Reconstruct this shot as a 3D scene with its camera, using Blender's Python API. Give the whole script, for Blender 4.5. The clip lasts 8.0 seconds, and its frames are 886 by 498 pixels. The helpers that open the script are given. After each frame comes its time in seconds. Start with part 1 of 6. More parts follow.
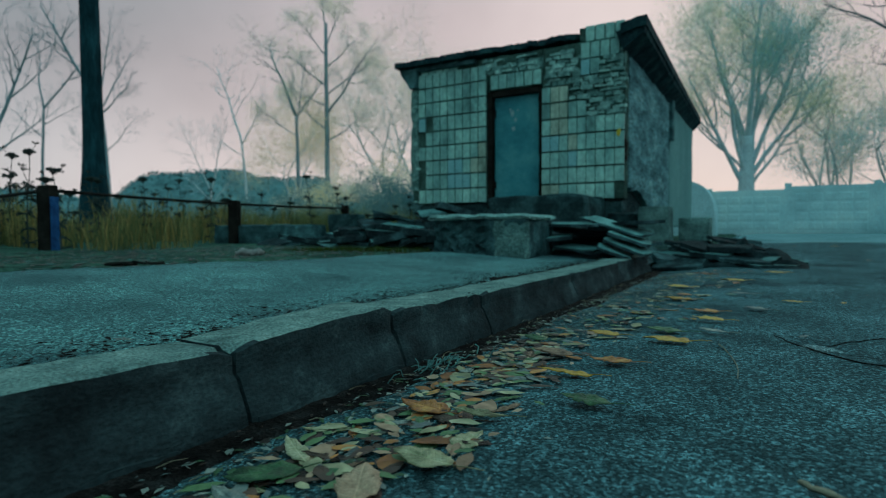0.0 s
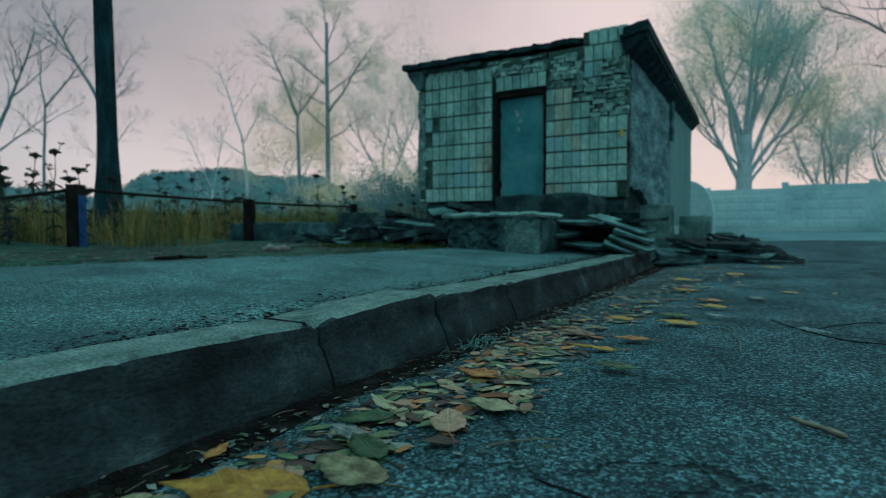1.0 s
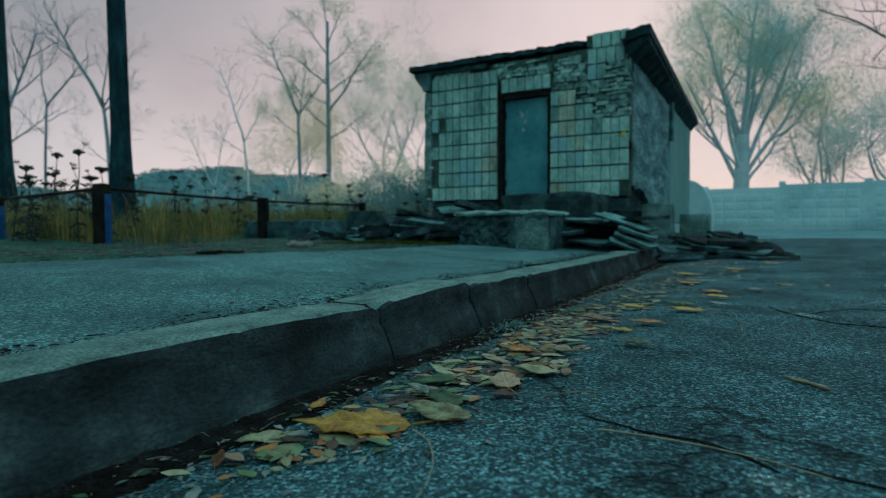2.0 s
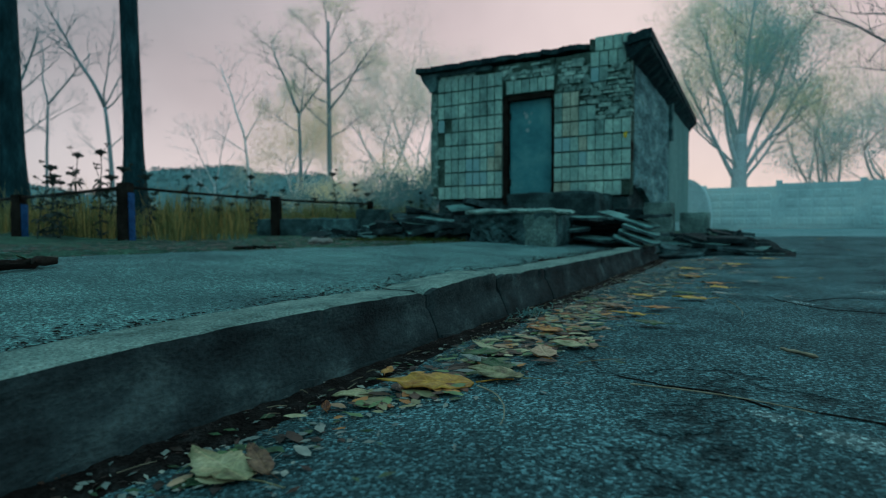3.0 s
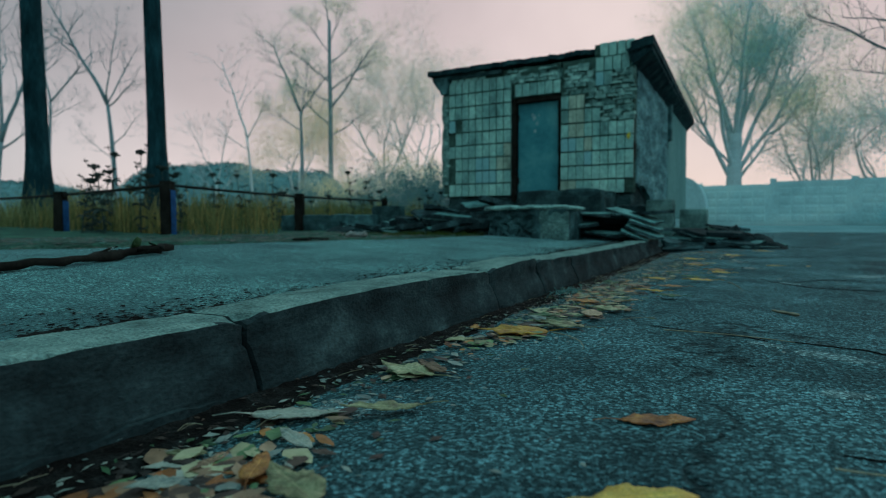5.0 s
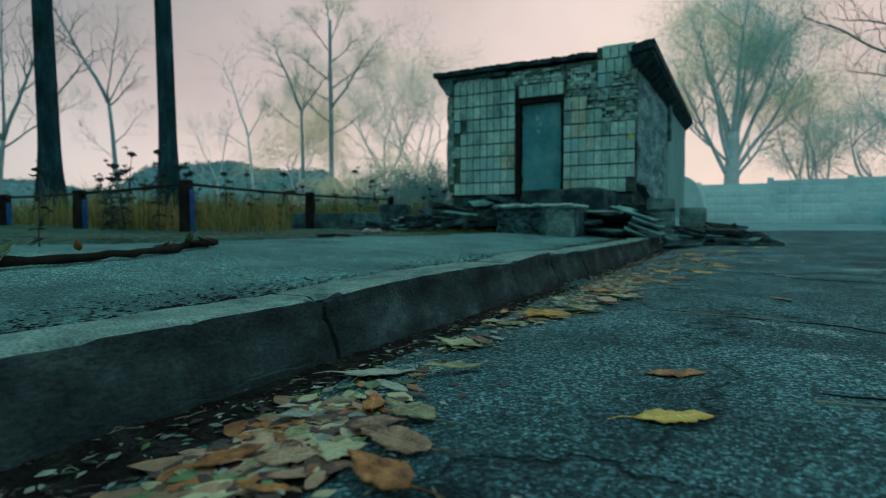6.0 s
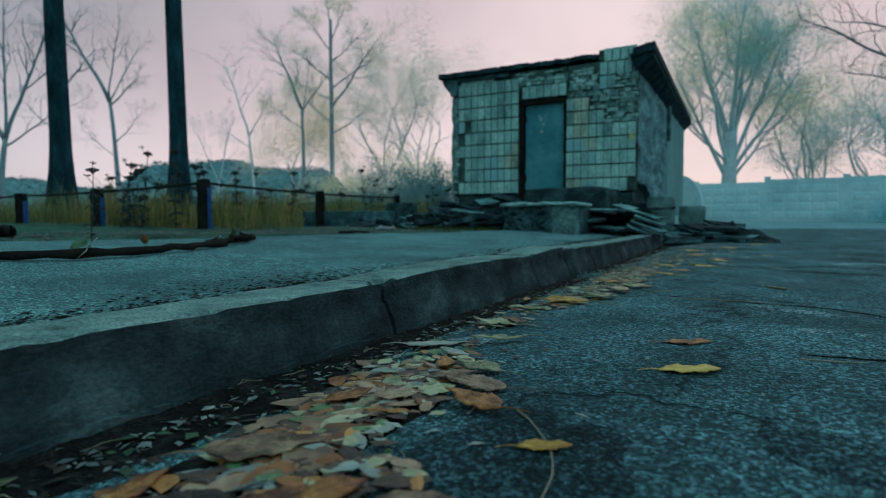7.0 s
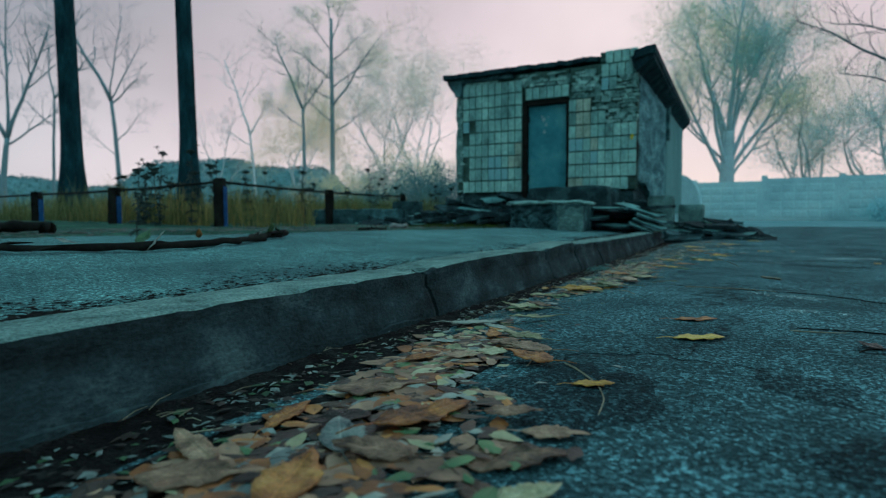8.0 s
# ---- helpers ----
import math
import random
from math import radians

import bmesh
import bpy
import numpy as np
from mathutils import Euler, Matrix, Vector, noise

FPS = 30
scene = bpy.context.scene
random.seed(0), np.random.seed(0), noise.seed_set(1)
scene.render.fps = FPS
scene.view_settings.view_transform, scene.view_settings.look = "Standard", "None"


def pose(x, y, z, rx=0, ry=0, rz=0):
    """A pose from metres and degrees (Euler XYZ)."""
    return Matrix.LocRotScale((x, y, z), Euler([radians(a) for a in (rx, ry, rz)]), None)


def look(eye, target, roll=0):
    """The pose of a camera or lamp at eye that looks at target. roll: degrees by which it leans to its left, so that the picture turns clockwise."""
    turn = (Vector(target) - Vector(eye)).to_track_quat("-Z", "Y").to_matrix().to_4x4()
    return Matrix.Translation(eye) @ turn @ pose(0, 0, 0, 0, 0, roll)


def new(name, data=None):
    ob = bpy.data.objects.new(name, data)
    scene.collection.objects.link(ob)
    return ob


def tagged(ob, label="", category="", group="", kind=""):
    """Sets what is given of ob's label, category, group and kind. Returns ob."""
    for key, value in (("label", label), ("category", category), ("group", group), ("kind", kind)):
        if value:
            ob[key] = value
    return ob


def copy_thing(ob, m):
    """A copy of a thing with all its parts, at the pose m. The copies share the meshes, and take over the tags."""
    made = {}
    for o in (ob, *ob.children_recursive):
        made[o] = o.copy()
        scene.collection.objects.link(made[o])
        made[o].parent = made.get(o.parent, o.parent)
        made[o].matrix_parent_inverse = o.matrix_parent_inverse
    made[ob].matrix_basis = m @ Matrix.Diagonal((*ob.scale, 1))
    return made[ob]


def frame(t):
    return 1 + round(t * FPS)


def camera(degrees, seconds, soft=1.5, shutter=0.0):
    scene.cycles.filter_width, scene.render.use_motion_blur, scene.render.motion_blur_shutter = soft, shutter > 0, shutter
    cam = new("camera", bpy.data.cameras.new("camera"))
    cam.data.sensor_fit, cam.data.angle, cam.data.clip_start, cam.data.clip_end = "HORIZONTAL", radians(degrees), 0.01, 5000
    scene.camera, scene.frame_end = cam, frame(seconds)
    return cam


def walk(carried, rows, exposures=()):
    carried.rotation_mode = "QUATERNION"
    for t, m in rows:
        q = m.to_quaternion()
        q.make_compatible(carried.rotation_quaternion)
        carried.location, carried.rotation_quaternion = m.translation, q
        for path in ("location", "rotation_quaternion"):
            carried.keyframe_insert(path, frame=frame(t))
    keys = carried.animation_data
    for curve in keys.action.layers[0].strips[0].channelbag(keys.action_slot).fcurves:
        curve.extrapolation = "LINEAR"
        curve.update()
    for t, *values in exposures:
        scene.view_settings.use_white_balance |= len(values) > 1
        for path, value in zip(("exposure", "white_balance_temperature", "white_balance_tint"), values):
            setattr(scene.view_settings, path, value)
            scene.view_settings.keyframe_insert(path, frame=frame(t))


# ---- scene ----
import collections
import functools

# ================= camera and walk =================
cam = camera(76.0, 8.0, soft=1.15)
# focused on the leaves a stride or two ahead, so that the distance is soft
cam.data.dof.use_dof = True
cam.data.dof.focus_distance, cam.data.dof.aperture_fstop = 1.75, 2.6
# seconds, eye x y z, tilt, lean, turn
PATH = [
    (0.0, 0.0000, 0.0000, 0.4700, 87.947, 0.170, 30.000),
    (1.0, -0.0040, -0.3358, 0.4577, 87.806, 0.152, 29.775),
    (2.0, -0.0080, -0.6717, 0.4453, 87.667, 0.135, 29.550),
    (3.0, -0.0118, -1.0077, 0.4329, 87.529, 0.117, 29.326),
    (4.0, -0.0155, -1.3438, 0.4204, 87.392, 0.100, 29.103),
    (5.0, -0.0190, -1.6800, 0.4078, 87.256, 0.082, 28.881),
    (6.0, -0.0225, -2.0164, 0.3952, 87.122, 0.064, 28.660),
    (7.0, -0.0258, -2.3528, 0.3825, 86.989, 0.047, 28.440),
    (8.0, -0.0291, -2.6894, 0.3697, 86.857, 0.029, 28.220),
]
# seconds, stops, kelvin, tint: the picture's slow pulsing of brightness and hue
GRADE = [
    (0.0, 0.0, 6300, 6), (1.5, 0.02, 6350, 10), (2.6, 0.05, 6350, 10), (2.8, 0.14, 6200, 12), (3.0, 0.03, 6350, 10), (3.5, 0.05, 6250, 11), (4.0, 0.10, 6200, 12), (4.3, 0.03, 6400, 9),
    (5.8, 0.02, 6350, 8), (6.0, 0.13, 6750, 7), (6.5, 0.20, 6480, 5), (7.0, 0.11, 6250, 14), (7.5, 0.04, 6100, 6), (8.0, 0.17, 6050, 10),
]
walk(cam, [(t, pose(x, y, z, rx, ry, rz)) for t, x, y, z, rx, ry, rz in PATH], GRADE)

# ================= world and light =================
world = bpy.data.worlds.new("misty_dusk_sky")
scene.world = world
world.use_nodes = True
wn, wl = world.node_tree.nodes, world.node_tree.links
wn.clear()
w_out = wn.new("ShaderNodeOutputWorld")
w_bg = wn.new("ShaderNodeBackground")
w_bg.inputs["Strength"].default_value = 1.0
wl.new(w_bg.outputs[0], w_out.inputs[0])
w_co = wn.new("ShaderNodeTexCoord")
w_sep = wn.new("ShaderNodeSeparateXYZ")
wl.new(w_co.outputs["Generated"], w_sep.inputs[0])


def sky_ramp(stops):
    r = wn.new("ShaderNodeValToRGB")
    wl.new(w_sep.outputs["Z"], r.inputs[0])
    while len(r.color_ramp.elements) < len(stops):
        r.color_ramp.elements.new(0.5)
    for el, (at, c) in zip(r.color_ramp.elements, stops):
        el.position, el.color = at, (*c, 1)
    return r


# rosy evening glow on one side of the sky, deep blue-green everywhere else
ZENITH = (0.31, 0.66, 0.71)
w_glow = sky_ramp(((0.0, (0.77, 0.60, 0.58)), (0.10, (0.735, 0.585, 0.565)), (0.36, (0.57, 0.465, 0.465)), (0.50, (0.32, 0.48, 0.52)), (0.68, ZENITH), (1.0, ZENITH)))
w_away = sky_ramp(((0.0, (0.38, 0.43, 0.45)), (0.25, (0.28, 0.35, 0.38)), (0.5, (0.36, 0.64, 0.70)), (0.75, ZENITH), (1.0, ZENITH)))
w_dot = wn.new("ShaderNodeVectorMath")
w_dot.operation = "DOT_PRODUCT"
w_dot.inputs[1].default_value = (-0.09, 0.996, 0.0)
wl.new(w_co.outputs["Generated"], w_dot.inputs[0])
w_side = wn.new("ShaderNodeMapRange")
w_side.interpolation_type = "SMOOTHSTEP"
w_side.inputs["From Min"].default_value, w_side.inputs["From Max"].default_value = 0.05, 0.92
wl.new(w_dot.outputs["Value"], w_side.inputs["Value"])
w_ramp = wn.new("ShaderNodeMix")
w_ramp.data_type = "RGBA"
wl.new(w_side.outputs["Result"], w_ramp.inputs[0])
wl.new(w_away.outputs["Color"], w_ramp.inputs[6])
wl.new(w_glow.outputs["Color"], w_ramp.inputs[7])
w_noise = wn.new("ShaderNodeTexNoise")
w_noise.inputs["Scale"].default_value, w_noise.inputs["Detail"].default_value = 2.2, 5.0
wl.new(w_co.outputs["Generated"], w_noise.inputs["Vector"])
w_cloud = wn.new("ShaderNodeMapRange")
w_cloud.inputs["From Min"].default_value, w_cloud.inputs["From Max"].default_value = 0.3, 0.7
w_cloud.inputs["To Min"].default_value, w_cloud.inputs["To Max"].default_value = 0.80, 1.14
wl.new(w_noise.outputs["Fac"], w_cloud.inputs["Value"])
w_mul = wn.new("ShaderNodeVectorMath")
w_mul.operation = "SCALE"
wl.new(w_ramp.outputs[2], w_mul.inputs[0])
# heavier cloud high on one side
w_bank = wn.new("ShaderNodeVectorMath")
w_bank.operation = "DOT_PRODUCT"
w_bank.inputs[1].default_value = (-0.87, -0.50, 0.0)
wl.new(w_co.outputs["Generated"], w_bank.inputs[0])
w_sideways = wn.new("ShaderNodeMapRange")
w_sideways.interpolation_type = "SMOOTHSTEP"
w_sideways.inputs["From Min"].default_value, w_sideways.inputs["From Max"].default_value = 0.0, 0.75
wl.new(w_bank.outputs["Value"], w_sideways.inputs["Value"])
w_high = wn.new("ShaderNodeMapRange")
w_high.interpolation_type = "SMOOTHSTEP"
w_high.inputs["From Min"].default_value, w_high.inputs["From Max"].default_value = 0.05, 0.35
wl.new(w_sep.outputs["Z"], w_high.inputs["Value"])
w_dim = wn.new("ShaderNodeMath")
w_dim.operation = "MULTIPLY"
wl.new(w_sideways.outputs["Result"], w_dim.inputs[0])
wl.new(w_high.outputs["Result"], w_dim.inputs[1])
w_heavy = wn.new("ShaderNodeMapRange")
w_heavy.inputs["To Min"].default_value, w_heavy.inputs["To Max"].default_value = 1.03, 0.66
wl.new(w_dim.outputs[0], w_heavy.inputs["Value"])
w_both = wn.new("ShaderNodeMath")
w_both.operation = "MULTIPLY"
wl.new(w_cloud.outputs["Result"], w_both.inputs[0])
wl.new(w_heavy.outputs["Result"], w_both.inputs[1])
wl.new(w_both.outputs[0], w_mul.inputs["Scale"])
w_sky = wn.new("ShaderNodeTexSky")
w_sky.sky_type, w_sky.sun_disc = "NISHITA", False
w_sky.sun_elevation, w_sky.sun_rotation = radians(24), radians(-10)
w_sc = wn.new("ShaderNodeVectorMath")
w_sc.operation = "SCALE"
w_sc.inputs["Scale"].default_value = 0.006
wl.new(w_sky.outputs["Color"], w_sc.inputs[0])
w_add = wn.new("ShaderNodeVectorMath")
w_add.operation = "ADD"
wl.new(w_mul.outputs[0], w_add.inputs[0])
wl.new(w_sc.outputs[0], w_add.inputs[1])
wl.new(w_add.outputs[0], w_bg.inputs["Color"])

sun_data = bpy.data.lights.new("sun", "SUN")
sun_data.energy, sun_data.angle, sun_data.color = 0.25, radians(30), (1.0, 0.93, 0.88)
sun = new("sun", sun_data)
sun.matrix_world = look((4, 22, 14), (0, 0, 0))

# ================= materials =================
def surface(name, stops, scale=3.0, fine=60.0, rough=0.85, bump=0.4, bump_dist=0.01, metal=0.0, speckle=0.25, vary=0.0, spec=0.04, stretch=(1, 1, 1), trans=0.0):
    """A worn surface: broad stains from stops, fine grain, relief; vary: how much each piece differs."""
    m = bpy.data.materials.new(name)
    m.use_nodes = True
    n, l = m.node_tree.nodes, m.node_tree.links
    b = n["Principled BSDF"]
    geo = n.new("ShaderNodeNewGeometry")
    mp = n.new("ShaderNodeMapping")
    mp.inputs["Scale"].default_value = stretch
    l.new(geo.outputs["Position"], mp.inputs["Vector"])
    broad = n.new("ShaderNodeTexNoise")
    broad.inputs["Scale"].default_value, broad.inputs["Detail"].default_value, broad.inputs["Roughness"].default_value = scale, 6.0, 0.62
    grain = n.new("ShaderNodeTexNoise")
    grain.inputs["Scale"].default_value, grain.inputs["Detail"].default_value = fine, 4.0
    for t in (broad, grain):
        l.new(mp.outputs[0], t.inputs["Vector"])
    ramp = n.new("ShaderNodeValToRGB")
    while len(ramp.color_ramp.elements) < len(stops):
        ramp.color_ramp.elements.new(0.5)
    for i, (el, c) in enumerate(zip(ramp.color_ramp.elements, stops)):
        el.position, el.color = 0.3 + 0.4 * i / max(1, len(stops) - 1), (*c, 1)
    fac = broad.outputs["Fac"]
    if vary:
        info = n.new("ShaderNodeObjectInfo")
        sh = n.new("ShaderNodeMapRange")
        sh.inputs["To Min"].default_value, sh.inputs["To Max"].default_value = -vary, vary
        l.new(info.outputs["Random"], sh.inputs["Value"])
        ad = n.new("ShaderNodeMath")
        l.new(fac, ad.inputs[0])
        l.new(sh.outputs[0], ad.inputs[1])
        fac = ad.outputs[0]
    l.new(fac, ramp.inputs[0])
    gr = n.new("ShaderNodeMapRange")
    gr.inputs["From Min"].default_value, gr.inputs["From Max"].default_value = 0.3, 0.7
    gr.inputs["To Min"].default_value, gr.inputs["To Max"].default_value = 1 - speckle, 1 + speckle
    l.new(grain.outputs["Fac"], gr.inputs["Value"])
    mul = n.new("ShaderNodeVectorMath")
    mul.operation = "SCALE"
    l.new(ramp.outputs["Color"], mul.inputs[0])
    l.new(gr.outputs[0], mul.inputs["Scale"])
    l.new(mul.outputs[0], b.inputs["Base Color"])
    b.inputs["Roughness"].default_value, b.inputs["Metallic"].default_value = rough, metal
    b.inputs["Specular IOR Level"].default_value = spec
    if bump:
        mix = n.new("ShaderNodeMath")
        mix.operation = "ADD"
        l.new(broad.outputs["Fac"], mix.inputs[0])
        l.new(grain.outputs["Fac"], mix.inputs[1])
        bp = n.new("ShaderNodeBump")
        bp.inputs["Strength"].default_value, bp.inputs["Distance"].default_value = bump, bump_dist
        l.new(mix.outputs[0], bp.inputs["Height"])
        l.new(bp.outputs[0], b.inputs["Normal"])
    if trans:
        tl = n.new("ShaderNodeBsdfTranslucent")
        l.new(mul.outputs[0], tl.inputs["Color"])
        ms = n.new("ShaderNodeMixShader")
        ms.inputs[0].default_value = trans
        l.new(b.outputs[0], ms.inputs[1])
        l.new(tl.outputs[0], ms.inputs[2])
        l.new(ms.outputs[0], n["Material Output"].inputs["Surface"])
    return m


def asphalt(name, dark, light, crack=0.0, cell=0.9, haze_sheen=0.25):
    """Old asphalt: stone chips in dark binder, worn pale patches, optional cracks."""
    m = bpy.data.materials.new(name)
    m.use_nodes = True
    n, l = m.node_tree.nodes, m.node_tree.links
    b = n["Principled BSDF"]
    geo = n.new("ShaderNodeNewGeometry")
    chips = n.new("ShaderNodeTexVoronoi")
    chips.inputs["Scale"].default_value = 140.0
    chips2 = n.new("ShaderNodeTexNoise")
    chips2.inputs["Scale"].default_value, chips2.inputs["Detail"].default_value, chips2.inputs["Roughness"].default_value = 150.0, 3.0, 0.65
    wear = n.new("ShaderNodeTexNoise")
    wear.inputs["Scale"].default_value, wear.inputs["Detail"].default_value, wear.inputs["Roughness"].default_value = 1.6, 7.0, 0.6
    for t in (chips, chips2, wear):
        l.new(geo.outputs["Position"], t.inputs["Vector"])
    ramp = n.new("ShaderNodeValToRGB")
    for el, (at, c) in zip(ramp.color_ramp.elements, ((0.34, dark), (0.70, light))):
        el.position, el.color = at, (*c, 1)
    l.new(wear.outputs["Fac"], ramp.inputs[0])
    # each chip of stone has its own grey
    sep = n.new("ShaderNodeSeparateColor")
    l.new(chips.outputs["Color"], sep.inputs[0])
    pw = n.new("ShaderNodeMath")
    pw.operation = "POWER"
    pw.inputs[1].default_value = 3.2
    l.new(sep.outputs[0], pw.inputs[0])
    cr = n.new("ShaderNodeMapRange")
    cr.inputs["To Min"].default_value, cr.inputs["To Max"].default_value = 0.42, 4.2
    l.new(pw.outputs[0], cr.inputs["Value"])
    nr = n.new("ShaderNodeMapRange")
    nr.inputs["From Min"].default_value, nr.inputs["From Max"].default_value = 0.35, 0.68
    nr.inputs["To Min"].default_value, nr.inputs["To Max"].default_value = 0.42, 1.65
    l.new(chips2.outputs["Fac"], nr.inputs["Value"])
    fm = n.new("ShaderNodeMath")
    fm.operation = "MULTIPLY"
    l.new(cr.outputs[0], fm.inputs[0])
    l.new(nr.outputs[0], fm.inputs[1])
    mul = n.new("ShaderNodeVectorMath")
    mul.operation = "SCALE"
    l.new(ramp.outputs["Color"], mul.inputs[0])
    # hand-sized mottling of binder and bare stone
    mott = n.new("ShaderNodeTexNoise")
    mott.inputs["Scale"].default_value, mott.inputs["Detail"].default_value, mott.inputs["Roughness"].default_value = 22.0, 4.0, 0.65
    l.new(geo.outputs["Position"], mott.inputs["Vector"])
    mr = n.new("ShaderNodeMapRange")
    mr.inputs["From Min"].default_value, mr.inputs["From Max"].default_value = 0.32, 0.68
    mr.inputs["To Min"].default_value, mr.inputs["To Max"].default_value = 0.84, 1.16
    l.new(mott.outputs["Fac"], mr.inputs["Value"])
    fm2 = n.new("ShaderNodeMath")
    fm2.operation = "MULTIPLY"
    l.new(fm.outputs[0], fm2.inputs[0])
    l.new(mr.outputs[0], fm2.inputs[1])
    l.new(fm2.outputs[0], mul.inputs["Scale"])
    colour = mul.outputs[0]
    height = chips2.outputs["Fac"]
    hm = n.new("ShaderNodeMath")
    hm.operation = "MULTIPLY_ADD"
    hm.inputs[1].default_value = -0.35
    l.new(chips.outputs["Distance"], hm.inputs[0])
    l.new(chips2.outputs["Fac"], hm.inputs[2])
    height = hm.outputs[0]
    if crack:
        warp = n.new("ShaderNodeTexNoise")
        warp.inputs["Scale"].default_value, warp.inputs["Detail"].default_value = 3.0, 5.0
        l.new(geo.outputs["Position"], warp.inputs["Vector"])
        wv = n.new("ShaderNodeVectorMath")
        wv.operation = "MULTIPLY_ADD"
        wv.inputs[1].default_value = (1.1, 1.1, 0.0)
        l.new(warp.outputs["Color"], wv.inputs[0])
        l.new(geo.outputs["Position"], wv.inputs[2])
        vo = n.new("ShaderNodeTexVoronoi")
        vo.feature = "DISTANCE_TO_EDGE"
        vo.inputs["Scale"].default_value = 1 / cell
        l.new(wv.outputs[0], vo.inputs["Vector"])
        ck = n.new("ShaderNodeMapRange")
        ck.inputs["From Min"].default_value, ck.inputs["From Max"].default_value = 0.0, crack
        ck.inputs["To Min"].default_value, ck.inputs["To Max"].default_value = 0.12, 1.0
        l.new(vo.outputs["Distance"], ck.inputs["Value"])
        gate = n.new("ShaderNodeMapRange")
        gate.inputs["From Min"].default_value, gate.inputs["From Max"].default_value = 0.49, 0.57
        l.new(wear.outputs["Fac"], gate.inputs["Value"])
        mx = n.new("ShaderNodeMath")
        mx.operation = "MAXIMUM"
        l.new(ck.outputs[0], mx.inputs[0])
        l.new(gate.outputs[0], mx.inputs[1])
        ck = mx
        m2 = n.new("ShaderNodeVectorMath")
        m2.operation = "SCALE"
        l.new(colour, m2.inputs[0])
        l.new(ck.outputs[0], m2.inputs["Scale"])
        colour = m2.outputs[0]
        h2 = n.new("ShaderNodeMath")
        h2.operation = "MULTIPLY_ADD"
        h2.inputs[1].default_value = 1.6
        l.new(ck.outputs[0], h2.inputs[0])
        l.new(height, h2.inputs[2])
        height = h2.outputs[0]
    l.new(colour, b.inputs["Base Color"])
    b.inputs["Roughness"].default_value = 0.88
    b.inputs["Specular IOR Level"].default_value = 0.05
    # sheen in the mist's teal brightens the surface at a flat angle
    b.inputs["Sheen Weight"].default_value, b.inputs["Sheen Roughness"].default_value = haze_sheen, 0.45
    b.inputs["Sheen Tint"].default_value = (0.30, 0.62, 0.68, 1)
    bp = n.new("ShaderNodeBump")
    bp.inputs["Strength"].default_value, bp.inputs["Distance"].default_value = 0.9, 0.009
    l.new(height, bp.inputs["Height"])
    l.new(bp.outputs[0], b.inputs["Normal"])
    return m


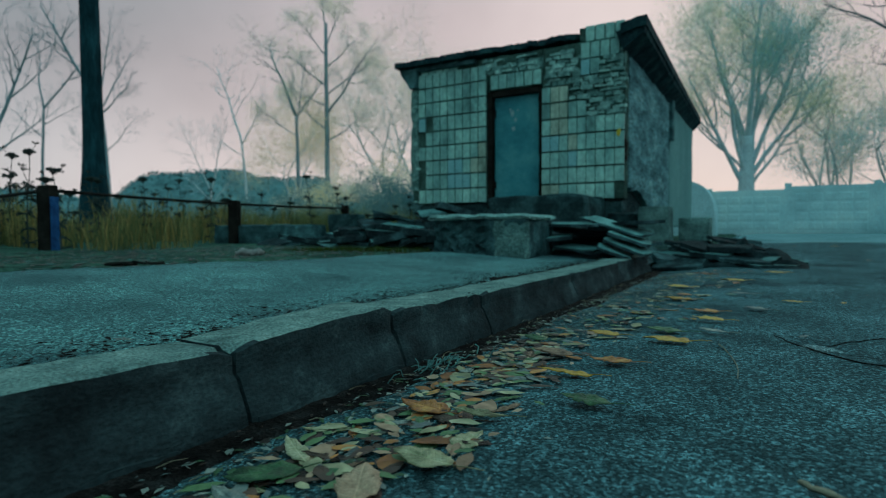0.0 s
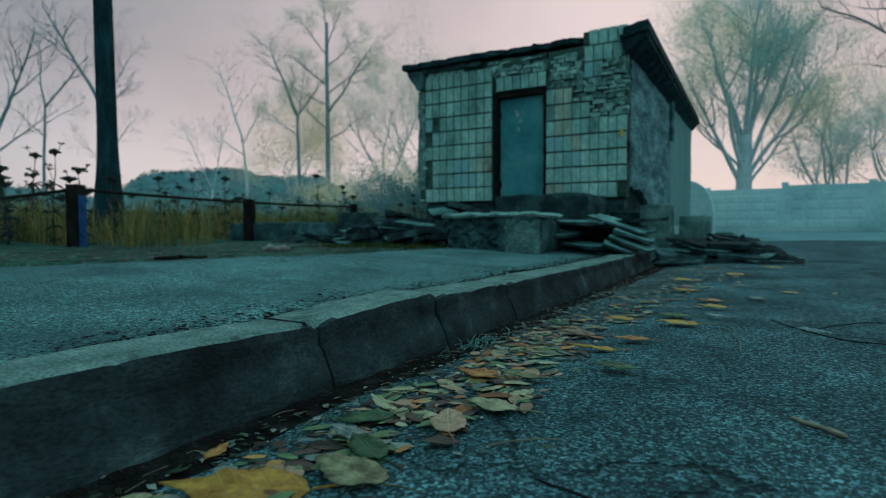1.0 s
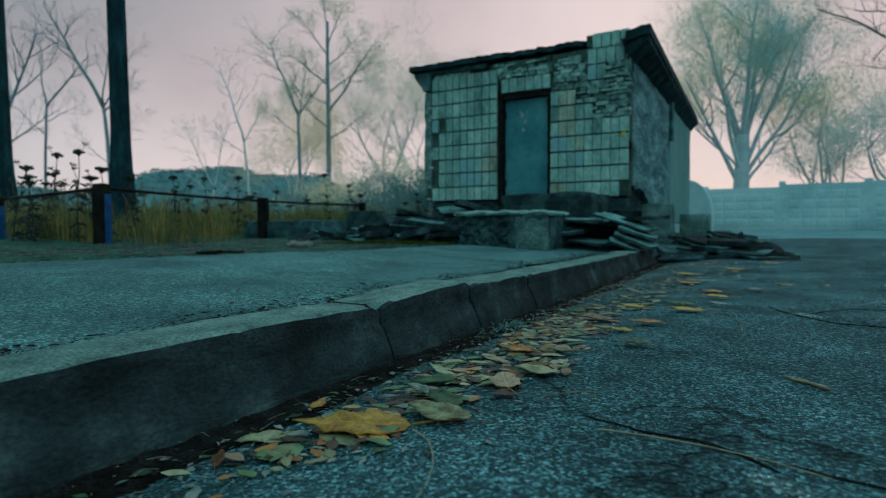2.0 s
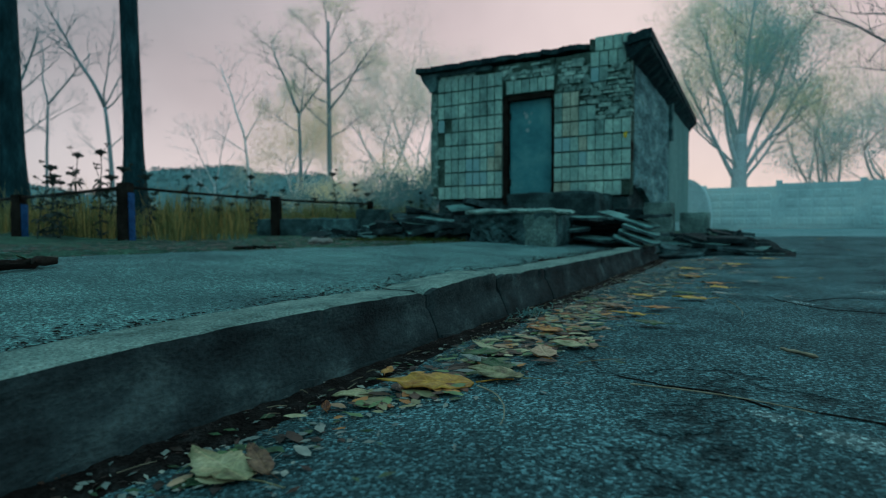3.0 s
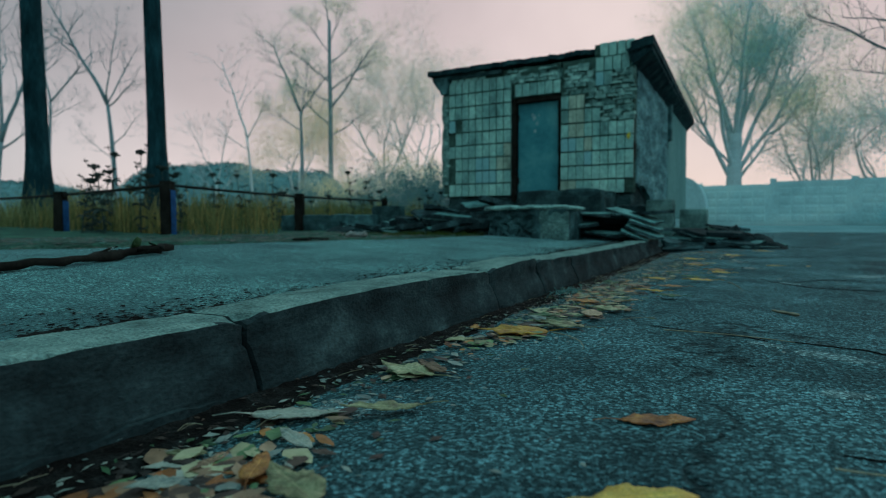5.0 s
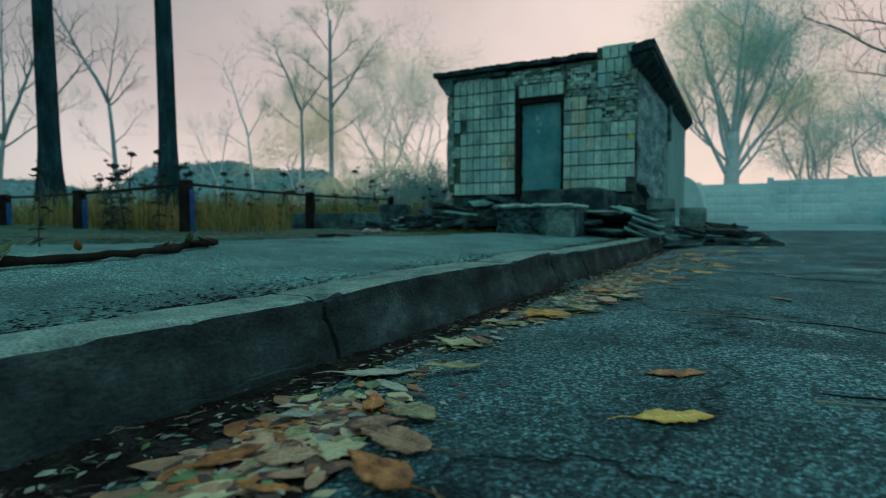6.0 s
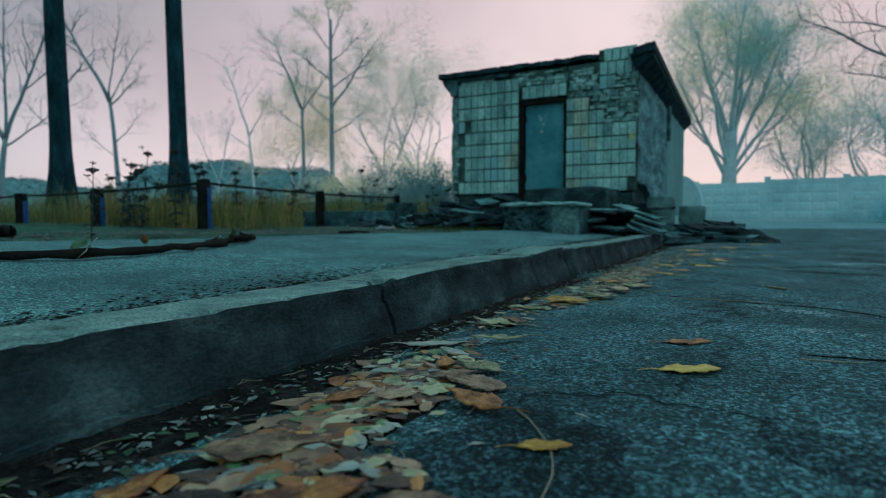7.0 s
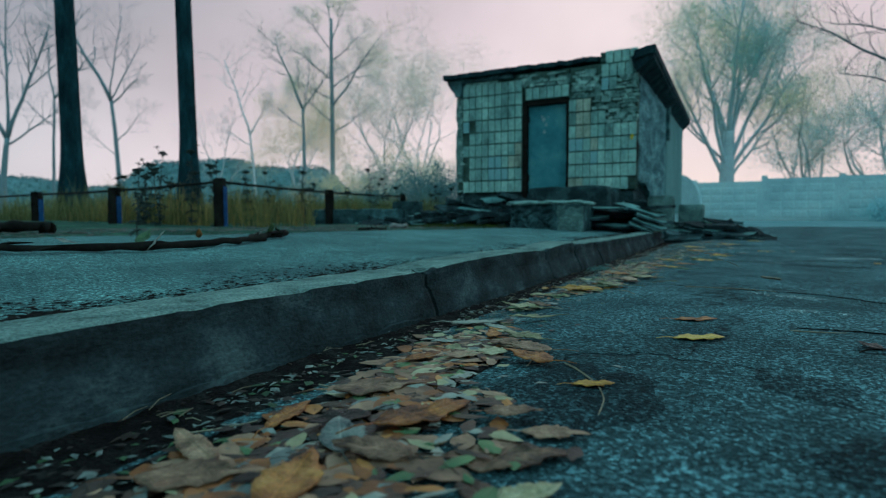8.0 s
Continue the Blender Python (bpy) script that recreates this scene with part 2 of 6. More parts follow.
def leaf_surface(name, stops, vein=1.3, rough=0.5, trans=0.08, spec=0.3):
    """A fallen leaf: blotched blade, midrib and side veins along the leaf's own axes, each leaf with its own shift."""
    m = bpy.data.materials.new(name)
    m.use_nodes = True
    n, l = m.node_tree.nodes, m.node_tree.links
    b = n["Principled BSDF"]
    def calc(op, a, c=None, third=None):
        k = n.new("ShaderNodeMath")
        k.operation = op
        for slot, val in zip(k.inputs, (a, c, third)):
            if val is None:
                continue
            if isinstance(val, (int, float)):
                slot.default_value = val
            else:
                l.new(val, slot)
        return k.outputs[0]
    co = n.new("ShaderNodeTexCoord")
    info = n.new("ShaderNodeObjectInfo")
    sep = n.new("ShaderNodeSeparateXYZ")
    l.new(co.outputs["Object"], sep.inputs[0])
    shift = n.new("ShaderNodeCombineXYZ")
    l.new(calc("MULTIPLY", info.outputs["Random"], 37.0), shift.inputs[2])
    place = n.new("ShaderNodeVectorMath")
    l.new(co.outputs["Object"], place.inputs[0])
    l.new(shift.outputs[0], place.inputs[1])
    blot = n.new("ShaderNodeTexNoise")
    blot.inputs["Scale"].default_value, blot.inputs["Detail"].default_value, blot.inputs["Roughness"].default_value = 3.2, 6.0, 0.65
    fine = n.new("ShaderNodeTexNoise")
    fine.inputs["Scale"].default_value, fine.inputs["Detail"].default_value = 24.0, 4.0
    l.new(place.outputs[0], blot.inputs["Vector"])
    l.new(place.outputs[0], fine.inputs["Vector"])
    ramp = n.new("ShaderNodeValToRGB")
    while len(ramp.color_ramp.elements) < len(stops):
        ramp.color_ramp.elements.new(0.5)
    for i, (el, c) in enumerate(zip(ramp.color_ramp.elements, stops)):
        el.position, el.color = 0.28 + 0.42 * i / (len(stops) - 1), (*c, 1)
    own = calc("MULTIPLY_ADD", info.outputs["Random"], 0.30, -0.15)
    l.new(calc("ADD", blot.outputs["Fac"], own), ramp.inputs[0])
    side = calc("ABSOLUTE", sep.outputs[0])
    wave = calc("PINGPONG", calc("MULTIPLY_ADD", side, -0.75, sep.outputs[1]), 0.055)
    rib = n.new("ShaderNodeMapRange")
    rib.inputs["From Min"].default_value, rib.inputs["From Max"].default_value = 0.003, 0.016
    rib.inputs["To Min"].default_value, rib.inputs["To Max"].default_value = 1.0, 0.0
    l.new(wave, rib.inputs["Value"])
    mid = n.new("ShaderNodeMapRange")
    mid.inputs["From Min"].default_value, mid.inputs["From Max"].default_value = 0.008, 0.024
    mid.inputs["To Min"].default_value, mid.inputs["To Max"].default_value = 1.0, 0.0
    l.new(side, mid.inputs["Value"])
    veins = calc("MAXIMUM", calc("MULTIPLY", rib.outputs[0], 0.6), mid.outputs[0])
    tone = calc("MULTIPLY", calc("MULTIPLY_ADD", veins, vein - 1.0, 1.0), calc("MULTIPLY_ADD", fine.outputs["Fac"], 1.1, 0.45))
    mul = n.new("ShaderNodeVectorMath")
    mul.operation = "SCALE"
    l.new(ramp.outputs["Color"], mul.inputs[0])
    l.new(tone, mul.inputs["Scale"])
    l.new(mul.outputs[0], b.inputs["Base Color"])
    b.inputs["Roughness"].default_value, b.inputs["Specular IOR Level"].default_value = rough, spec
    bp = n.new("ShaderNodeBump")
    bp.inputs["Strength"].default_value, bp.inputs["Distance"].default_value = 0.7, 0.004
    l.new(calc("ADD", calc("MULTIPLY", veins, -0.7), fine.outputs["Fac"]), bp.inputs["Height"])
    l.new(bp.outputs[0], b.inputs["Normal"])
    tl = n.new("ShaderNodeBsdfTranslucent")
    l.new(mul.outputs[0], tl.inputs["Color"])
    ms = n.new("ShaderNodeMixShader")
    ms.inputs[0].default_value = trans
    l.new(b.outputs[0], ms.inputs[1])
    l.new(tl.outputs[0], ms.inputs[2])
    l.new(ms.outputs[0], n["Material Output"].inputs["Surface"])
    return m


M = dict(
    road=asphalt("road_asphalt", (0.0142, 0.0333, 0.0376), (0.0640, 0.1390, 0.1530), crack=0.014, cell=1.7, haze_sheen=0.13),
    pave=asphalt("path_asphalt", (0.0130, 0.0352, 0.0342), (0.0780, 0.1780, 0.1690), haze_sheen=0.42),
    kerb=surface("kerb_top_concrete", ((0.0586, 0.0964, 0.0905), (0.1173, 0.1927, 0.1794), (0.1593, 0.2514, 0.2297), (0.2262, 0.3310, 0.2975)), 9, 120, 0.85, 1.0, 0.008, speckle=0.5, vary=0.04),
    # darker copy of the kerb concrete: side shade put into the colour
    kerb_face=surface("shaded_kerb_concrete", ((0.0114, 0.0159, 0.0174), (0.0188, 0.0295, 0.0322), (0.0301, 0.0497, 0.0537), (0.0645, 0.1020, 0.1047)), 4, 70, 0.85, 0.7, 0.008, speckle=0.28, vary=0.03, stretch=(1, 1, 1.6)),
    patch=asphalt("worn_aggregate", (0.0630, 0.1045, 0.1100), (0.1540, 0.2200, 0.2200)),
    damp=asphalt("damp_asphalt", (0.0080, 0.0185, 0.0215), (0.0310, 0.0680, 0.0770), haze_sheen=0.05),
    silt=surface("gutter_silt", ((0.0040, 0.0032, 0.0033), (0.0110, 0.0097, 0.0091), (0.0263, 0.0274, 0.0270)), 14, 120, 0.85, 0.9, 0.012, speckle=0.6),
    soil=surface("verge_soil", ((0.0150, 0.0347, 0.0284), (0.0382, 0.0875, 0.0662), (0.0591, 0.1458, 0.0983)), 2.5, 45, 0.95, 0.9, 0.02, speckle=0.5),
    tile=surface("glazed_tile", ((0.0872, 0.2093, 0.1942), (0.1860, 0.4010, 0.3661), (0.2790, 0.5464, 0.4824), (0.3720, 0.6743, 0.5870)), 1.7, 20, 0.5, 0.12, 0.004, speckle=0.22, vary=0.06, spec=0.3, stretch=(1, 1, 0.6)),
    tile_warm=surface("ochre_stained_tile", ((0.1159, 0.1830, 0.1464), (0.2501, 0.3599, 0.2867), (0.3660, 0.5002, 0.3965), (0.4758, 0.6161, 0.4941)), 1.7, 20, 0.5, 0.12, 0.004, speckle=0.22, vary=0.06, spec=0.3, stretch=(1, 1, 0.6)),
    tile_pale=surface("pale_blue_tile", ((0.18, 0.42, 0.44), (0.27, 0.54, 0.55)), 4, 30, 0.42, 0.1, 0.004, speckle=0.15),
    mortar=surface("wall_mortar", ((0.0201, 0.0407, 0.0364), (0.0452, 0.0901, 0.0751), (0.0902, 0.1780, 0.1522)), 3, 40, 0.92, 0.8, 0.02, speckle=0.4),
    brick=surface("weathered_masonry", ((0.0747, 0.1610, 0.1483), (0.1955, 0.3622, 0.3300), (0.3795, 0.6440, 0.5819)), 9, 50, 0.9, 0.8, 0.012, speckle=0.4, vary=0.13),
    plaster=surface("stained_plaster", ((0.0330, 0.0792, 0.0880), (0.0748, 0.1727, 0.1881), (0.1353, 0.2915, 0.3080), (0.2090, 0.3850, 0.3850)), 3.4, 22, 0.9, 0.9, 0.03, speckle=0.45, stretch=(1, 0.28, 1)),
    # smoother render of the far stretch, with mist put into its paler colour
    plaster_pale=surface("hazed_render", ((0.0963, 0.2277, 0.2277), (0.1628, 0.3321, 0.3225)), 1.2, 25, 0.88, 0.4, 0.015, speckle=0.2, stretch=(1, 1, 0.4)),
    door=surface("blue_painted_steel", ((0.0322, 0.1674, 0.1996), (0.0580, 0.2576, 0.2898), (0.1159, 0.3606, 0.3735)), 1.8, 30, 0.55, 0.15, 0.004, speckle=0.12),
    scuff=surface("flaked_primer", ((0.16, 0.30, 0.32), (0.28, 0.42, 0.42)), 20, 60, 0.7, 0.2),
    dark_wood=surface("dark_wet_wood", ((0.0050, 0.0050, 0.0043), (0.0147, 0.0141, 0.0120), (0.0252, 0.0252, 0.0218)), 6, 70, 0.8, 0.6, 0.006),
    roof=surface("roofing_felt", ((0.0070, 0.0180, 0.0215), (0.0150, 0.0410, 0.0470), (0.0330, 0.0880, 0.0900)), 4, 40, 0.9, 0.7, 0.012, speckle=0.4),
    concrete=surface("rough_concrete", ((0.0400, 0.0820, 0.0790), (0.1020, 0.2000, 0.1880), (0.2150, 0.3900, 0.3560)), 3.6, 45, 0.88, 0.9, 0.025, speckle=0.4, vary=0.08),
    dark_conc=surface("damp_concrete", ((0.0166, 0.0365, 0.0394), (0.0427, 0.0991, 0.1043), (0.1073, 0.2478, 0.2540)), 3.2, 50, 0.88, 0.8, 0.02, speckle=0.4, vary=0.06),
    wet_conc=surface("black_wet_concrete", ((0.0080, 0.0149, 0.0167), (0.0196, 0.0425, 0.0454), (0.0517, 0.1150, 0.1184)), 3.2, 50, 0.85, 0.9, 0.025, speckle=0.45, vary=0.06),
    # rounded end by the fence, mist mixed into its concrete colour
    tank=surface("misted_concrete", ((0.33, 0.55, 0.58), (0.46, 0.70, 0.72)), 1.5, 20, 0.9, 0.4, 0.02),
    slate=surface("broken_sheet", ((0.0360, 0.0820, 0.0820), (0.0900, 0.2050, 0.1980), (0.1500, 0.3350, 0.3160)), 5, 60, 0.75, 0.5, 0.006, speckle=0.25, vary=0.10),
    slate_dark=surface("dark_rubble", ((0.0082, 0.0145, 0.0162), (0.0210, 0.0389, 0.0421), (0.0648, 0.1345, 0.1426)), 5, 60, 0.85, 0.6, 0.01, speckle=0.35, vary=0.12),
    # far fence: concrete colour paled and blued for the mist
    fence=surface("hazed_pale_concrete", ((0.3580, 0.5833, 0.6099), (0.4774, 0.7292, 0.7425), (0.5833, 0.8088, 0.7955)), 0.8, 14, 0.9, 0.3, 0.02, speckle=0.12),
    rail=surface("black_iron", ((0.010, 0.010, 0.010), (0.03, 0.027, 0.024)), 12, 80, 0.6, 0.4, 0.003, metal=0.3),
    blue=surface("blue_paint", ((0.0117, 0.0410, 0.1170), (0.0175, 0.0819, 0.2223), (0.0351, 0.1404, 0.3042)), 9, 50, 0.6, 0.4, 0.004),
    bark=surface("dark_bark", ((0.0050, 0.0170, 0.0210), (0.0120, 0.0430, 0.0530), (0.0230, 0.0850, 0.1020)), 5, 26, 0.95, 0.8, 0.03, speckle=0.25, stretch=(1, 1, 0.25)),
    # far bark and leaves: the mist's paleness is put into their colours
    bark_far=surface("hazed_grey_bark", ((0.1944, 0.3060, 0.3348), (0.2664, 0.3816, 0.4104)), 2, 14, 0.95, 0.3, 0.02),
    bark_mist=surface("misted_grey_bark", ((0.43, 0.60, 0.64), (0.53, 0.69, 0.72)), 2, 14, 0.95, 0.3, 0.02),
    bark_pale=surface("hazed_pale_bark", ((0.62, 0.70, 0.72), (0.70, 0.76, 0.77)), 2, 14, 0.95, 0.3, 0.02),
    leaf_far=surface("hazed_autumn_foliage", ((0.85, 0.74, 0.50), (0.90, 0.76, 0.48), (0.92, 0.78, 0.52)), 0.5, 4, 0.9, 0, speckle=0.1, trans=0.8),
    leaf_grey=surface("hazed_foliage", ((0.90, 0.84, 0.74), (0.94, 0.86, 0.70), (0.95, 0.84, 0.60)), 0.4, 4, 0.9, 0, speckle=0.08, trans=0.85),
    leaf_dusk=surface("hazed_olive_foliage", ((0.52, 0.76, 0.74), (0.70, 0.78, 0.56), (0.88, 0.81, 0.44)), 0.3, 4, 0.9, 0, speckle=0.1, trans=0.8),
    bark_mid=surface("grey_brown_bark", ((0.085, 0.15, 0.165), (0.14, 0.22, 0.235)), 3, 20, 0.95, 0.5, 0.02),
    # pale teal of the mist over the far road, as a ground colour
    mist_sheet=surface("mist_pale_ground", ((0.10, 0.20, 0.215), (0.17, 0.30, 0.32), (0.24, 0.39, 0.41)), 0.5, 12, 0.95, 0.4, 0.01, speckle=0.2, spec=0.0),
    # inner leaves carry the mist's teal in their own colour
    leaf_core=surface("hazed_teal_foliage", ((0.40, 0.69, 0.74), (0.50, 0.76, 0.78)), 0.4, 4, 0.9, 0, speckle=0.1, trans=0.78),
    grass=surface("dry_grass", ((0.0576, 0.0864, 0.0408), (0.1416, 0.1620, 0.0660), (0.3000, 0.2760, 0.1104)), 2.2, 30, 0.8, 0, speckle=0.35, trans=0.3),
    # paler copy of the grass; the mist is put into its colour
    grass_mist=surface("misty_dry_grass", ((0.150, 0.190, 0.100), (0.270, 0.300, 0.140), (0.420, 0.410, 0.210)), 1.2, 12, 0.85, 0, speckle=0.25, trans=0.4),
    reed=surface("bleached_reed", ((0.20, 0.15, 0.05), (0.36, 0.25, 0.085), (0.46, 0.36, 0.15)), 2.0, 30, 0.8, 0, speckle=0.3, trans=0.3),
    moss=surface("moss", ((0.03, 0.05, 0.014), (0.06, 0.09, 0.02)), 6, 60, 0.95, 0.8, 0.02, speckle=0.4),
    # dead stalks, their colour lifted for the mist
    weed=surface("dead_stalk", ((0.0210, 0.0330, 0.0315), (0.0630, 0.0840, 0.0750)), 12, 60, 0.9, 0),
    # the far rise has the mist's blue-grey as its colour
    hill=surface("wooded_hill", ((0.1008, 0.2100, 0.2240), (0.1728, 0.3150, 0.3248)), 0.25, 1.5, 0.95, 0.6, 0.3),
    leaf_tan=leaf_surface("leaf_tan", ((0.060, 0.030, 0.018), (0.20, 0.115, 0.068), (0.34, 0.21, 0.130), (0.46, 0.31, 0.20))),
    leaf_ochre=leaf_surface("leaf_ochre", ((0.075, 0.022, 0.008), (0.25, 0.085, 0.022), (0.42, 0.17, 0.045), (0.56, 0.29, 0.085))),
    leaf_yellow=leaf_surface("leaf_yellow", ((0.36, 0.17, 0.028), (0.56, 0.33, 0.055), (0.66, 0.44, 0.10)), trans=0.15),
    leaf_brown=leaf_surface("leaf_brown", ((0.010, 0.006, 0.005), (0.035, 0.019, 0.013), (0.085, 0.048, 0.030)), trans=0.05),
    leaf_dark=surface("dark_undergrowth", ((0.100, 0.220, 0.240), (0.180, 0.330, 0.340), (0.28, 0.40, 0.33)), 0.8, 4, 0.9, 0, speckle=0.2, trans=0.5),
    leaf_olive=leaf_surface("leaf_olive", ((0.09, 0.085, 0.040), (0.22, 0.22, 0.115), (0.36, 0.34, 0.195), (0.45, 0.42, 0.27))),
    leaf_green=leaf_surface("leaf_green", ((0.020, 0.050, 0.022), (0.050, 0.125, 0.052), (0.115, 0.205, 0.085)), trans=0.12),
    leaf_pale=leaf_surface("leaf_pale", ((0.050, 0.075, 0.075), (0.125, 0.165, 0.155), (0.25, 0.28, 0.24), (0.34, 0.35, 0.29))),
    yellow=surface("yellow_lichen", ((0.45, 0.36, 0.04), (0.62, 0.52, 0.08)), 30, 90, 0.9, 0.4),
    # pale colour stands for light caught along the block's top edge
    lip=surface("lit_edge_concrete", ((0.1021, 0.1963, 0.1870), (0.2188, 0.3834, 0.3553), (0.3063, 0.4862, 0.4488)), 8, 60, 0.88, 0.8, 0.015, speckle=0.35),
    straw=surface("pale_straw", ((0.18, 0.17, 0.12), (0.34, 0.31, 0.22)), 20, 90, 0.7, 0),
    bag=surface("pale_plastic", ((0.1920, 0.2040, 0.1920), (0.3000, 0.3000, 0.2820)), 9, 40, 0.4, 0.5, 0.01),
)


# ================= mesh helpers =================
def link(name, verts, faces, material, parent=None, label="", smooth=False):
    me = bpy.data.meshes.new(name)
    me.from_pydata([tuple(v) for v in verts], [], faces)
    me.materials.append(material)
    if smooth:
        me.shade_smooth()
    ob = new(name, me)
    ob.parent = parent
    return tagged(ob, label)


def part(name, bm, material, parent=None, label="", smooth=False):
    """Links a bmesh as one mesh object under a thing or a part."""
    me = bpy.data.meshes.new(name)
    bm.to_mesh(me)
    bm.free()
    me.materials.append(material)
    if smooth:
        me.shade_smooth()
    ob = new(name, me)
    ob.parent = parent
    return tagged(ob, label)


def thing(name, x, y, z, label, category, group="", kind="", turn=0.0):
    e = new(name)
    e.empty_display_size = 0.1
    e.matrix_basis = pose(x, y, z, 0, 0, turn)
    return tagged(e, label, category, group, kind)


def rough_box(x0, x1, y0, y1, z0, z1, step=0.1, wear=0.012, edge=0.02, seed=0.0, freq=5.0):
    """A block with worn, uneven faces and knocked edges."""
    bm = bmesh.new()
    size = Vector((x1 - x0, y1 - y0, z1 - z0))
    cuts = [max(1, min(60, round(s / step))) for s in size]
    idx = {}
    def v(i, j, k):
        key = (i, j, k)
        if key not in idx:
            p = Vector((i / cuts[0] * size.x, j / cuts[1] * size.y, k / cuts[2] * size.z))
            on = (i in (0, cuts[0])) + (j in (0, cuts[1])) + (k in (0, cuts[2]))
            c = p - size / 2
            q = p + Vector((seed * 7.3, seed * 3.1, seed * 5.7))
            d = noise.noise_vector(q * freq) * wear + noise.noise_vector(q * freq * 3.3) * wear * 0.5
            if on >= 2:
                pull = edge * (0.35 + 1.3 * abs(noise.noise(q * freq * 0.9)))
                d -= Vector([math.copysign(pull, a) if abs(abs(a) - s / 2) < 1e-6 else 0 for a, s in zip(c, size)])
            idx[key] = bm.verts.new(p + d + Vector((x0, y0, z0)))
        return idx[key]
    a, b, c = cuts
    for i in range(a):
        for j in range(b):
            bm.faces.new((v(i, j, 0), v(i, j + 1, 0), v(i + 1, j + 1, 0), v(i + 1, j, 0)))
            bm.faces.new((v(i, j, c), v(i + 1, j, c), v(i + 1, j + 1, c), v(i, j + 1, c)))
        for k in range(c):
            bm.faces.new((v(i, 0, k), v(i + 1, 0, k), v(i + 1, 0, k + 1), v(i, 0, k + 1)))
            bm.faces.new((v(i, b, k), v(i, b, k + 1), v(i + 1, b, k + 1), v(i + 1, b, k)))
    for j in range(b):
        for k in range(c):
            bm.faces.new((v(0, j, k), v(0, j, k + 1), v(0, j + 1, k + 1), v(0, j + 1, k)))
            bm.faces.new((v(a, j, k), v(a, j + 1, k), v(a, j + 1, k + 1), v(a, j, k + 1)))
    return bm


def tubes(chains, sides=6):
    """Verts and faces of tapered tubes; each chain is a list of (point, radius)."""
    verts, faces = [], []
    for chain in chains:
        base = len(verts)
        n = sides if chain[0][1] > 0.03 else 4 if chain[0][1] > 0.012 else 3
        for i, (p, r) in enumerate(chain):
            a = chain[max(0, i - 1)][0]
            b = chain[min(len(chain) - 1, i + 1)][0]
            d = (b - a).normalized()
            u = d.orthogonal().normalized() if i == 0 else (u - d * u.dot(d)).normalized()
            w = d.cross(u)
            for s in range(n):
                ang = 2 * math.pi * s / n
                verts.append(p + (u * math.cos(ang) + w * math.sin(ang)) * r)
        for i in range(len(chain) - 1):
            for s in range(n):
                q = base + i * n
                faces.append((q + s, q + (s + 1) % n, q + n + (s + 1) % n, q + n + s))
        faces.append(tuple(base + (len(chain) - 1) * n + s for s in range(n)))
        faces.append(tuple(base + n - 1 - s for s in range(n)))
    return verts, faces


def sheet(name, xs, ys, height, material, label, category, drop=0.0):
    """A ground sheet over a grid, with its height from a function; drop: skirt at the rim."""
    verts = [(x, y, height(x, y)) for y in ys for x in xs]
    nx = len(xs)
    faces = [(j * nx + i, j * nx + i + 1, (j + 1) * nx + i + 1, (j + 1) * nx + i) for j in range(len(ys) - 1) for i in range(nx - 1)]
    if drop:
        rim = [i for i in range(nx)] + [j * nx + nx - 1 for j in range(1, len(ys))]
        rim += [(len(ys) - 1) * nx + i for i in range(nx - 2, -1, -1)] + [j * nx for j in range(len(ys) - 2, 0, -1)]
        base = len(verts)
        verts += [(verts[i][0], verts[i][1], verts[i][2] - drop) for i in rim]
        for a in range(len(rim)):
            b = (a + 1) % len(rim)
            faces.append((rim[b], rim[a], base + a, base + b))
    ob = link(name, verts, faces, material, smooth=True)
    return tagged(ob, label, category, kind="structure")


def spread(*pieces):
    """Grid coordinates: (start, stop, step) pieces laid end to end."""
    out = []
    for a, b, s in pieces:
        n = max(1, round((b - a) / s))
        out += [a + (b - a) * i / n for i in range(n)]
    return out + [pieces[-1][1]]


def smooth(a, b, x):
    t = min(1.0, max(0.0, (x - a) / (b - a)))
    return t * t * (3 - 2 * t)


# ================= ground, road, path =================
KERB_X = -1.22


def road_z(x, y):
    cross = -0.062 + 0.067 * smooth(-1.2, -0.35, x) + 0.012 * smooth(0.2, 3, x)
    return cross + 0.0085 * max(0.0, y - 3.5) + 0.006 * noise.noise(Vector((x * 1.7, y * 1.7, 3.0)))


def path_z(x, y):
    return 0.138 + 0.092 * smooth(-1.35, -3.3, x) + 0.010 * noise.noise(Vector((x * 0.9, y * 0.9, 8.0)))


def path_limit(y):
    """Where the footpath's asphalt crumbles into the verge."""
    return max(-5.4, -3.3 - 0.35 * max(0.0, 3.5 - y)) + 0.22 * noise.noise(Vector((y * 0.9, 0, 5.0))) + 0.10 * noise.noise(Vector((y * 3.1, 0, 7.0)))


def ground_z(x, y):
    verge = 0.235 + 0.025 * noise.noise(Vector((x * 0.6, y * 0.6, 1.0))) + 0.012 * noise.noise(Vector((x * 4, y * 4, 2.0))) + 0.008 * noise.noise(Vector((x * 11, y * 11, 2.0)))
    verge += 0.08 * smooth(-7, -14, x) + 0.05 * smooth(5, 9, y)
    edge = path_limit(y)
    inside = smooth(edge - 0.10, edge + 0.14, x)
    low = 0.06 if x < -1.3 else -0.22
    near = verge * (1 - inside) + low * inside
    if y > 6.4 and x > edge - 0.4:
        near = near + (0.16 - near) * smooth(6.4, 7.0, y) if x < -1.25 else -0.22 + (0.0085 * max(0, y - 3.5) if y < 26.6 else 0)
    far = 0.25
    return near + (far - near) * smooth(24, 30, math.hypot(x * 0.9, y)) if x < -1.2 or y > 26.9 or x > 17.8 else near


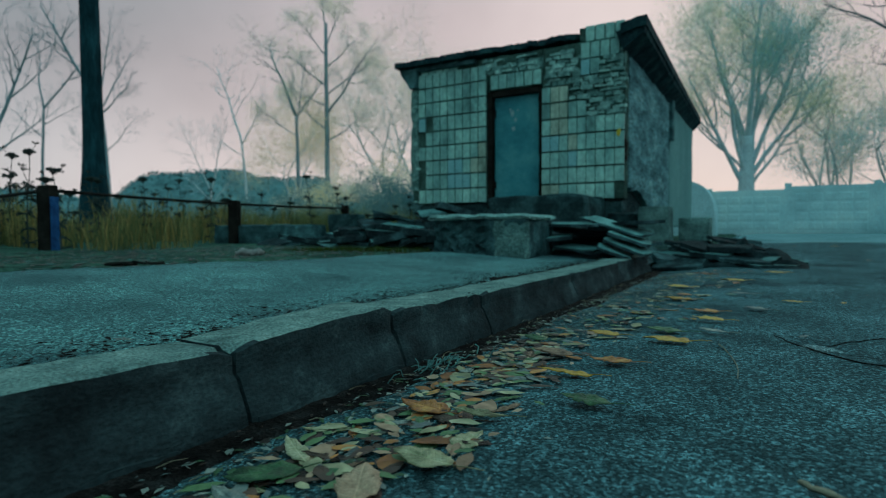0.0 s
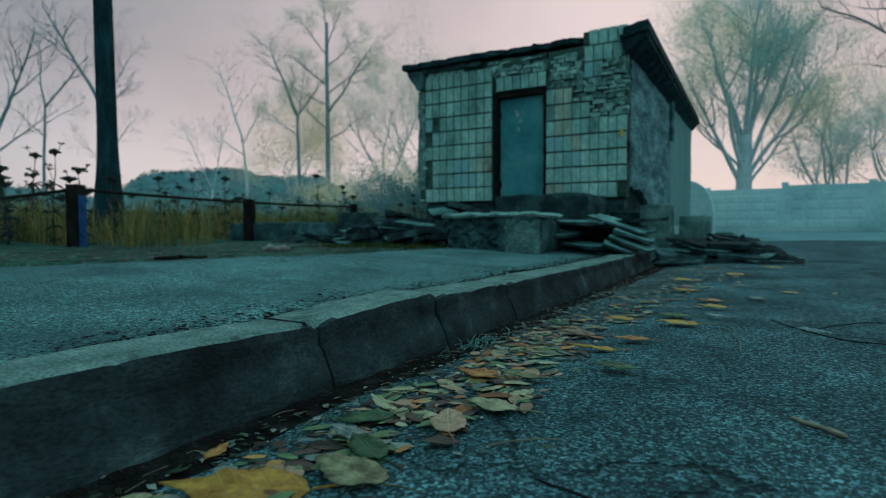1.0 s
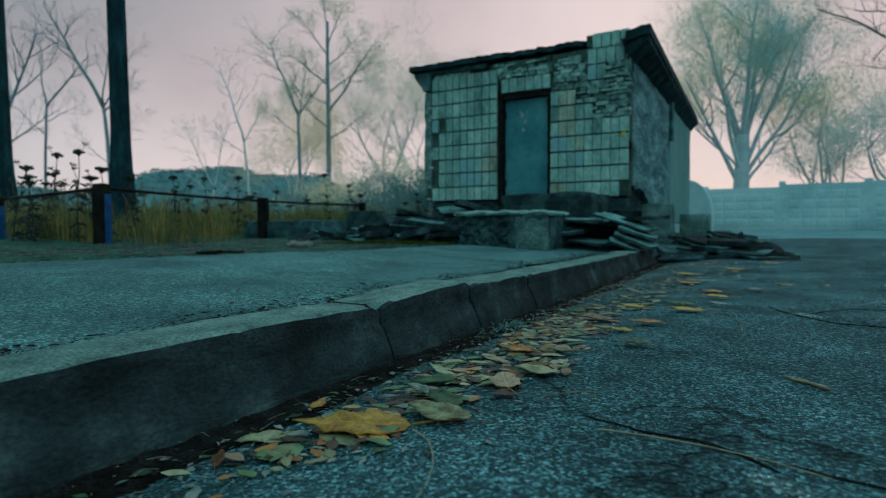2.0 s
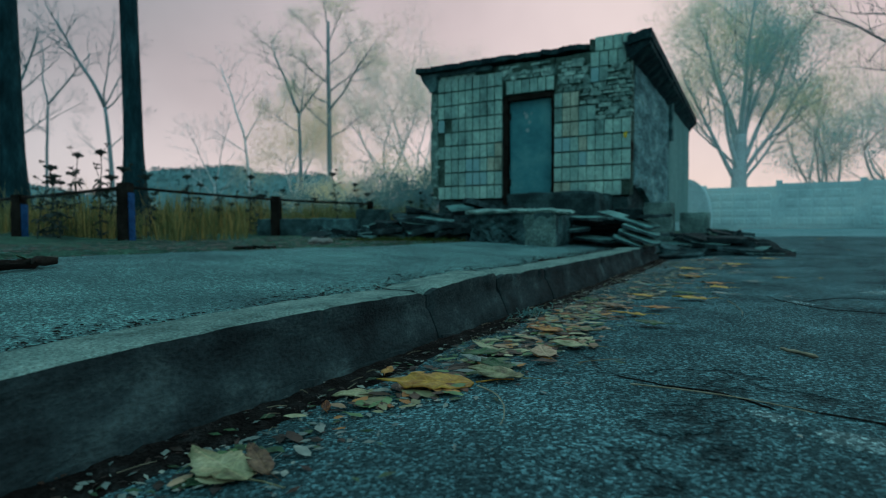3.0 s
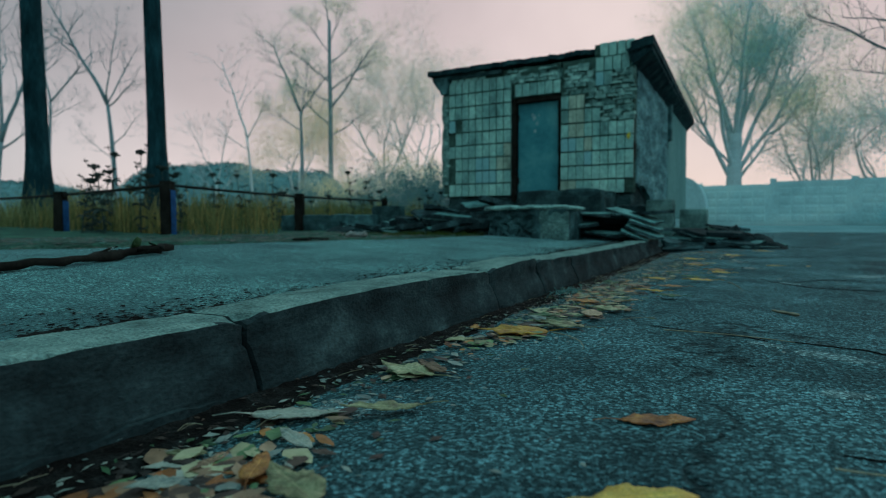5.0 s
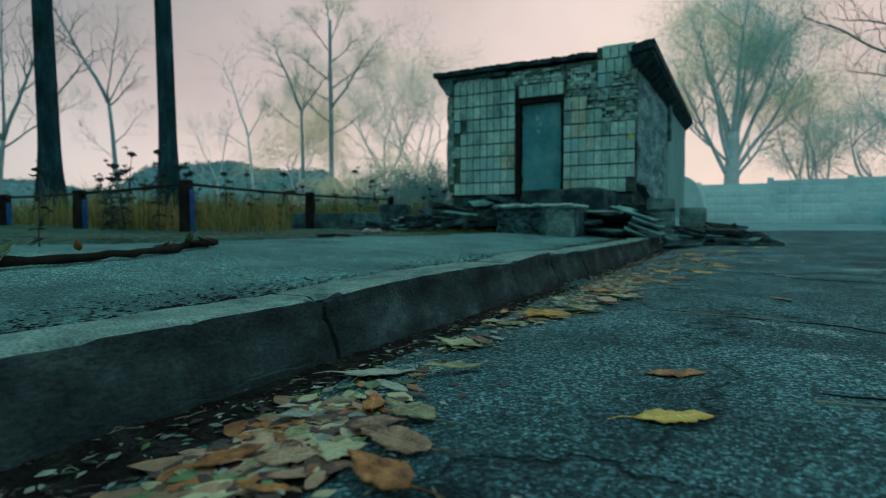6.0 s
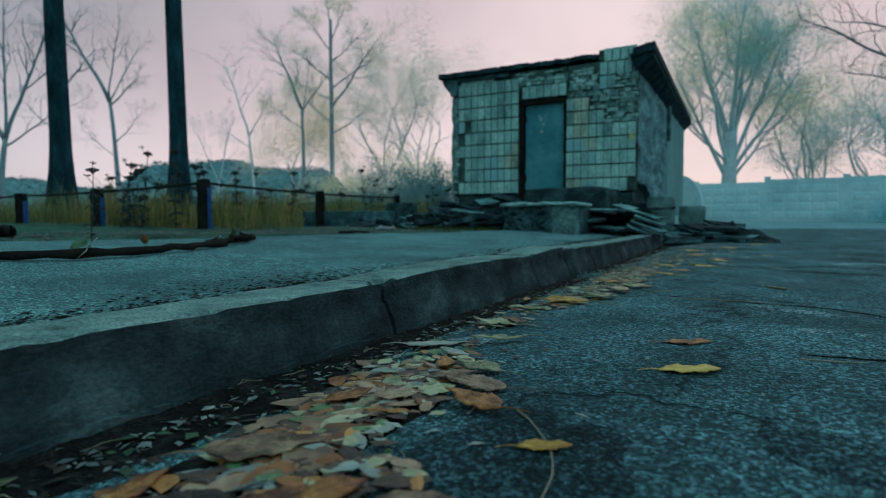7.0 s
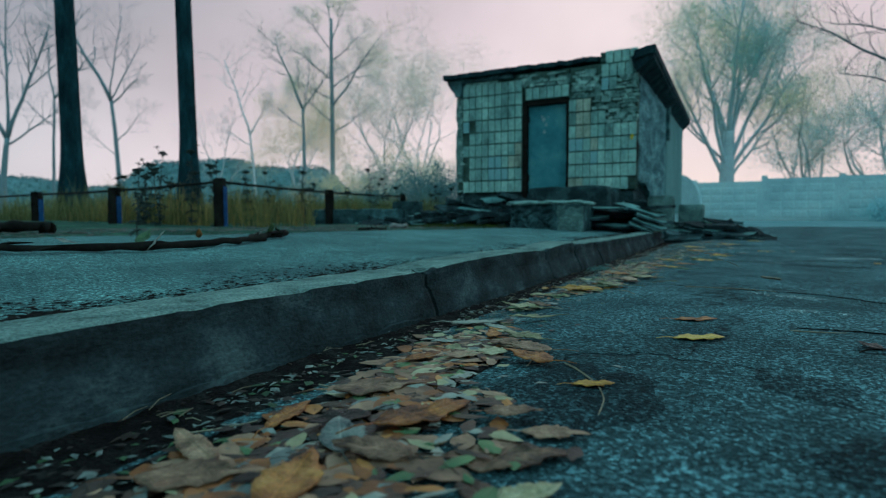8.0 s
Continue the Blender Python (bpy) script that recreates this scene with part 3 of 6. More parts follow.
gx = spread((-600, -60, 60), (-60, -20, 4), (-20, -8, 0.6), (-8, -1.6, 0.16), (-1.6, -0.9, 0.1), (-0.9, 18, 1.05), (18, 60, 6), (60, 600, 60))
gy = spread((-600, -60, 60), (-60, -8, 4), (-8, 0, 0.5), (0, 10, 0.2), (10, 28, 0.6), (28, 80, 4), (80, 700, 62))
sheet("ground", gx, gy, ground_z, M["soil"], "dark earth verge strewn with old leaves under dry grass", "ground")

rx = spread((-1.24, -0.2, 0.05), (-0.2, 1.4, 0.08), (1.4, 18, 0.6))
ry = spread((-60, -9, 6), (-9, -3.2, 0.6), (-3.2, 4, 0.08), (4, 9, 0.25), (9, 26.8, 0.8))
sheet("road", rx, ry, road_z, M["road"], "cracked dark asphalt road with worn pale patches", "road", drop=0.1)

# pale sheet added over the far road in place of mist
def mist_sheet_z(x, y):
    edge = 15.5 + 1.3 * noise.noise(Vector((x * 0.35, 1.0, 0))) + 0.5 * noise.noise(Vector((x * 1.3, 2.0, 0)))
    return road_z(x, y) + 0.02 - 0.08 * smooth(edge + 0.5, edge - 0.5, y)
sheet("forecourt", spread((-1.0, 17.9, 0.45)), spread((13, 18, 0.25), (18, 26.75, 0.9)), mist_sheet_z, M["mist_sheet"], "pale sheet before the panel fence, coloured like mist over the road", "forecourt")

px = spread((-5.9, -2.6, 0.1), (-2.6, -1.44, 0.05))
py = spread((-60, -9, 3), (-9, -3.2, 0.6), (-3.2, 6.9, 0.09))
def path_edge(x, y):
    e = path_limit(y)
    return path_z(x, y) + 0.006 * noise.noise(Vector((x * 5, y * 5, 1.0))) - 0.09 * smooth(e + 0.12, e - 0.16, x)
sheet("pavement", px, py, path_edge, M["pave"], "grey asphalt footpath with a coarse worn surface", "pavement", drop=0.1)

# a strip of wet silt in the gutter, blackened for the kerb's shade too
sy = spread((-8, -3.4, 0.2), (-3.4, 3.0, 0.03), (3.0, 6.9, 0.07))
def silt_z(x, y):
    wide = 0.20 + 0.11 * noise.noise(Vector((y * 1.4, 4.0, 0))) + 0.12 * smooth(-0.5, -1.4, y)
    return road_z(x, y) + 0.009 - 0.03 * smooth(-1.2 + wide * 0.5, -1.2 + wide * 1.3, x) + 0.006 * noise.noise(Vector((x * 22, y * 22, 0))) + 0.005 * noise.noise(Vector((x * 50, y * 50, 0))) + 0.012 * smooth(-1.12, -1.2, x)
sheet("gutter_silt", spread((-1.21, -0.72, 0.022)), sy, silt_z, M["silt"], "strip of wet silt along the kerb foot, its black partly kerb shade", "silt")

def grit_z(x, y):
    patch = noise.noise(Vector((y * 1.6, 6.0, 0))) + 0.8 * noise.noise(Vector((x * 14, y * 14, 2.0)))
    wide = 0.06 + 0.10 * max(0.0, patch)
    return path_z(x, y) + 0.001 + 0.005 * patch - 0.03 * smooth(-1.455 - wide * 0.6, -1.455 - wide * 1.6, x) + 0.009 * noise.noise(Vector((x * 34, y * 34, 0))) + 0.007 * noise.noise(Vector((x * 80, y * 80, 3)))
sheet("path_grit", spread((-1.90, -1.44, 0.013)), spread((-3.4, 6.9, 0.02)), grit_z, M["silt"], "dark grit and soil packed behind the kerb", "grit")

# kerb: stones laid end to end
kerb = thing("kerb", KERB_X, 0, 0, "weathered concrete kerb of chipped, slightly uneven stones", "kerb", kind="structure")
JOINTS = (-12.0, -11.0, -9.9, -8.8, -7.7, -6.6, -5.6, -4.5, -3.4, -2.35, -0.6, 1.02, 1.75, 2.5, 3.95, 5.4, 6.88)
# height of a stone's top at its two ends, and its crown
RISE = {-2.35: (0.143, 0.147, 0.004), -0.6: (0.149, 0.153, 0.018), 1.02: (0.155, 0.184, 0.007), 1.75: (0.164, 0.157, 0.002), 2.5: (0.155, 0.150, 0.003), 3.95: (0.148, 0.152, 0.003), 5.4: (0.156, 0.156, 0.003)}
for i, (a, b) in enumerate(zip(JOINTS, JOINTS[1:])):
    rnd = random.Random(40 + i)
    z0_, z1_, crown = RISE.get(a, (0.146, 0.148, 0.004))
    bm = rough_box(-0.245, 0.0, a + 0.0035, b - 0.0035, -0.178, 0.142, 0.026, 0.0022, 0.005, seed=i + 1.5, freq=7)
    for v in bm.verts:
        # each stone sits at its own height, its top slightly crowned
        u = (v.co.y - a) / (b - a)
        v.co.z += (z0_ + (z1_ - z0_) * u + crown * 4 * u * (1 - u) - 0.142) * smooth(-0.1, 0.14, v.co.z)
        # battered front face, knocked arris, and a broken corner at some ends
        if v.co.x > -0.05:
            v.co.x += 0.05 * smooth(0.11, -0.05, v.co.z)
        near = min(v.co.y - a, b - v.co.y)
        bite = max(0.0, noise.noise(Vector((v.co.y * 6, i, 2.0))) - 0.15) + 1.4 * max(0.0, noise.noise(Vector((v.co.y * 15, i, 7.0))) - 0.3)
        if v.co.z > 0.118 and v.co.x > -0.02:
            v.co.z -= 0.020 * bite
            v.co.x -= 0.024 * bite
        if near < 0.07 and v.co.z > 0.09 and v.co.x > -0.08:
            v.co.z -= 0.02 * (1 - near / 0.07) * rnd.uniform(0.4, 1.2)
            v.co.x -= 0.010 * (1 - near / 0.07)
    bm.normal_update()
    # pale tops and dark fronts paint light and shade on one concrete
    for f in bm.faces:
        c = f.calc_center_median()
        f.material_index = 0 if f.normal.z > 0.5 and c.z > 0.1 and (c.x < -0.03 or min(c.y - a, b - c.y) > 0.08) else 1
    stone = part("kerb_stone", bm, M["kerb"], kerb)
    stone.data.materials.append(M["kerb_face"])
    stone.location = (rnd.uniform(-0.006, 0.006), 0, 0)
    if b < -3:
        continue
    bm = rough_box(0.0, 0.056, a + 0.02, b - 0.03, -0.12, -0.030, 0.026, 0.005, 0.008, seed=i + 60.5, freq=9)
    for v in bm.verts:
        gap = noise.noise(Vector((v.co.y * 2.6, i * 3.0, 1.0)))
        v.co.z += 0.022 * gap + 0.010 * noise.noise(Vector((v.co.y * 17, i, 3.0))) - 0.05 * smooth(-0.1, -0.5, gap)
        v.co.x += 0.006 * noise.noise(Vector((v.co.y * 13, v.co.z * 30, 2.0)))
    part("bedding_mortar", bm, M["kerb_face"], kerb)

# ================= the tiled hut =================
WX0, WX1, WY0, WY1 = -6.18, -2.07, 9.5, 18.6
hut = thing("tiled_hut", -4.1, 14, 0.2, "derelict flat-roofed hut faced with dirty tiles falling off its masonry", "hut")
H = Matrix.Translation((4.1, -14, -0.2))


def hut_part(name, bm, material, parent=None, label="", smooth=False):
    bmesh.ops.transform(bm, matrix=H, verts=bm.verts)
    return part(name, bm, material, parent or hut, label, smooth)


DX0, DX1, DZ0, DZ1 = -4.53, -3.49, 0.92, 2.96
front = hut_part("front_wall", rough_box(WX0, DX0, WY0, WY0 + 0.35, 0.95, 3.6, 0.16, 0.012, 0.02, 1), M["mortar"], None, "dark bedding mortar of the tiled front")
hut_part("front_wall", rough_box(DX1, WX1, WY0, WY0 + 0.35, 0.95, 3.6, 0.16, 0.014, 0.025, 2), M["mortar"])
hut_part("lintel_wall", rough_box(DX0, DX1, WY0 + 0.003, WY0 + 0.35, DZ1, 3.6, 0.14, 0.014, 0.02, 3), M["mortar"])
bm = rough_box(WX1 - 0.3, WX1, WY0 + 0.352, 14.2, 0.72, 3.6, 0.15, 0.022, 0.02, 4)
for v in bm.verts:
    # the foot of the wall near the corner has fallen out
    if v.co.z < 1.3:
        v.co.z += (0.42 + 0.10 * noise.noise(Vector((v.co.y * 2.2, 1, 0)))) * smooth(12.6, 10.4, v.co.y) * smooth(1.3, 0.8, v.co.z)
hut_part("side_wall", bm, M["plaster"], None, "stained flaking plaster over stonework")
hut_part("side_wall", rough_box(WX1 - 0.3, WX1 + 0.01, 14.205, WY1, 0.5, 3.6, 0.3, 0.008, 0.02, 5), M["plaster_pale"], None, "smooth render, paled partly for the mist")
hut_part("pilaster", rough_box(WX1 - 0.05, WX1 + 0.09, 14.05, 14.35, 2.5, 3.5, 0.12, 0.012, 0.02, 6), M["dark_conc"])
hut_part("side_wall", rough_box(WX0, WX0 + 0.3, WY0 + 0.352, WY1, 0.5, 3.6, 0.4, 0.015, 0.02, 7), M["plaster"])
hut_part("back_wall", rough_box(WX0 + 0.302, WX1 - 0.302, WY1 - 0.3, WY1, 0.5, 3.6, 0.4, 0.015, 0.02, 8), M["plaster"])
hut_part("floor_slab", rough_box(WX0 + 0.31, WX1 - 0.31, WY0 + 0.36, WY1 - 0.31, 0.6, 0.9, 0.5, 0.004, 0.01, 9), M["dark_conc"])
hut_part("plinth", rough_box(WX0 + 0.1, WX1 - 0.04, WY0 + 0.04, WY0 + 0.5, 0.1, 0.948, 0.14, 0.03, 0.03, 10), M["wet_conc"], None, "damp crumbling plinth")
hut_part("plinth", rough_box(WX1 - 0.36, WX1 - 0.12, WY0 + 0.505, 14.2, 0.1, 1.3, 0.2, 0.03, 0.03, 11), M["wet_conc"])
hut_part("corner_quoin", rough_box(WX0 - 0.03, WX0 + 0.16, WY0 - 0.025, WY0 + 0.2, 1.2, 3.2, 0.1, 0.022, 0.02, 12), M["brick"], None, "bare worn masonry at the corner")

hut_part("parapet", rough_box(-2.84, -2.17, WY0 + 0.002, WY0 + 0.3, 3.602, 3.83, 0.1, 0.012, 0.015, 13), M["mortar"])
hut_part("masonry", rough_box(-4.7, -3.46, WY0 + 0.004, WY0 + 0.1, 3.26, 3.50, 0.06, 0.03, 0.03, 22, 8), M["brick"], None, "bare crumbling masonry")
hut_part("masonry", rough_box(-3.44, -2.075, WY0 + 0.004, WY0 + 0.1, 2.64, 3.47, 0.06, 0.028, 0.02, 23, 8), M["brick"])
hut_part("masonry", rough_box(-2.75, -2.075, WY0 + 0.004, WY0 + 0.1, 2.36, 2.638, 0.06, 0.025, 0.01, 24, 8), M["brick"])

# roof slab with a broken, sagging front edge and a thick side eave
bm = bmesh.new()
N = 110
ring = []
for i in range(N + 1):
    u = i / N
    x = -6.47 + u * (4.75)
    back = 0.0
    bite = 0.24 * smooth(-4.75, -4.3, x) * (1 - smooth(-2.25, -2.1, x)) + 0.32 * smooth(-2.95, -2.85, x) * (1 - smooth(-2.2, -2.12, x))
    jag = 0.05 * noise.noise(Vector((x * 5, 1, 0))) + 0.05 * noise.noise(Vector((x * 14, 2, 0)))
    y0 = 9.30 + bite + jag
    top = 3.715 + 0.022 * noise.noise(Vector((x * 3, 5, 0))) + 0.018 * noise.noise(Vector((x * 13, 6, 0))) + 0.07 * smooth(-2.2, -1.8, x) + 0.24 * bite
    low = top - (0.10 + 0.06 * smooth(-2.9, -2.0, x)) - 0.03 * abs(noise.noise(Vector((x * 7, 9, 0)))) + 0.04 * bite
    far_x = -6.47 + u * 4.6
    ring.append((bm.verts.new((x, y0, low)), bm.verts.new((x, y0 + 0.01, top)), bm.verts.new((far_x, 18.75, 3.76)), bm.verts.new((far_x, 18.75, 3.58))))
for a, b in zip(ring, ring[1:]):
    for k in range(4):
        bm.faces.new((a[k], b[k], b[(k + 1) % 4], a[(k + 1) % 4]))
bm.faces.new(ring[0])
bm.faces.new(ring[-1][::-1])
bmesh.ops.recalc_face_normals(bm, faces=bm.faces)
roof = hut_part("roof", bm, M["roof"], None, "black felted roof slab with a broken front edge")
# sloping fascia under the overhang at the side and the corbel at the far front corner
bm = bmesh.new()
ring = []
for i in range(41):
    v = i / 40
    y = 9.36 + v * 9.3
    out = -1.735 - 0.15 * v + 0.03 * noise.noise(Vector((y * 3, 0, 4))) + 0.02 * noise.noise(Vector((y * 9, 0, 4)))
    z = 3.70 - 0.05 * noise.noise(Vector((y * 2, 0, 6))) - 0.03 * noise.noise(Vector((y * 8, 0, 6)))
    ring.append([bm.verts.new(p) for p in ((out, y, z), (out - 0.02, y, z - 0.15), (-2.085, y, 3.34 + 0.05 * noise.noise(Vector((y * 2.5, 3, 6)))), (-2.2, y, 3.62))])
for a, b in zip(ring, ring[1:]):
    for k in range(4):
        bm.faces.new((a[k], a[(k + 1) % 4], b[(k + 1) % 4], b[k]))
bm.faces.new(ring[0][::-1])
bm.faces.new(ring[-1])
bmesh.ops.recalc_face_normals(bm, faces=bm.faces)
hut_part("eave", bm, M["roof"], None, "dark sloping eave soffit")
hut_part("cornice", rough_box(-6.38, -4.75, 9.40, 9.52, 3.50, 3.60, 0.1, 0.012, 0.012, 14), M["dark_conc"])
bm = rough_box(-6.40, -6.0, 9.38, 9.75, 3.2, 3.6, 0.08, 0.012, 0.015, 15)
for v in bm.verts:
    v.co.x += 0.22 * smooth(3.55, 3.2, v.co.z) if v.co.x < -6.2 else 0
hut_part("corbel", bm, M["dark_conc"])

bm = bmesh.new()
bmesh.ops.create_icosphere(bm, subdivisions=2, radius=0.05)
for v in bm.verts:
    v.co = Vector((v.co.x * 0.7, v.co.y * 0.4, v.co.z * 1.2)) * (1 + 0.5 * noise.noise(v.co * 40)) + Vector((-2.16, WY0 - 0.035, 2.03))
hut_part("lichen_patch", bm, M["yellow"], None, "bright yellow lichen on the wall corner")
bm = rough_box(WX1 - 0.12, WX1 + 0.02, WY0 - 0.02, WY0 + 0.2, 1.55, 1.95, 0.08, 0.02, 0.03, 25)
hut_part("dark_breach", bm, M["dark_wood"], None, "dark rotten breach at the corner")

# door in a dark frame
door = hut_part("door", rough_box(DX0 + 0.10, DX1 - 0.05, WY0 + 0.10, WY0 + 0.15, DZ0 + 0.03, DZ1 - 0.10, 0.2, 0.006, 0.004, 16), M["door"], None, "blue-green painted steel door, scuffed and shut")
hut_part("door_frame", rough_box(DX0 - 0.01, DX0 + 0.09, WY0 - 0.012, WY0 + 0.2, DZ0 - 0.1, DZ1, 0.12, 0.006, 0.008, 17), M["dark_wood"])
hut_part("door_frame", rough_box(DX1 - 0.055, DX1 + 0.012, WY0 - 0.02, WY0 + 0.2, DZ0 + 0.1, DZ1, 0.08, 0.018, 0.012, 18), M["dark_wood"])
hut_part("door_frame", rough_box(DX0 + 0.092, DX1 - 0.058, WY0 - 0.01, WY0 + 0.2, DZ1 - 0.10, DZ1, 0.12, 0.008, 0.008, 19), M["dark_wood"])
for sx_, sz_, r_ in ((-4.08, 2.55, 0.055), (-4.02, 2.43, 0.035), (-4.06, 2.28, 0.045), (-4.12, 2.62, 0.03), (-3.98, 2.60, 0.022)):
    bm = bmesh.new()
    pts = [bm.verts.new((sx_ + math.cos(a) * r_ * (0.7 + 0.5 * noise.noise(Vector((a, sx_ * 9, sz_)))), WY0 + 0.094, sz_ + math.sin(a) * r_ * (1 + 0.5 * noise.noise(Vector((a, 7, sz_ * 5)))))) for a in [math.tau * i / 14 for i in range(14)]]
    f = bm.faces.new(pts)
    r = bmesh.ops.extrude_face_region(bm, geom=[f])
    for v in r["geom"]:
        if isinstance(v, bmesh.types.BMVert):
            v.co.y += 0.01
    bmesh.ops.recalc_face_normals(bm, faces=bm.faces)
    ob = hut_part("paint_scuff", bm, M["scuff"], door)
hut_part("hinge", rough_box(DX0 + 0.085, DX0 + 0.13, WY0 + 0.075, WY0 + 0.104, 2.5, 2.64, 0.03, 0.001, 0.003, 20), M["rail"], door)
hut_part("hinge", rough_box(DX0 + 0.085, DX0 + 0.13, WY0 + 0.075, WY0 + 0.104, 1.2, 1.34, 0.03, 0.001, 0.003, 21), M["rail"], door)

# ================= concrete blocks and slabs about the hut =================
def block(name, x0, x1, y0, y1, z0, z1, material, label, step=0.1, wear=0.02, edge=0.03, seed=0, turn=0.0, category="concrete block", tilt=0.0, group=""):
    bm = rough_box(-(x1 - x0) / 2, (x1 - x0) / 2, -(y1 - y0) / 2, (y1 - y0) / 2, 0, z1 - z0, step, wear, edge, seed)
    ob = part(name, bm, M[material])
    ob.matrix_basis = pose((x0 + x1) / 2, (y0 + y1) / 2, z0, tilt, 0, turn)
    return tagged(ob, label, category, group)


big = thing("concrete_step", -2.62, 5.72, 0.19, "big chipped concrete block with a pale upper lip and crumbling front", "concrete block", turn=4)
bm = rough_box(-0.58, 0.50, -0.48, 0.5, -0.05, 0.385, 0.045, 0.032, 0.03, 31, 6)
for v in bm.verts:
    # part of the front is eaten away under the lip
    if v.co.y < -0.3 and v.co.x < 0.12 and v.co.z < 0.36:
        v.co.y += 0.13 * smooth(0.12, -0.02, v.co.x) * (0.3 + 1.3 * abs(noise.noise(Vector((v.co.x * 12, v.co.z * 14, 3)))))
part("body", bm, M["dark_conc"], big, "dark crumbling body")
bm = rough_box(0.13, 0.515, -0.492, -0.40, -0.05, 0.372, 0.04, 0.022, 0.025, 34, 7)
part("cheek", bm, M["concrete"], big, "smooth paler cast face")
bm = rough_box(-0.60, 0.54, -0.50, 0.5, 0.372, 0.425, 0.03, 0.016, 0.022, 32, 9)
for v in bm.verts:
    # the lip has crumbled away in places
    v.co.z -= 0.035 * max(0.0, noise.noise(Vector((v.co.x * 4.5, v.co.y * 4.5, 8.0)))) * (v.co.z > 0.4)
part("lip", bm, M["lip"], big, "ragged upper lip, painted pale as if lit")

block("door_step", -3.95, -2.35, 8.2, 9.45, 0.30, 0.98, "wet_conc", "dark damp concrete landing before the door", 0.14, 0.03, 0.05, 33)
block("concrete_block", -2.32, -1.80, 9.25, 9.9, 0.1, 0.72, "wet_conc", "dark recessed block against the hut corner", 0.1, 0.02, 0.03, 34)
block("concrete_block", -1.76, -1.31, 8.95, 9.5, 0.10, 0.80, "concrete", "upright pale concrete block beside the hut corner", 0.09, 0.012, 0.02, 35)
block("concrete_block", -1.26, -0.80, 9.55, 10.1, 0.05, 0.64, "concrete", "low pale concrete block along the side wall", 0.1, 0.012, 0.025, 36)
block("concrete_beam", -7.62, -5.75, 6.05, 6.4, 0.12, 0.54, "dark_conc", "long dark concrete beam lying beside a rail post", 0.1, 0.02, 0.025, 37, turn=8, category="concrete beam")
block("concrete_block", -7.0, -6.4, 7.9, 8.3, 0.2, 0.74, "wet_conc", "small dark concrete block under the rail end", 0.1, 0.02, 0.02, 38)


def slab(x, y, z, w, d, h, rx_, ry_, rz_, material, seed, label, group):
    """A broken sheet with a ragged outline."""
    rnd = random.Random(seed)
    bm = bmesh.new()
    outline = []
    corners = [(-1, -1), (1, -1), (1, 1), (-1, 1)]
    for i in range(4):
        (ax, ay), (bx, by) = corners[i], corners[(i + 1) % 4]
        cut = rnd.uniform(0.02, 0.22)
        for u in (cut, 0.3, 0.5, 0.7, 1 - rnd.uniform(0.02, 0.2)):
            u += rnd.uniform(-0.03, 0.03)
            k = 1 - rnd.uniform(0, 0.09)
            outline.append(((ax + (bx - ax) * u) * k * w / 2, (ay + (by - ay) * u) * k * d / 2))
    n = len(outline)
    lo = [bm.verts.new((a, b, rnd.uniform(-0.004, 0.004))) for a, b in outline]
    hi = [bm.verts.new((a * rnd.uniform(0.985, 1.0), b * rnd.uniform(0.985, 1.0), h + rnd.uniform(-0.002, 0.002))) for a, b in outline]
    bm.faces.new(lo[::-1])
    bm.faces.new(hi)
    for i in range(n):
        j = (i + 1) % n
        bm.faces.new((lo[i], lo[j], hi[j], hi[i]))
    bm.normal_update()
    # sides take the dark material: edge shade painted in, tops left pale
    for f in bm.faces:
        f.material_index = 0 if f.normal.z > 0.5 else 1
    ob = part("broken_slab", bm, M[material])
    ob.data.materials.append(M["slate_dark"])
    ob.matrix_basis = pose(x, y, z, rx_, ry_, rz_)
    return tagged(ob, label, "slab", group)


PILE_A = "broken sheets before the hut"
rnd = random.Random(17)
# x, y, z, width, depth, thickness, tip, roll, turn, material: a loose leaning stack with dark gaps
SHEETS = [(-2.00, 6.30, 0.500, 0.80, 0.50, 0.030, 3, 1, -6, "slate"), (-1.47, 6.36, 0.485, 0.74, 0.40, 0.022, 4, 17, -12, "slate"), (-2.22, 6.12, 0.335, 0.66, 0.42, 0.040, 5, -5, 12, "slate"),
          (-1.30, 6.22, 0.350, 0.46, 0.40, 0.030, 6, 19, 8, "slate"), (-1.30, 6.14, 0.270, 0.50, 0.36, 0.026, 5, 20, -6, "slate"), (-1.42, 6.02, 0.215, 0.36, 0.32, 0.028, 8, 20, 14, "slate"),
          (-1.80, 6.10, 0.245, 0.52, 0.40, 0.024, 4, 4, -14, "slate"), (-1.62, 6.04, 0.205, 0.40, 0.30, 0.022, 3, 3, 25, "slate")]
for k in range(13):
    SHEETS.append((rnd.uniform(-2.3, -1.35), 6.52 + rnd.uniform(0, 0.5), 0.19 + 0.026 * k, rnd.uniform(0.5, 0.9), rnd.uniform(0.35, 0.5), rnd.uniform(0.02, 0.045), rnd.uniform(-2, 7), rnd.uniform(-4, 12), rnd.uniform(-30, 30), "slate_dark"))
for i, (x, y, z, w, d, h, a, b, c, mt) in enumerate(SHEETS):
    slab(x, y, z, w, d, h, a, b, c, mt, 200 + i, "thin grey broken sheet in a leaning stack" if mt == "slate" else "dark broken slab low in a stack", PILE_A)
PILE_B = "rubble at the kerb end"
rnd = random.Random(5)
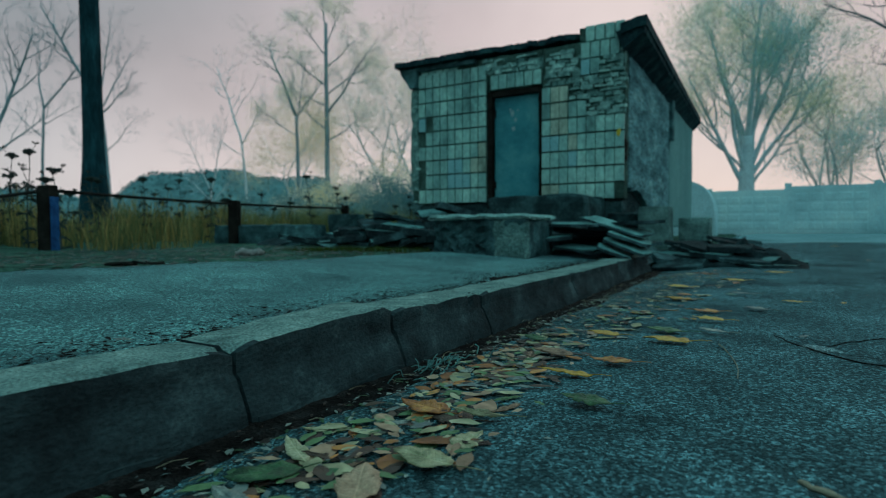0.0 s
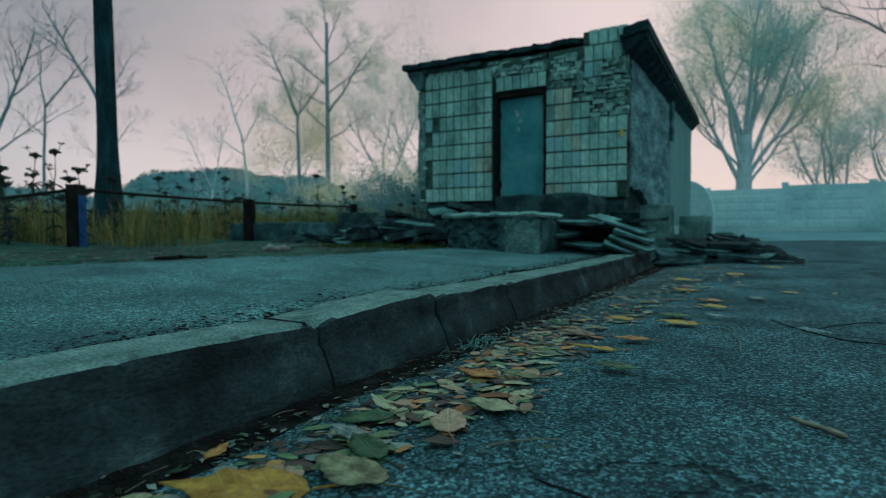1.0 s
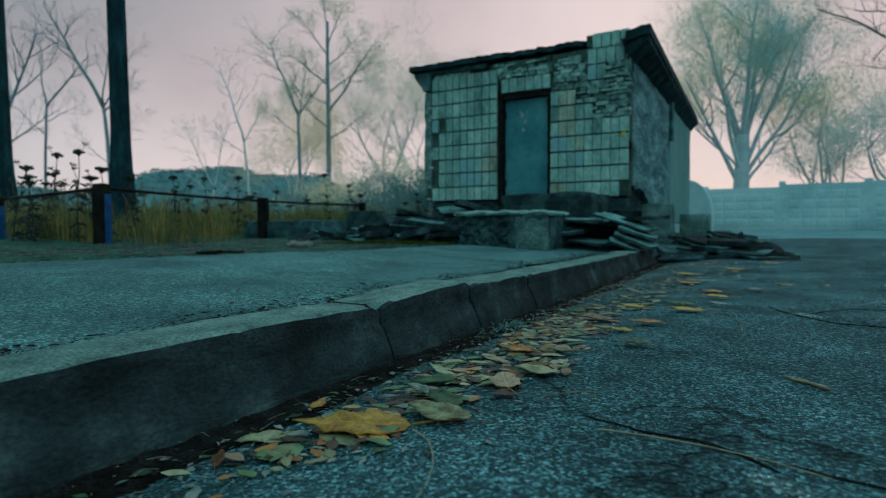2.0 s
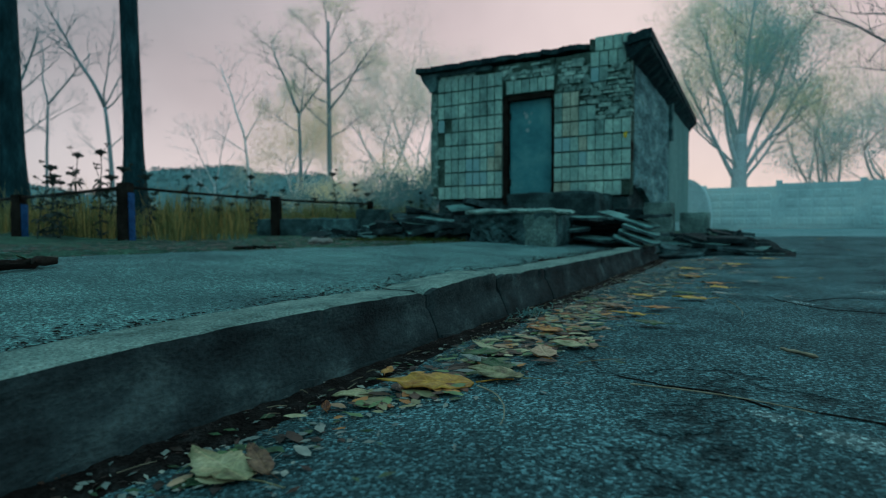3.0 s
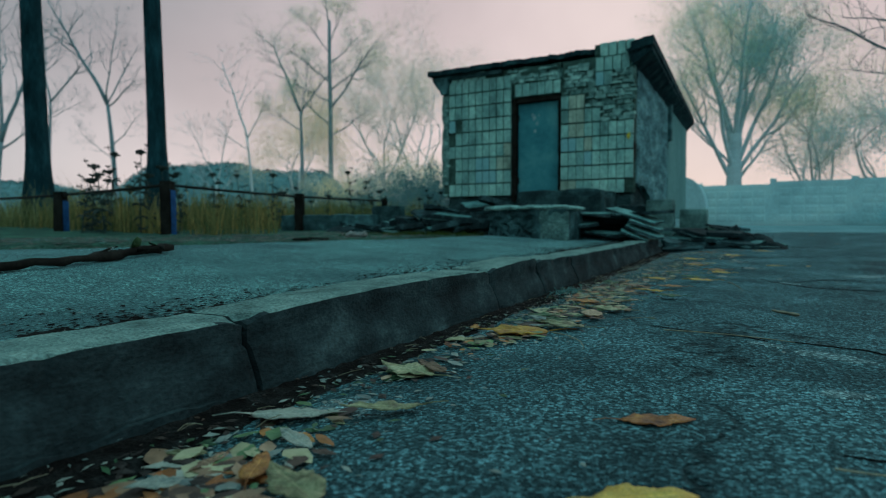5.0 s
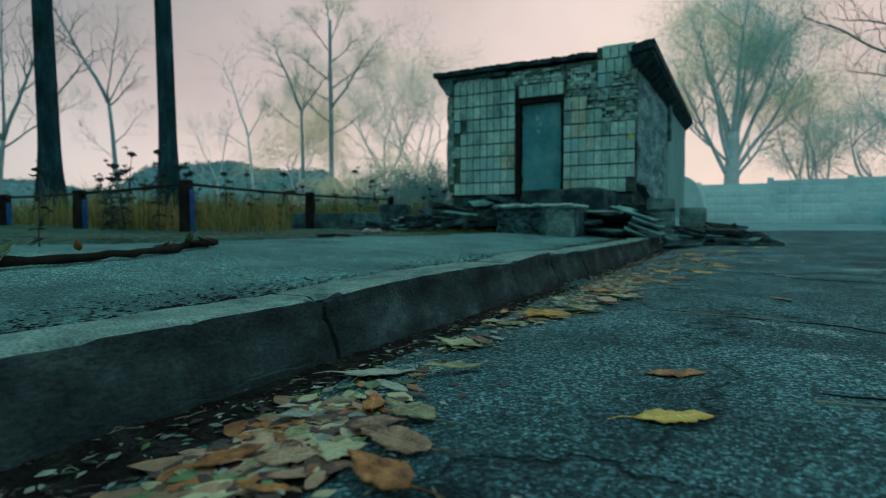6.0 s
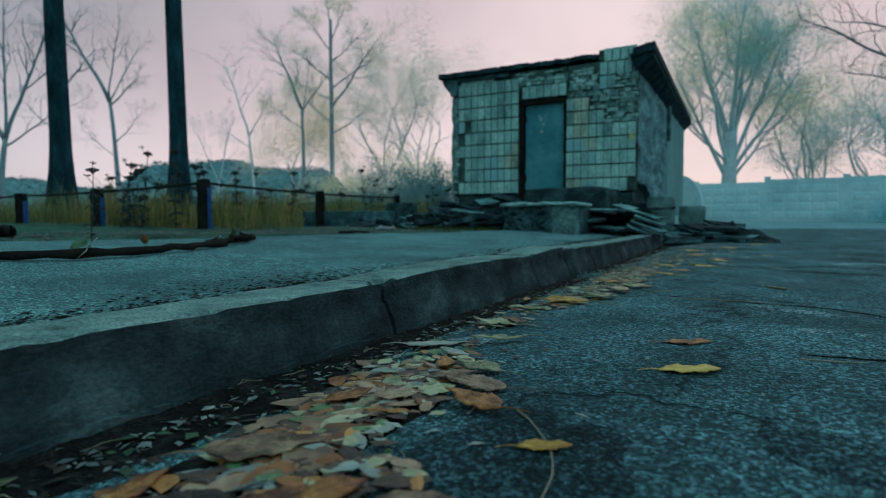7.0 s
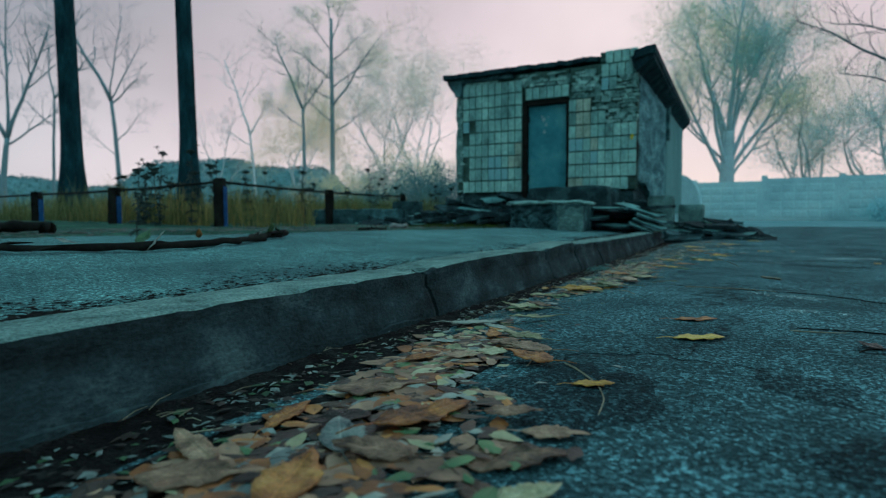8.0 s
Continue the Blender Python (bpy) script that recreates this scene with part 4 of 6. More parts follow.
for i in range(30):
    u = rnd.random()
    x = -1.15 + 1.25 * u
    y = 7.0 + rnd.uniform(0, 1.3)
    tall = 0.42 * (1 - abs(u - 0.42) / 0.62) * (0.4 + 0.6 * smooth(7.0, 7.8, y))
    z = road_z(x, y) + max(0.0, tall) * rnd.uniform(0.25, 1.0) - 0.02
    mt = "slate" if rnd.random() < 0.3 else "slate_dark"
    slab(x, y, z, rnd.uniform(0.3, 0.75), rnd.uniform(0.25, 0.5), rnd.uniform(0.03, 0.06), rnd.uniform(-2, 14), rnd.uniform(-4, 14), rnd.uniform(-40, 40), mt, 260 + i,
         "flat grey slab sloping down a rubble heap" if mt == "slate" else "dark jagged slab in a rubble heap", PILE_B)
PILE_C = "rubble left of the block"
for i in range(150):
    u = rnd.random()
    x = -6.5 + 3.4 * u
    y = 5.5 + rnd.uniform(0, 1.0) + (1 - u) * 0.2 + (2.0 * rnd.random() ** 2)
    tall = 0.08 + 0.42 * smooth(-6.4, -4.4, x) * smooth(5.4, 6.9, y)
    z = 0.19 + tall * rnd.random()
    mt = "slate" if rnd.random() < 0.45 else "slate_dark"
    slab(x, y, z, rnd.uniform(0.2, 0.7), rnd.uniform(0.2, 0.45), rnd.uniform(0.03, 0.09), rnd.uniform(-12, 14), rnd.uniform(-14, 14), rnd.uniform(-60, 60), mt, 330 + i,
         "pale broken slab among rubble" if mt == "slate" else "dark broken slab among damp rubble", PILE_C)
# solid core of the heaps: earth and small chips
def heap(name, x0, x1, y0, y1, base, tall, seed, label, material="slate_dark"):
    xs, ys = spread((x0, x1, 0.09)), spread((y0, y1, 0.09))
    def hz(x, y):
        u, v = (x - x0) / (x1 - x0), (y - y0) / (y1 - y0)
        rim = min(1, 4 * u * (1 - u)) * min(1, 4 * v * (1 - v))
        return base + tall * rim * (0.6 + 0.7 * noise.noise(Vector((x * 5 + seed, y * 5, 0)))) + 0.09 * rim * noise.noise(Vector((x * 11, y * 11, seed))) - 0.06 * (rim < 0.02)
    verts = [(x, y, hz(x, y)) for y in ys for x in xs]
    nx = len(xs)
    faces = [(j * nx + i, j * nx + i + 1, (j + 1) * nx + i + 1, (j + 1) * nx + i) for j in range(len(ys) - 1) for i in range(nx - 1)]
    return tagged(link(name, verts, faces, M[material]), label, "rubble", kind="stuff")
heap("rubble_earth", -6.4, -2.9, 5.7, 8.8, 0.16, 0.36, 3.0, "dark earth and chips under broken slabs", "dark_conc")
heap("rubble_earth", -1.25, 0.45, 6.9, 8.9, 0.02, 0.34, 9.0, "dark earth and chips under broken slabs at the kerb end")
heap("rubble_earth", -2.7, -1.2, 6.6, 8.9, 0.12, 0.24, 5.0, "dark earth under stacked sheets")
heap("rubble_earth", -6.6, -1.9, 8.3, 9.9, 0.15, 0.5, 6.0, "dark earth banked against the hut plinth")

# ================= far concrete fence =================
FY = 27.0
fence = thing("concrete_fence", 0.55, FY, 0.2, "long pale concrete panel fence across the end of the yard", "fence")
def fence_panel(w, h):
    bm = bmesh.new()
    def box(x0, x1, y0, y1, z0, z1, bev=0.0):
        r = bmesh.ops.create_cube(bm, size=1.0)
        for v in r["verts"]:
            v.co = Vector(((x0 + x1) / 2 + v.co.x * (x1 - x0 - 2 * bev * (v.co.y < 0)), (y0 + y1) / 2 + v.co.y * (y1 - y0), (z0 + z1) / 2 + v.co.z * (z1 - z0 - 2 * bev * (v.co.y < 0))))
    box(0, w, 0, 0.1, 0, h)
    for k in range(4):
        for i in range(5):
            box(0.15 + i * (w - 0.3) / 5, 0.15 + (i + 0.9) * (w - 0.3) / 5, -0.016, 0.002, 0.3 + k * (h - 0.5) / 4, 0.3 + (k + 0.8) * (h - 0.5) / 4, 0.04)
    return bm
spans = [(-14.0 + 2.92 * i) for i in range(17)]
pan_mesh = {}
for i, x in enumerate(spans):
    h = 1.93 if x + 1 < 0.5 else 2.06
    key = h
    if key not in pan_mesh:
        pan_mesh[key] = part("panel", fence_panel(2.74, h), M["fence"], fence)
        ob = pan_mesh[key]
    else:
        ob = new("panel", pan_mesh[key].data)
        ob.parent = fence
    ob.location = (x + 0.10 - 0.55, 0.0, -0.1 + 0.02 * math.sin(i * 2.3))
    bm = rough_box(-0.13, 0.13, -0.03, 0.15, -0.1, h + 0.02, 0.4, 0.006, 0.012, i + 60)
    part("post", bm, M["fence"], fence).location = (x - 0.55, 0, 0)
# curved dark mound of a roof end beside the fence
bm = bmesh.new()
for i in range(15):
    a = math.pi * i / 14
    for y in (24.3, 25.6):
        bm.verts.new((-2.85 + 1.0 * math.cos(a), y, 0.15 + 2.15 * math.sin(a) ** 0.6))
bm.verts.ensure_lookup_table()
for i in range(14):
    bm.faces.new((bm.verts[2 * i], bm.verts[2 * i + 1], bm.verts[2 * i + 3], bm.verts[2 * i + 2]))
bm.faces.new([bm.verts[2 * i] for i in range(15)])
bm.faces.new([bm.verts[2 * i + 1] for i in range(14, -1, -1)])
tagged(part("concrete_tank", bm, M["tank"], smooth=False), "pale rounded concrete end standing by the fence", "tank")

# ================= iron rail fence =================
rail = thing("rail_fence", -7.8, 3.9, 0.2, "low iron rail on short posts, one painted blue", "fence")
POSTS = ((-7.15, 8.6, 0.93), (-7.19, 6.0, 0.92), (-7.13, 3.35, 0.98), (-9.69, 3.29, 0.90), (-12.58, 3.50, 0.90), (-15.6, 3.75, 0.90), (-18.7, 4.0, 0.90))
for i, (x, y, top) in enumerate(POSTS):
    s = 0.08 if i else 0.065
    bm = rough_box(-s, s, -s, s, -0.2 if i else 0.5, top - 0.2, 0.1, 0.006, 0.012, i + 80)
    post = part("post", bm, M["dark_wood"], rail)
    post.location = (x + 7.8, y - 3.9, 0)
    post.rotation_euler = (0, 0, radians(26))
    if i == 2:
        part("painted_face", rough_box(s + 0.002, s + 0.008, -s + 0.01, s - 0.01, -0.15, top - 0.33, 0.05, 0.0015, 0.006, 91), M["blue"], post, "flaking bright blue paint")
    elif i in (3, 4, 5):
        part("painted_face", rough_box(s + 0.002, s + 0.008, -s + 0.01, s - 0.01, -0.1, top - 0.35, 0.08, 0.0015, 0.006, 92 + i), M["blue"], post, "faded blue paint")
for a, b in zip(POSTS, POSTS[1:]):
    p, q = Vector((a[0] + 7.8, a[1] - 3.9, a[2] - 0.26)), Vector((b[0] + 7.8, b[1] - 3.9, b[2] - 0.26))
    chain = [(p.lerp(q, k / 6) + Vector((0, 0, -0.008 * math.sin(math.pi * k / 6))), 0.026) for k in range(7)]
    v, f = tubes([chain])
    link("rail", v, f, M["rail"], rail, smooth=True)

# ================= trees =================
def grow(rnd, chains, tips, p, d, r, length, level, lift=0.12, split=3, wob=0.22, keep=0.72):
    n = 5 if level > 1 else 4
    chain = [(p.copy(), r)]
    for i in range(n):
        d = (d + Vector((rnd.gauss(0, wob), rnd.gauss(0, wob), rnd.gauss(0, wob * 0.6) + lift * 0.5))).normalized()
        p = p + d * (length / n)
        r1 = r * (1 - 0.5 * (i + 1) / n)
        chain.append((p.copy(), max(0.005, r1)))
        if level > 0 and i >= 1 and rnd.random() < 0.72:
            side = d.orthogonal().normalized()
            side.rotate(Matrix.Rotation(rnd.uniform(0, math.tau), 3, d))
            grow(rnd, chains, tips, p, (d * 0.75 + side * rnd.uniform(0.5, 1.0)).normalized(), r1 * rnd.uniform(0.45, 0.65), length * rnd.uniform(0.5, keep), level - 1, lift, split, wob, keep)
    chains.append(chain)
    if level > 0:
        for _ in range(split - 1):
            side = d.orthogonal().normalized()
            side.rotate(Matrix.Rotation(rnd.uniform(0, math.tau), 3, d))
            grow(rnd, chains, tips, p, (d + side * rnd.uniform(0.25, 0.7)).normalized(), r1 * 0.85, length * rnd.uniform(0.55, keep), level - 1, lift, split, wob, keep)
    else:
        tips += [c[0] for c in chain[1:]]


def foliage(rnd, tips, count, size, spread_):
    verts, faces = [], []
    for _ in range(count):
        c = rnd.choice(tips) + Vector((rnd.gauss(0, spread_), rnd.gauss(0, spread_), rnd.gauss(0, spread_ * 0.8)))
        u = Vector((rnd.gauss(0, 1), rnd.gauss(0, 1), rnd.gauss(0, 1))).normalized()
        w = u.orthogonal().normalized()
        s = size * rnd.uniform(0.5, 1.3)
        b = len(verts)
        verts += [c - u * s, c + w * s * 0.55, c + u * s * 1.1, c - w * s * 0.55 + u * s * 0.2]
        faces.append((b, b + 1, b + 2, b + 3))
    return verts, faces


def tree(x, y, z, label, bark, seed, stems, height, radius, level=3, leaves=0, leaf_size=0.1, leaf_spread=0.5, leaf="leaf_far", lift=0.12, wob=0.2, lean=(0, 0), keep=0.72, flare=1.0, splay=0.35, trunk=0.3, core=()):
    rnd = random.Random(seed)
    e = thing("tree", x, y, z, label, "tree")
    chains, tips = [], []
    top = Vector((lean[0] * height * trunk, lean[1] * height * trunk, height * trunk))
    foot = [(Vector((0, 0, z_)), radius * k) for z_, k in ((0.0, 1.9), (0.5, 1.62), (1.0, 1.36), (1.4, 1.17), (1.9, 1.04))] if flare > 1 else []
    base = [(Vector((0, 0, -0.3)), radius * 2.1)] + foot + [(top * 0.25, radius * 1.0), (top * 0.6 + Vector((rnd.gauss(0, 0.1), rnd.gauss(0, 0.1), 0)), radius * 0.92), (top, radius * 0.8)] if flare > 1 else [(Vector((0, 0, -0.3)), radius * 1.5 * flare), (Vector((0, 0, height * 0.02)), radius * 1.15 * flare), (top * 0.25, radius * 1.0), (top * 0.6 + Vector((rnd.gauss(0, 0.1), rnd.gauss(0, 0.1), 0)), radius * 0.92), (top, radius * 0.8)]
    chains.append(base)
    for s in range(stems):
        a = math.tau * (s + rnd.uniform(-0.2, 0.2)) / stems
        d = Vector((math.cos(a) * splay + lean[0], math.sin(a) * splay + lean[1], 1)).normalized() if stems > 1 else Vector((lean[0], lean[1], 1)).normalized()
        chains = []
        grow(rnd, chains, tips, top - Vector((0, 0, radius * 0.4)), d, radius * (0.8 if stems == 1 else 1.15 / math.sqrt(stems)), height * (1 - trunk) * rnd.uniform(0.5, 0.62), level, lift, 2, wob, keep)
        v, f = tubes(chains, 6)
        link("limb", v, f, M[bark], e, smooth=True)
    v, f = tubes([base], 12)
    link("trunk", v, f, M[bark], e, smooth=True)
    if leaves:
        v, f = foliage(rnd, tips, leaves, leaf_size, leaf_spread)
        link("crown", v, f, M[leaf], e, "thin autumn leaves with many gaps")
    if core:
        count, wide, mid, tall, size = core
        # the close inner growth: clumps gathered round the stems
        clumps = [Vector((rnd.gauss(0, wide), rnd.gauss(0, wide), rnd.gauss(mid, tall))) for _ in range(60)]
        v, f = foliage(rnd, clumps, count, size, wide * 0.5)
        link("inner_crown", v, f, M["leaf_core"], e, "close inner foliage, tinted blue-green for the mist")
    return e


GZ = 0.25
# two dark trunks behind the rail
tree(-11.7, 6.36, 0.2, "tall dark straight trunk rising behind the iron rail", "bark", 11, 4, 17, 0.19, 2, lift=0.25, wob=0.1, flare=1.25, splay=0.3, trunk=0.55)
tree(-15.21, 5.65, 0.2, "thick dark trunk with a flared foot behind the rail", "bark", 12, 4, 17, 0.24, 2, lift=0.25, wob=0.1, flare=1.35, splay=0.3, trunk=0.55)
# misty bare trees and thin yellow crowns beyond the verge
ACROSS, AWAY = Vector((0.875, 0.485, 0)), Vector((-0.485, 0.875, 0))


def limb_chains(rnd, tips, p, d, r, length, level, lift, wob, sag=0.0):
    """A main limb on a nearly straight line, with boughs grown along it."""
    chains, main = [], [(p.copy(), r)]
    side = d.cross(Vector((0, 0, 1))).normalized()
    n = 9
    for k in range(1, n + 1):
        u = k / n
        q = p + d * length * u + side * 0.05 * length * noise.noise(Vector((u * 2.6, length, r * 40))) + Vector((0, 0, 0.05 * length * noise.noise(Vector((u * 2.6, length, 7)))  - sag * u * u * length))
        main.append((q, max(0.006, r * (1 - 0.72 * u))))
        if k > 2:
            for _ in range(2 if k > 4 else 1):
                turn = d.orthogonal().normalized()
                turn.rotate(Matrix.Rotation(rnd.uniform(0, math.tau), 3, d))
                grow(rnd, chains, tips, q, (d * 0.7 + turn * rnd.uniform(0.5, 0.95)).normalized(), main[-1][1] * rnd.uniform(0.4, 0.6), length * rnd.uniform(0.22, 0.42) * (1.15 - 0.5 * u), level - 1, lift, 2, wob, 0.62)
    chains.append(main)
    return chains


def forked_tree(x, y, label, bark, seed, tall, radius, lean, limbs, level=3, leaves=0, leaf_size=0.03, leaf_spread=0.4, leaf="leaf_grey", lift=0.10, wob=0.14, core=()):
    """A slim trunk with main limbs, each given by its height, slant in degrees, length and thickness, and twigs grown on them."""
    rnd = random.Random(seed)
    e = thing("tree", x, y, GZ, label, "tree")
    tips = []
    trunk = []
    for k in range(9):
        u = k / 8
        p = ACROSS * (lean * u * u + 0.12 * noise.noise(Vector((u * 3, seed, 0)))) + AWAY * 0.2 * noise.noise(Vector((u * 3, seed, 5))) + Vector((0, 0, tall * u - 0.3 * (k == 0)))
        trunk.append((p, radius * (1.45 - 0.4 * min(1, 4 * u)) * (1 - 0.42 * u)))
    for h, slant, length, r in limbs:
        u = min(1.0, h / tall)
        k = min(7, int(u * 8))
        p = trunk[k][0].lerp(trunk[k + 1][0], u * 8 - k)
        d = ACROSS * math.sin(radians(slant)) + AWAY * rnd.uniform(-0.25, 0.25) + Vector((0, 0, math.cos(radians(slant))))
        chains = limb_chains(rnd, tips, p, d.normalized(), r, length, level, lift, wob)
        v, f = tubes(chains, 6)
        link("limb", v, f, M[bark], e, smooth=True)
    v, f = tubes([trunk], 10)
    link("trunk", v, f, M[bark], e, smooth=True)
    if leaves:
        v, f = foliage(rnd, tips, leaves, leaf_size, leaf_spread)
        link("crown", v, f, M[leaf], e, "thin autumn leaves with many gaps")
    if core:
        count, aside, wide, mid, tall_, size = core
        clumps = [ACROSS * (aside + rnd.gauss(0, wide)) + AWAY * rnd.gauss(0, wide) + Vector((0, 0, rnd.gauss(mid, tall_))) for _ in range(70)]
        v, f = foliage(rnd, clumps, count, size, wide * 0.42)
        link("inner_crown", v, f, M["leaf_core"], e, "close inner foliage, tinted blue-green for the mist")
    return e


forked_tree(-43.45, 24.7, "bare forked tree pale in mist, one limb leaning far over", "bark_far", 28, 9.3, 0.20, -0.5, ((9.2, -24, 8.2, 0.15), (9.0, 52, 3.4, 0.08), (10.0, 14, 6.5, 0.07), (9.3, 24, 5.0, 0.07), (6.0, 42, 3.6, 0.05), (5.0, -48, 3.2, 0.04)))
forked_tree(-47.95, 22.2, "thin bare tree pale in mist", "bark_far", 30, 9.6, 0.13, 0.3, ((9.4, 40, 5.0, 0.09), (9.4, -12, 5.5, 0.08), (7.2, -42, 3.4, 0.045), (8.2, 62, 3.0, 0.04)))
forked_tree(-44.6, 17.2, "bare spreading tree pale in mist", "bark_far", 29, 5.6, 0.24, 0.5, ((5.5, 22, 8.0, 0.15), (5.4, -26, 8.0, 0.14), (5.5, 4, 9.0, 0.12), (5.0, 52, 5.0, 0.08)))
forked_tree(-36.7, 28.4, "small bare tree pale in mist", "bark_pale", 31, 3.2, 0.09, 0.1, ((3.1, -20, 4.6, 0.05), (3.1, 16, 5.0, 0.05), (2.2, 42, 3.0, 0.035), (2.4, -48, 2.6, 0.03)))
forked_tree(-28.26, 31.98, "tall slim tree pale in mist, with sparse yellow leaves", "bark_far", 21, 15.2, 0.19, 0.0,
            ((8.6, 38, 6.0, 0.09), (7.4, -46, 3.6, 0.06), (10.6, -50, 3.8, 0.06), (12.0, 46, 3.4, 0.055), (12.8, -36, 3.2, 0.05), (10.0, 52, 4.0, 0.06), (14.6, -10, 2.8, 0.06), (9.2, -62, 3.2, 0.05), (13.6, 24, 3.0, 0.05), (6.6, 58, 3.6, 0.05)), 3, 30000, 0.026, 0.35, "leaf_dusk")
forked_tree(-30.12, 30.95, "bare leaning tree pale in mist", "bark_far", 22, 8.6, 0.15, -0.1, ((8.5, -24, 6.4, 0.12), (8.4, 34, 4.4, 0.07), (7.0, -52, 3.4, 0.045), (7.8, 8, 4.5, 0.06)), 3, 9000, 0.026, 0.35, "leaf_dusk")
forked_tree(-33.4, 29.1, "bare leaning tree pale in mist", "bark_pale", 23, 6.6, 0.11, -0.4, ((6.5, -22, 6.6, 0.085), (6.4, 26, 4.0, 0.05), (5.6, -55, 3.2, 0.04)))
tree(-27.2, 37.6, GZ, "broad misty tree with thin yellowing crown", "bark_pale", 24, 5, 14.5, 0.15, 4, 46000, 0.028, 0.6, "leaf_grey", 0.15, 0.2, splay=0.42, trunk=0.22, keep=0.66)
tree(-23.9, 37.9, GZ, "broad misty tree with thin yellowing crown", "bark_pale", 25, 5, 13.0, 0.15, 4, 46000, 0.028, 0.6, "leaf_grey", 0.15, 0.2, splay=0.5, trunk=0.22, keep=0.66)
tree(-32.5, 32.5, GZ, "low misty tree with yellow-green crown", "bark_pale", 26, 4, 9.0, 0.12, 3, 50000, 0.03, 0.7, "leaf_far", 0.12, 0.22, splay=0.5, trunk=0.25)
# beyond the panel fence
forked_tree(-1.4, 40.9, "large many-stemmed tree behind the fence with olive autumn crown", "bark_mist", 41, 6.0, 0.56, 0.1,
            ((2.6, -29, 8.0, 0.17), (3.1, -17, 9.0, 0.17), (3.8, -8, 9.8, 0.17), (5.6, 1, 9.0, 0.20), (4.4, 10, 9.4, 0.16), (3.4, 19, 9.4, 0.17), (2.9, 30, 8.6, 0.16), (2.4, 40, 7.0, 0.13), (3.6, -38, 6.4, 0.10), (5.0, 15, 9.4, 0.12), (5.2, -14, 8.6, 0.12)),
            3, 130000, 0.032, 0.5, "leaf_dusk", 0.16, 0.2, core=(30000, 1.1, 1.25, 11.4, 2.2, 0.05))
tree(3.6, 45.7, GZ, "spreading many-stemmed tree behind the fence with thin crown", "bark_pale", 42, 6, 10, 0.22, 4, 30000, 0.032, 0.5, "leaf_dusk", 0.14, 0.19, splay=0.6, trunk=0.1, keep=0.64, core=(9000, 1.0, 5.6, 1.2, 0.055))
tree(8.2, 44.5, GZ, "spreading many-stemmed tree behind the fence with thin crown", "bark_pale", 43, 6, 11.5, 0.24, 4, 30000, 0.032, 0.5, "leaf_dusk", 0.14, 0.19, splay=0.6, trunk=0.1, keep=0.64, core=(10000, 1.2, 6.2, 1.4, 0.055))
# a bare tree whose boughs reach in over the road
e = thing("tree", 5.1, 21.8, 0.1, "dark bare tree with thin crooked boughs over the road", "tree")
rnd = random.Random(77)
tips = []
trunk_chain = [(Vector((0, 0, -0.2)), 0.34), (Vector((0.05, 0, 1.5)), 0.25), (Vector((-0.05, 0.1, 4)), 0.22), (Vector((-0.2, 0, 6.5)), 0.18), (Vector((-0.1, 0.1, 9.5)), 0.1)]
for h, slant, length, r, sag in ((5.0, -64, 4.5, 0.055, 0.0), (4.4, -66, 2.9, 0.04, 0.16), (6.2, -76, 3.6, 0.045, 0.10), (7.2, -58, 4.0, 0.05, 0.0), (6.8, 60, 3.2, 0.06, 0.0), (7.8, 30, 3.0, 0.06, 0.0)):
    d = ACROSS * math.sin(radians(slant)) + AWAY * rnd.uniform(-0.2, 0.2) + Vector((0, 0, math.cos(radians(slant))))
    v, f = tubes(limb_chains(rnd, tips, Vector((-0.1, 0.05, h)), d.normalized(), r, length, 2, 0.02, 0.2, sag), 6)
    link("limb", v, f, M["bark_mid"], e, smooth=True)
v, f = tubes([trunk_chain], 12)
link("trunk", v, f, M["bark_mid"], e, smooth=True)


def shrub(x, y, z, label, seed, tall, wide, leaves, leaf, bark="bark_far", size=0.09):
    rnd = random.Random(seed)
    e = thing("shrub", x, y, z, label, "shrub")
    chains, tips = [], []
    for s in range(9):
        a = rnd.uniform(0, math.tau)
        p = Vector((math.cos(a) * wide * 0.25, math.sin(a) * wide * 0.25, -0.1))
        chains = []
        grow(rnd, chains, tips, p, Vector((math.cos(a) * 0.45, math.sin(a) * 0.45, 1)).normalized(), 0.03, tall * rnd.uniform(0.4, 0.62), 2, 0.1, 2, 0.2, 0.7)
        v, f = tubes(chains, 5)
        link("stem", v, f, M[bark], e)
    v, f = foliage(rnd, tips, leaves, size, 0.18)
    link("foliage", v, f, M[leaf], e)
    return e


for i, (x, y, t_, w_) in enumerate(((-9.6, 15.5, 2.0, 2.0), (-11.2, 16.5, 2.3, 2.2), (-13.2, 17.5, 1.9, 2.2), (-8.6, 18.5, 2.3, 2.0), (-15.5, 17.0, 1.8, 2.2), (-12.0, 20.5, 2.6, 2.4), (-18.5, 15.0, 1.6, 2.0))):
    shrub(x, y, 0.2, "ragged olive shrub in the misty verge", 120 + i, t_ * 0.9, w_, 3600, "leaf_dark", size=0.045)

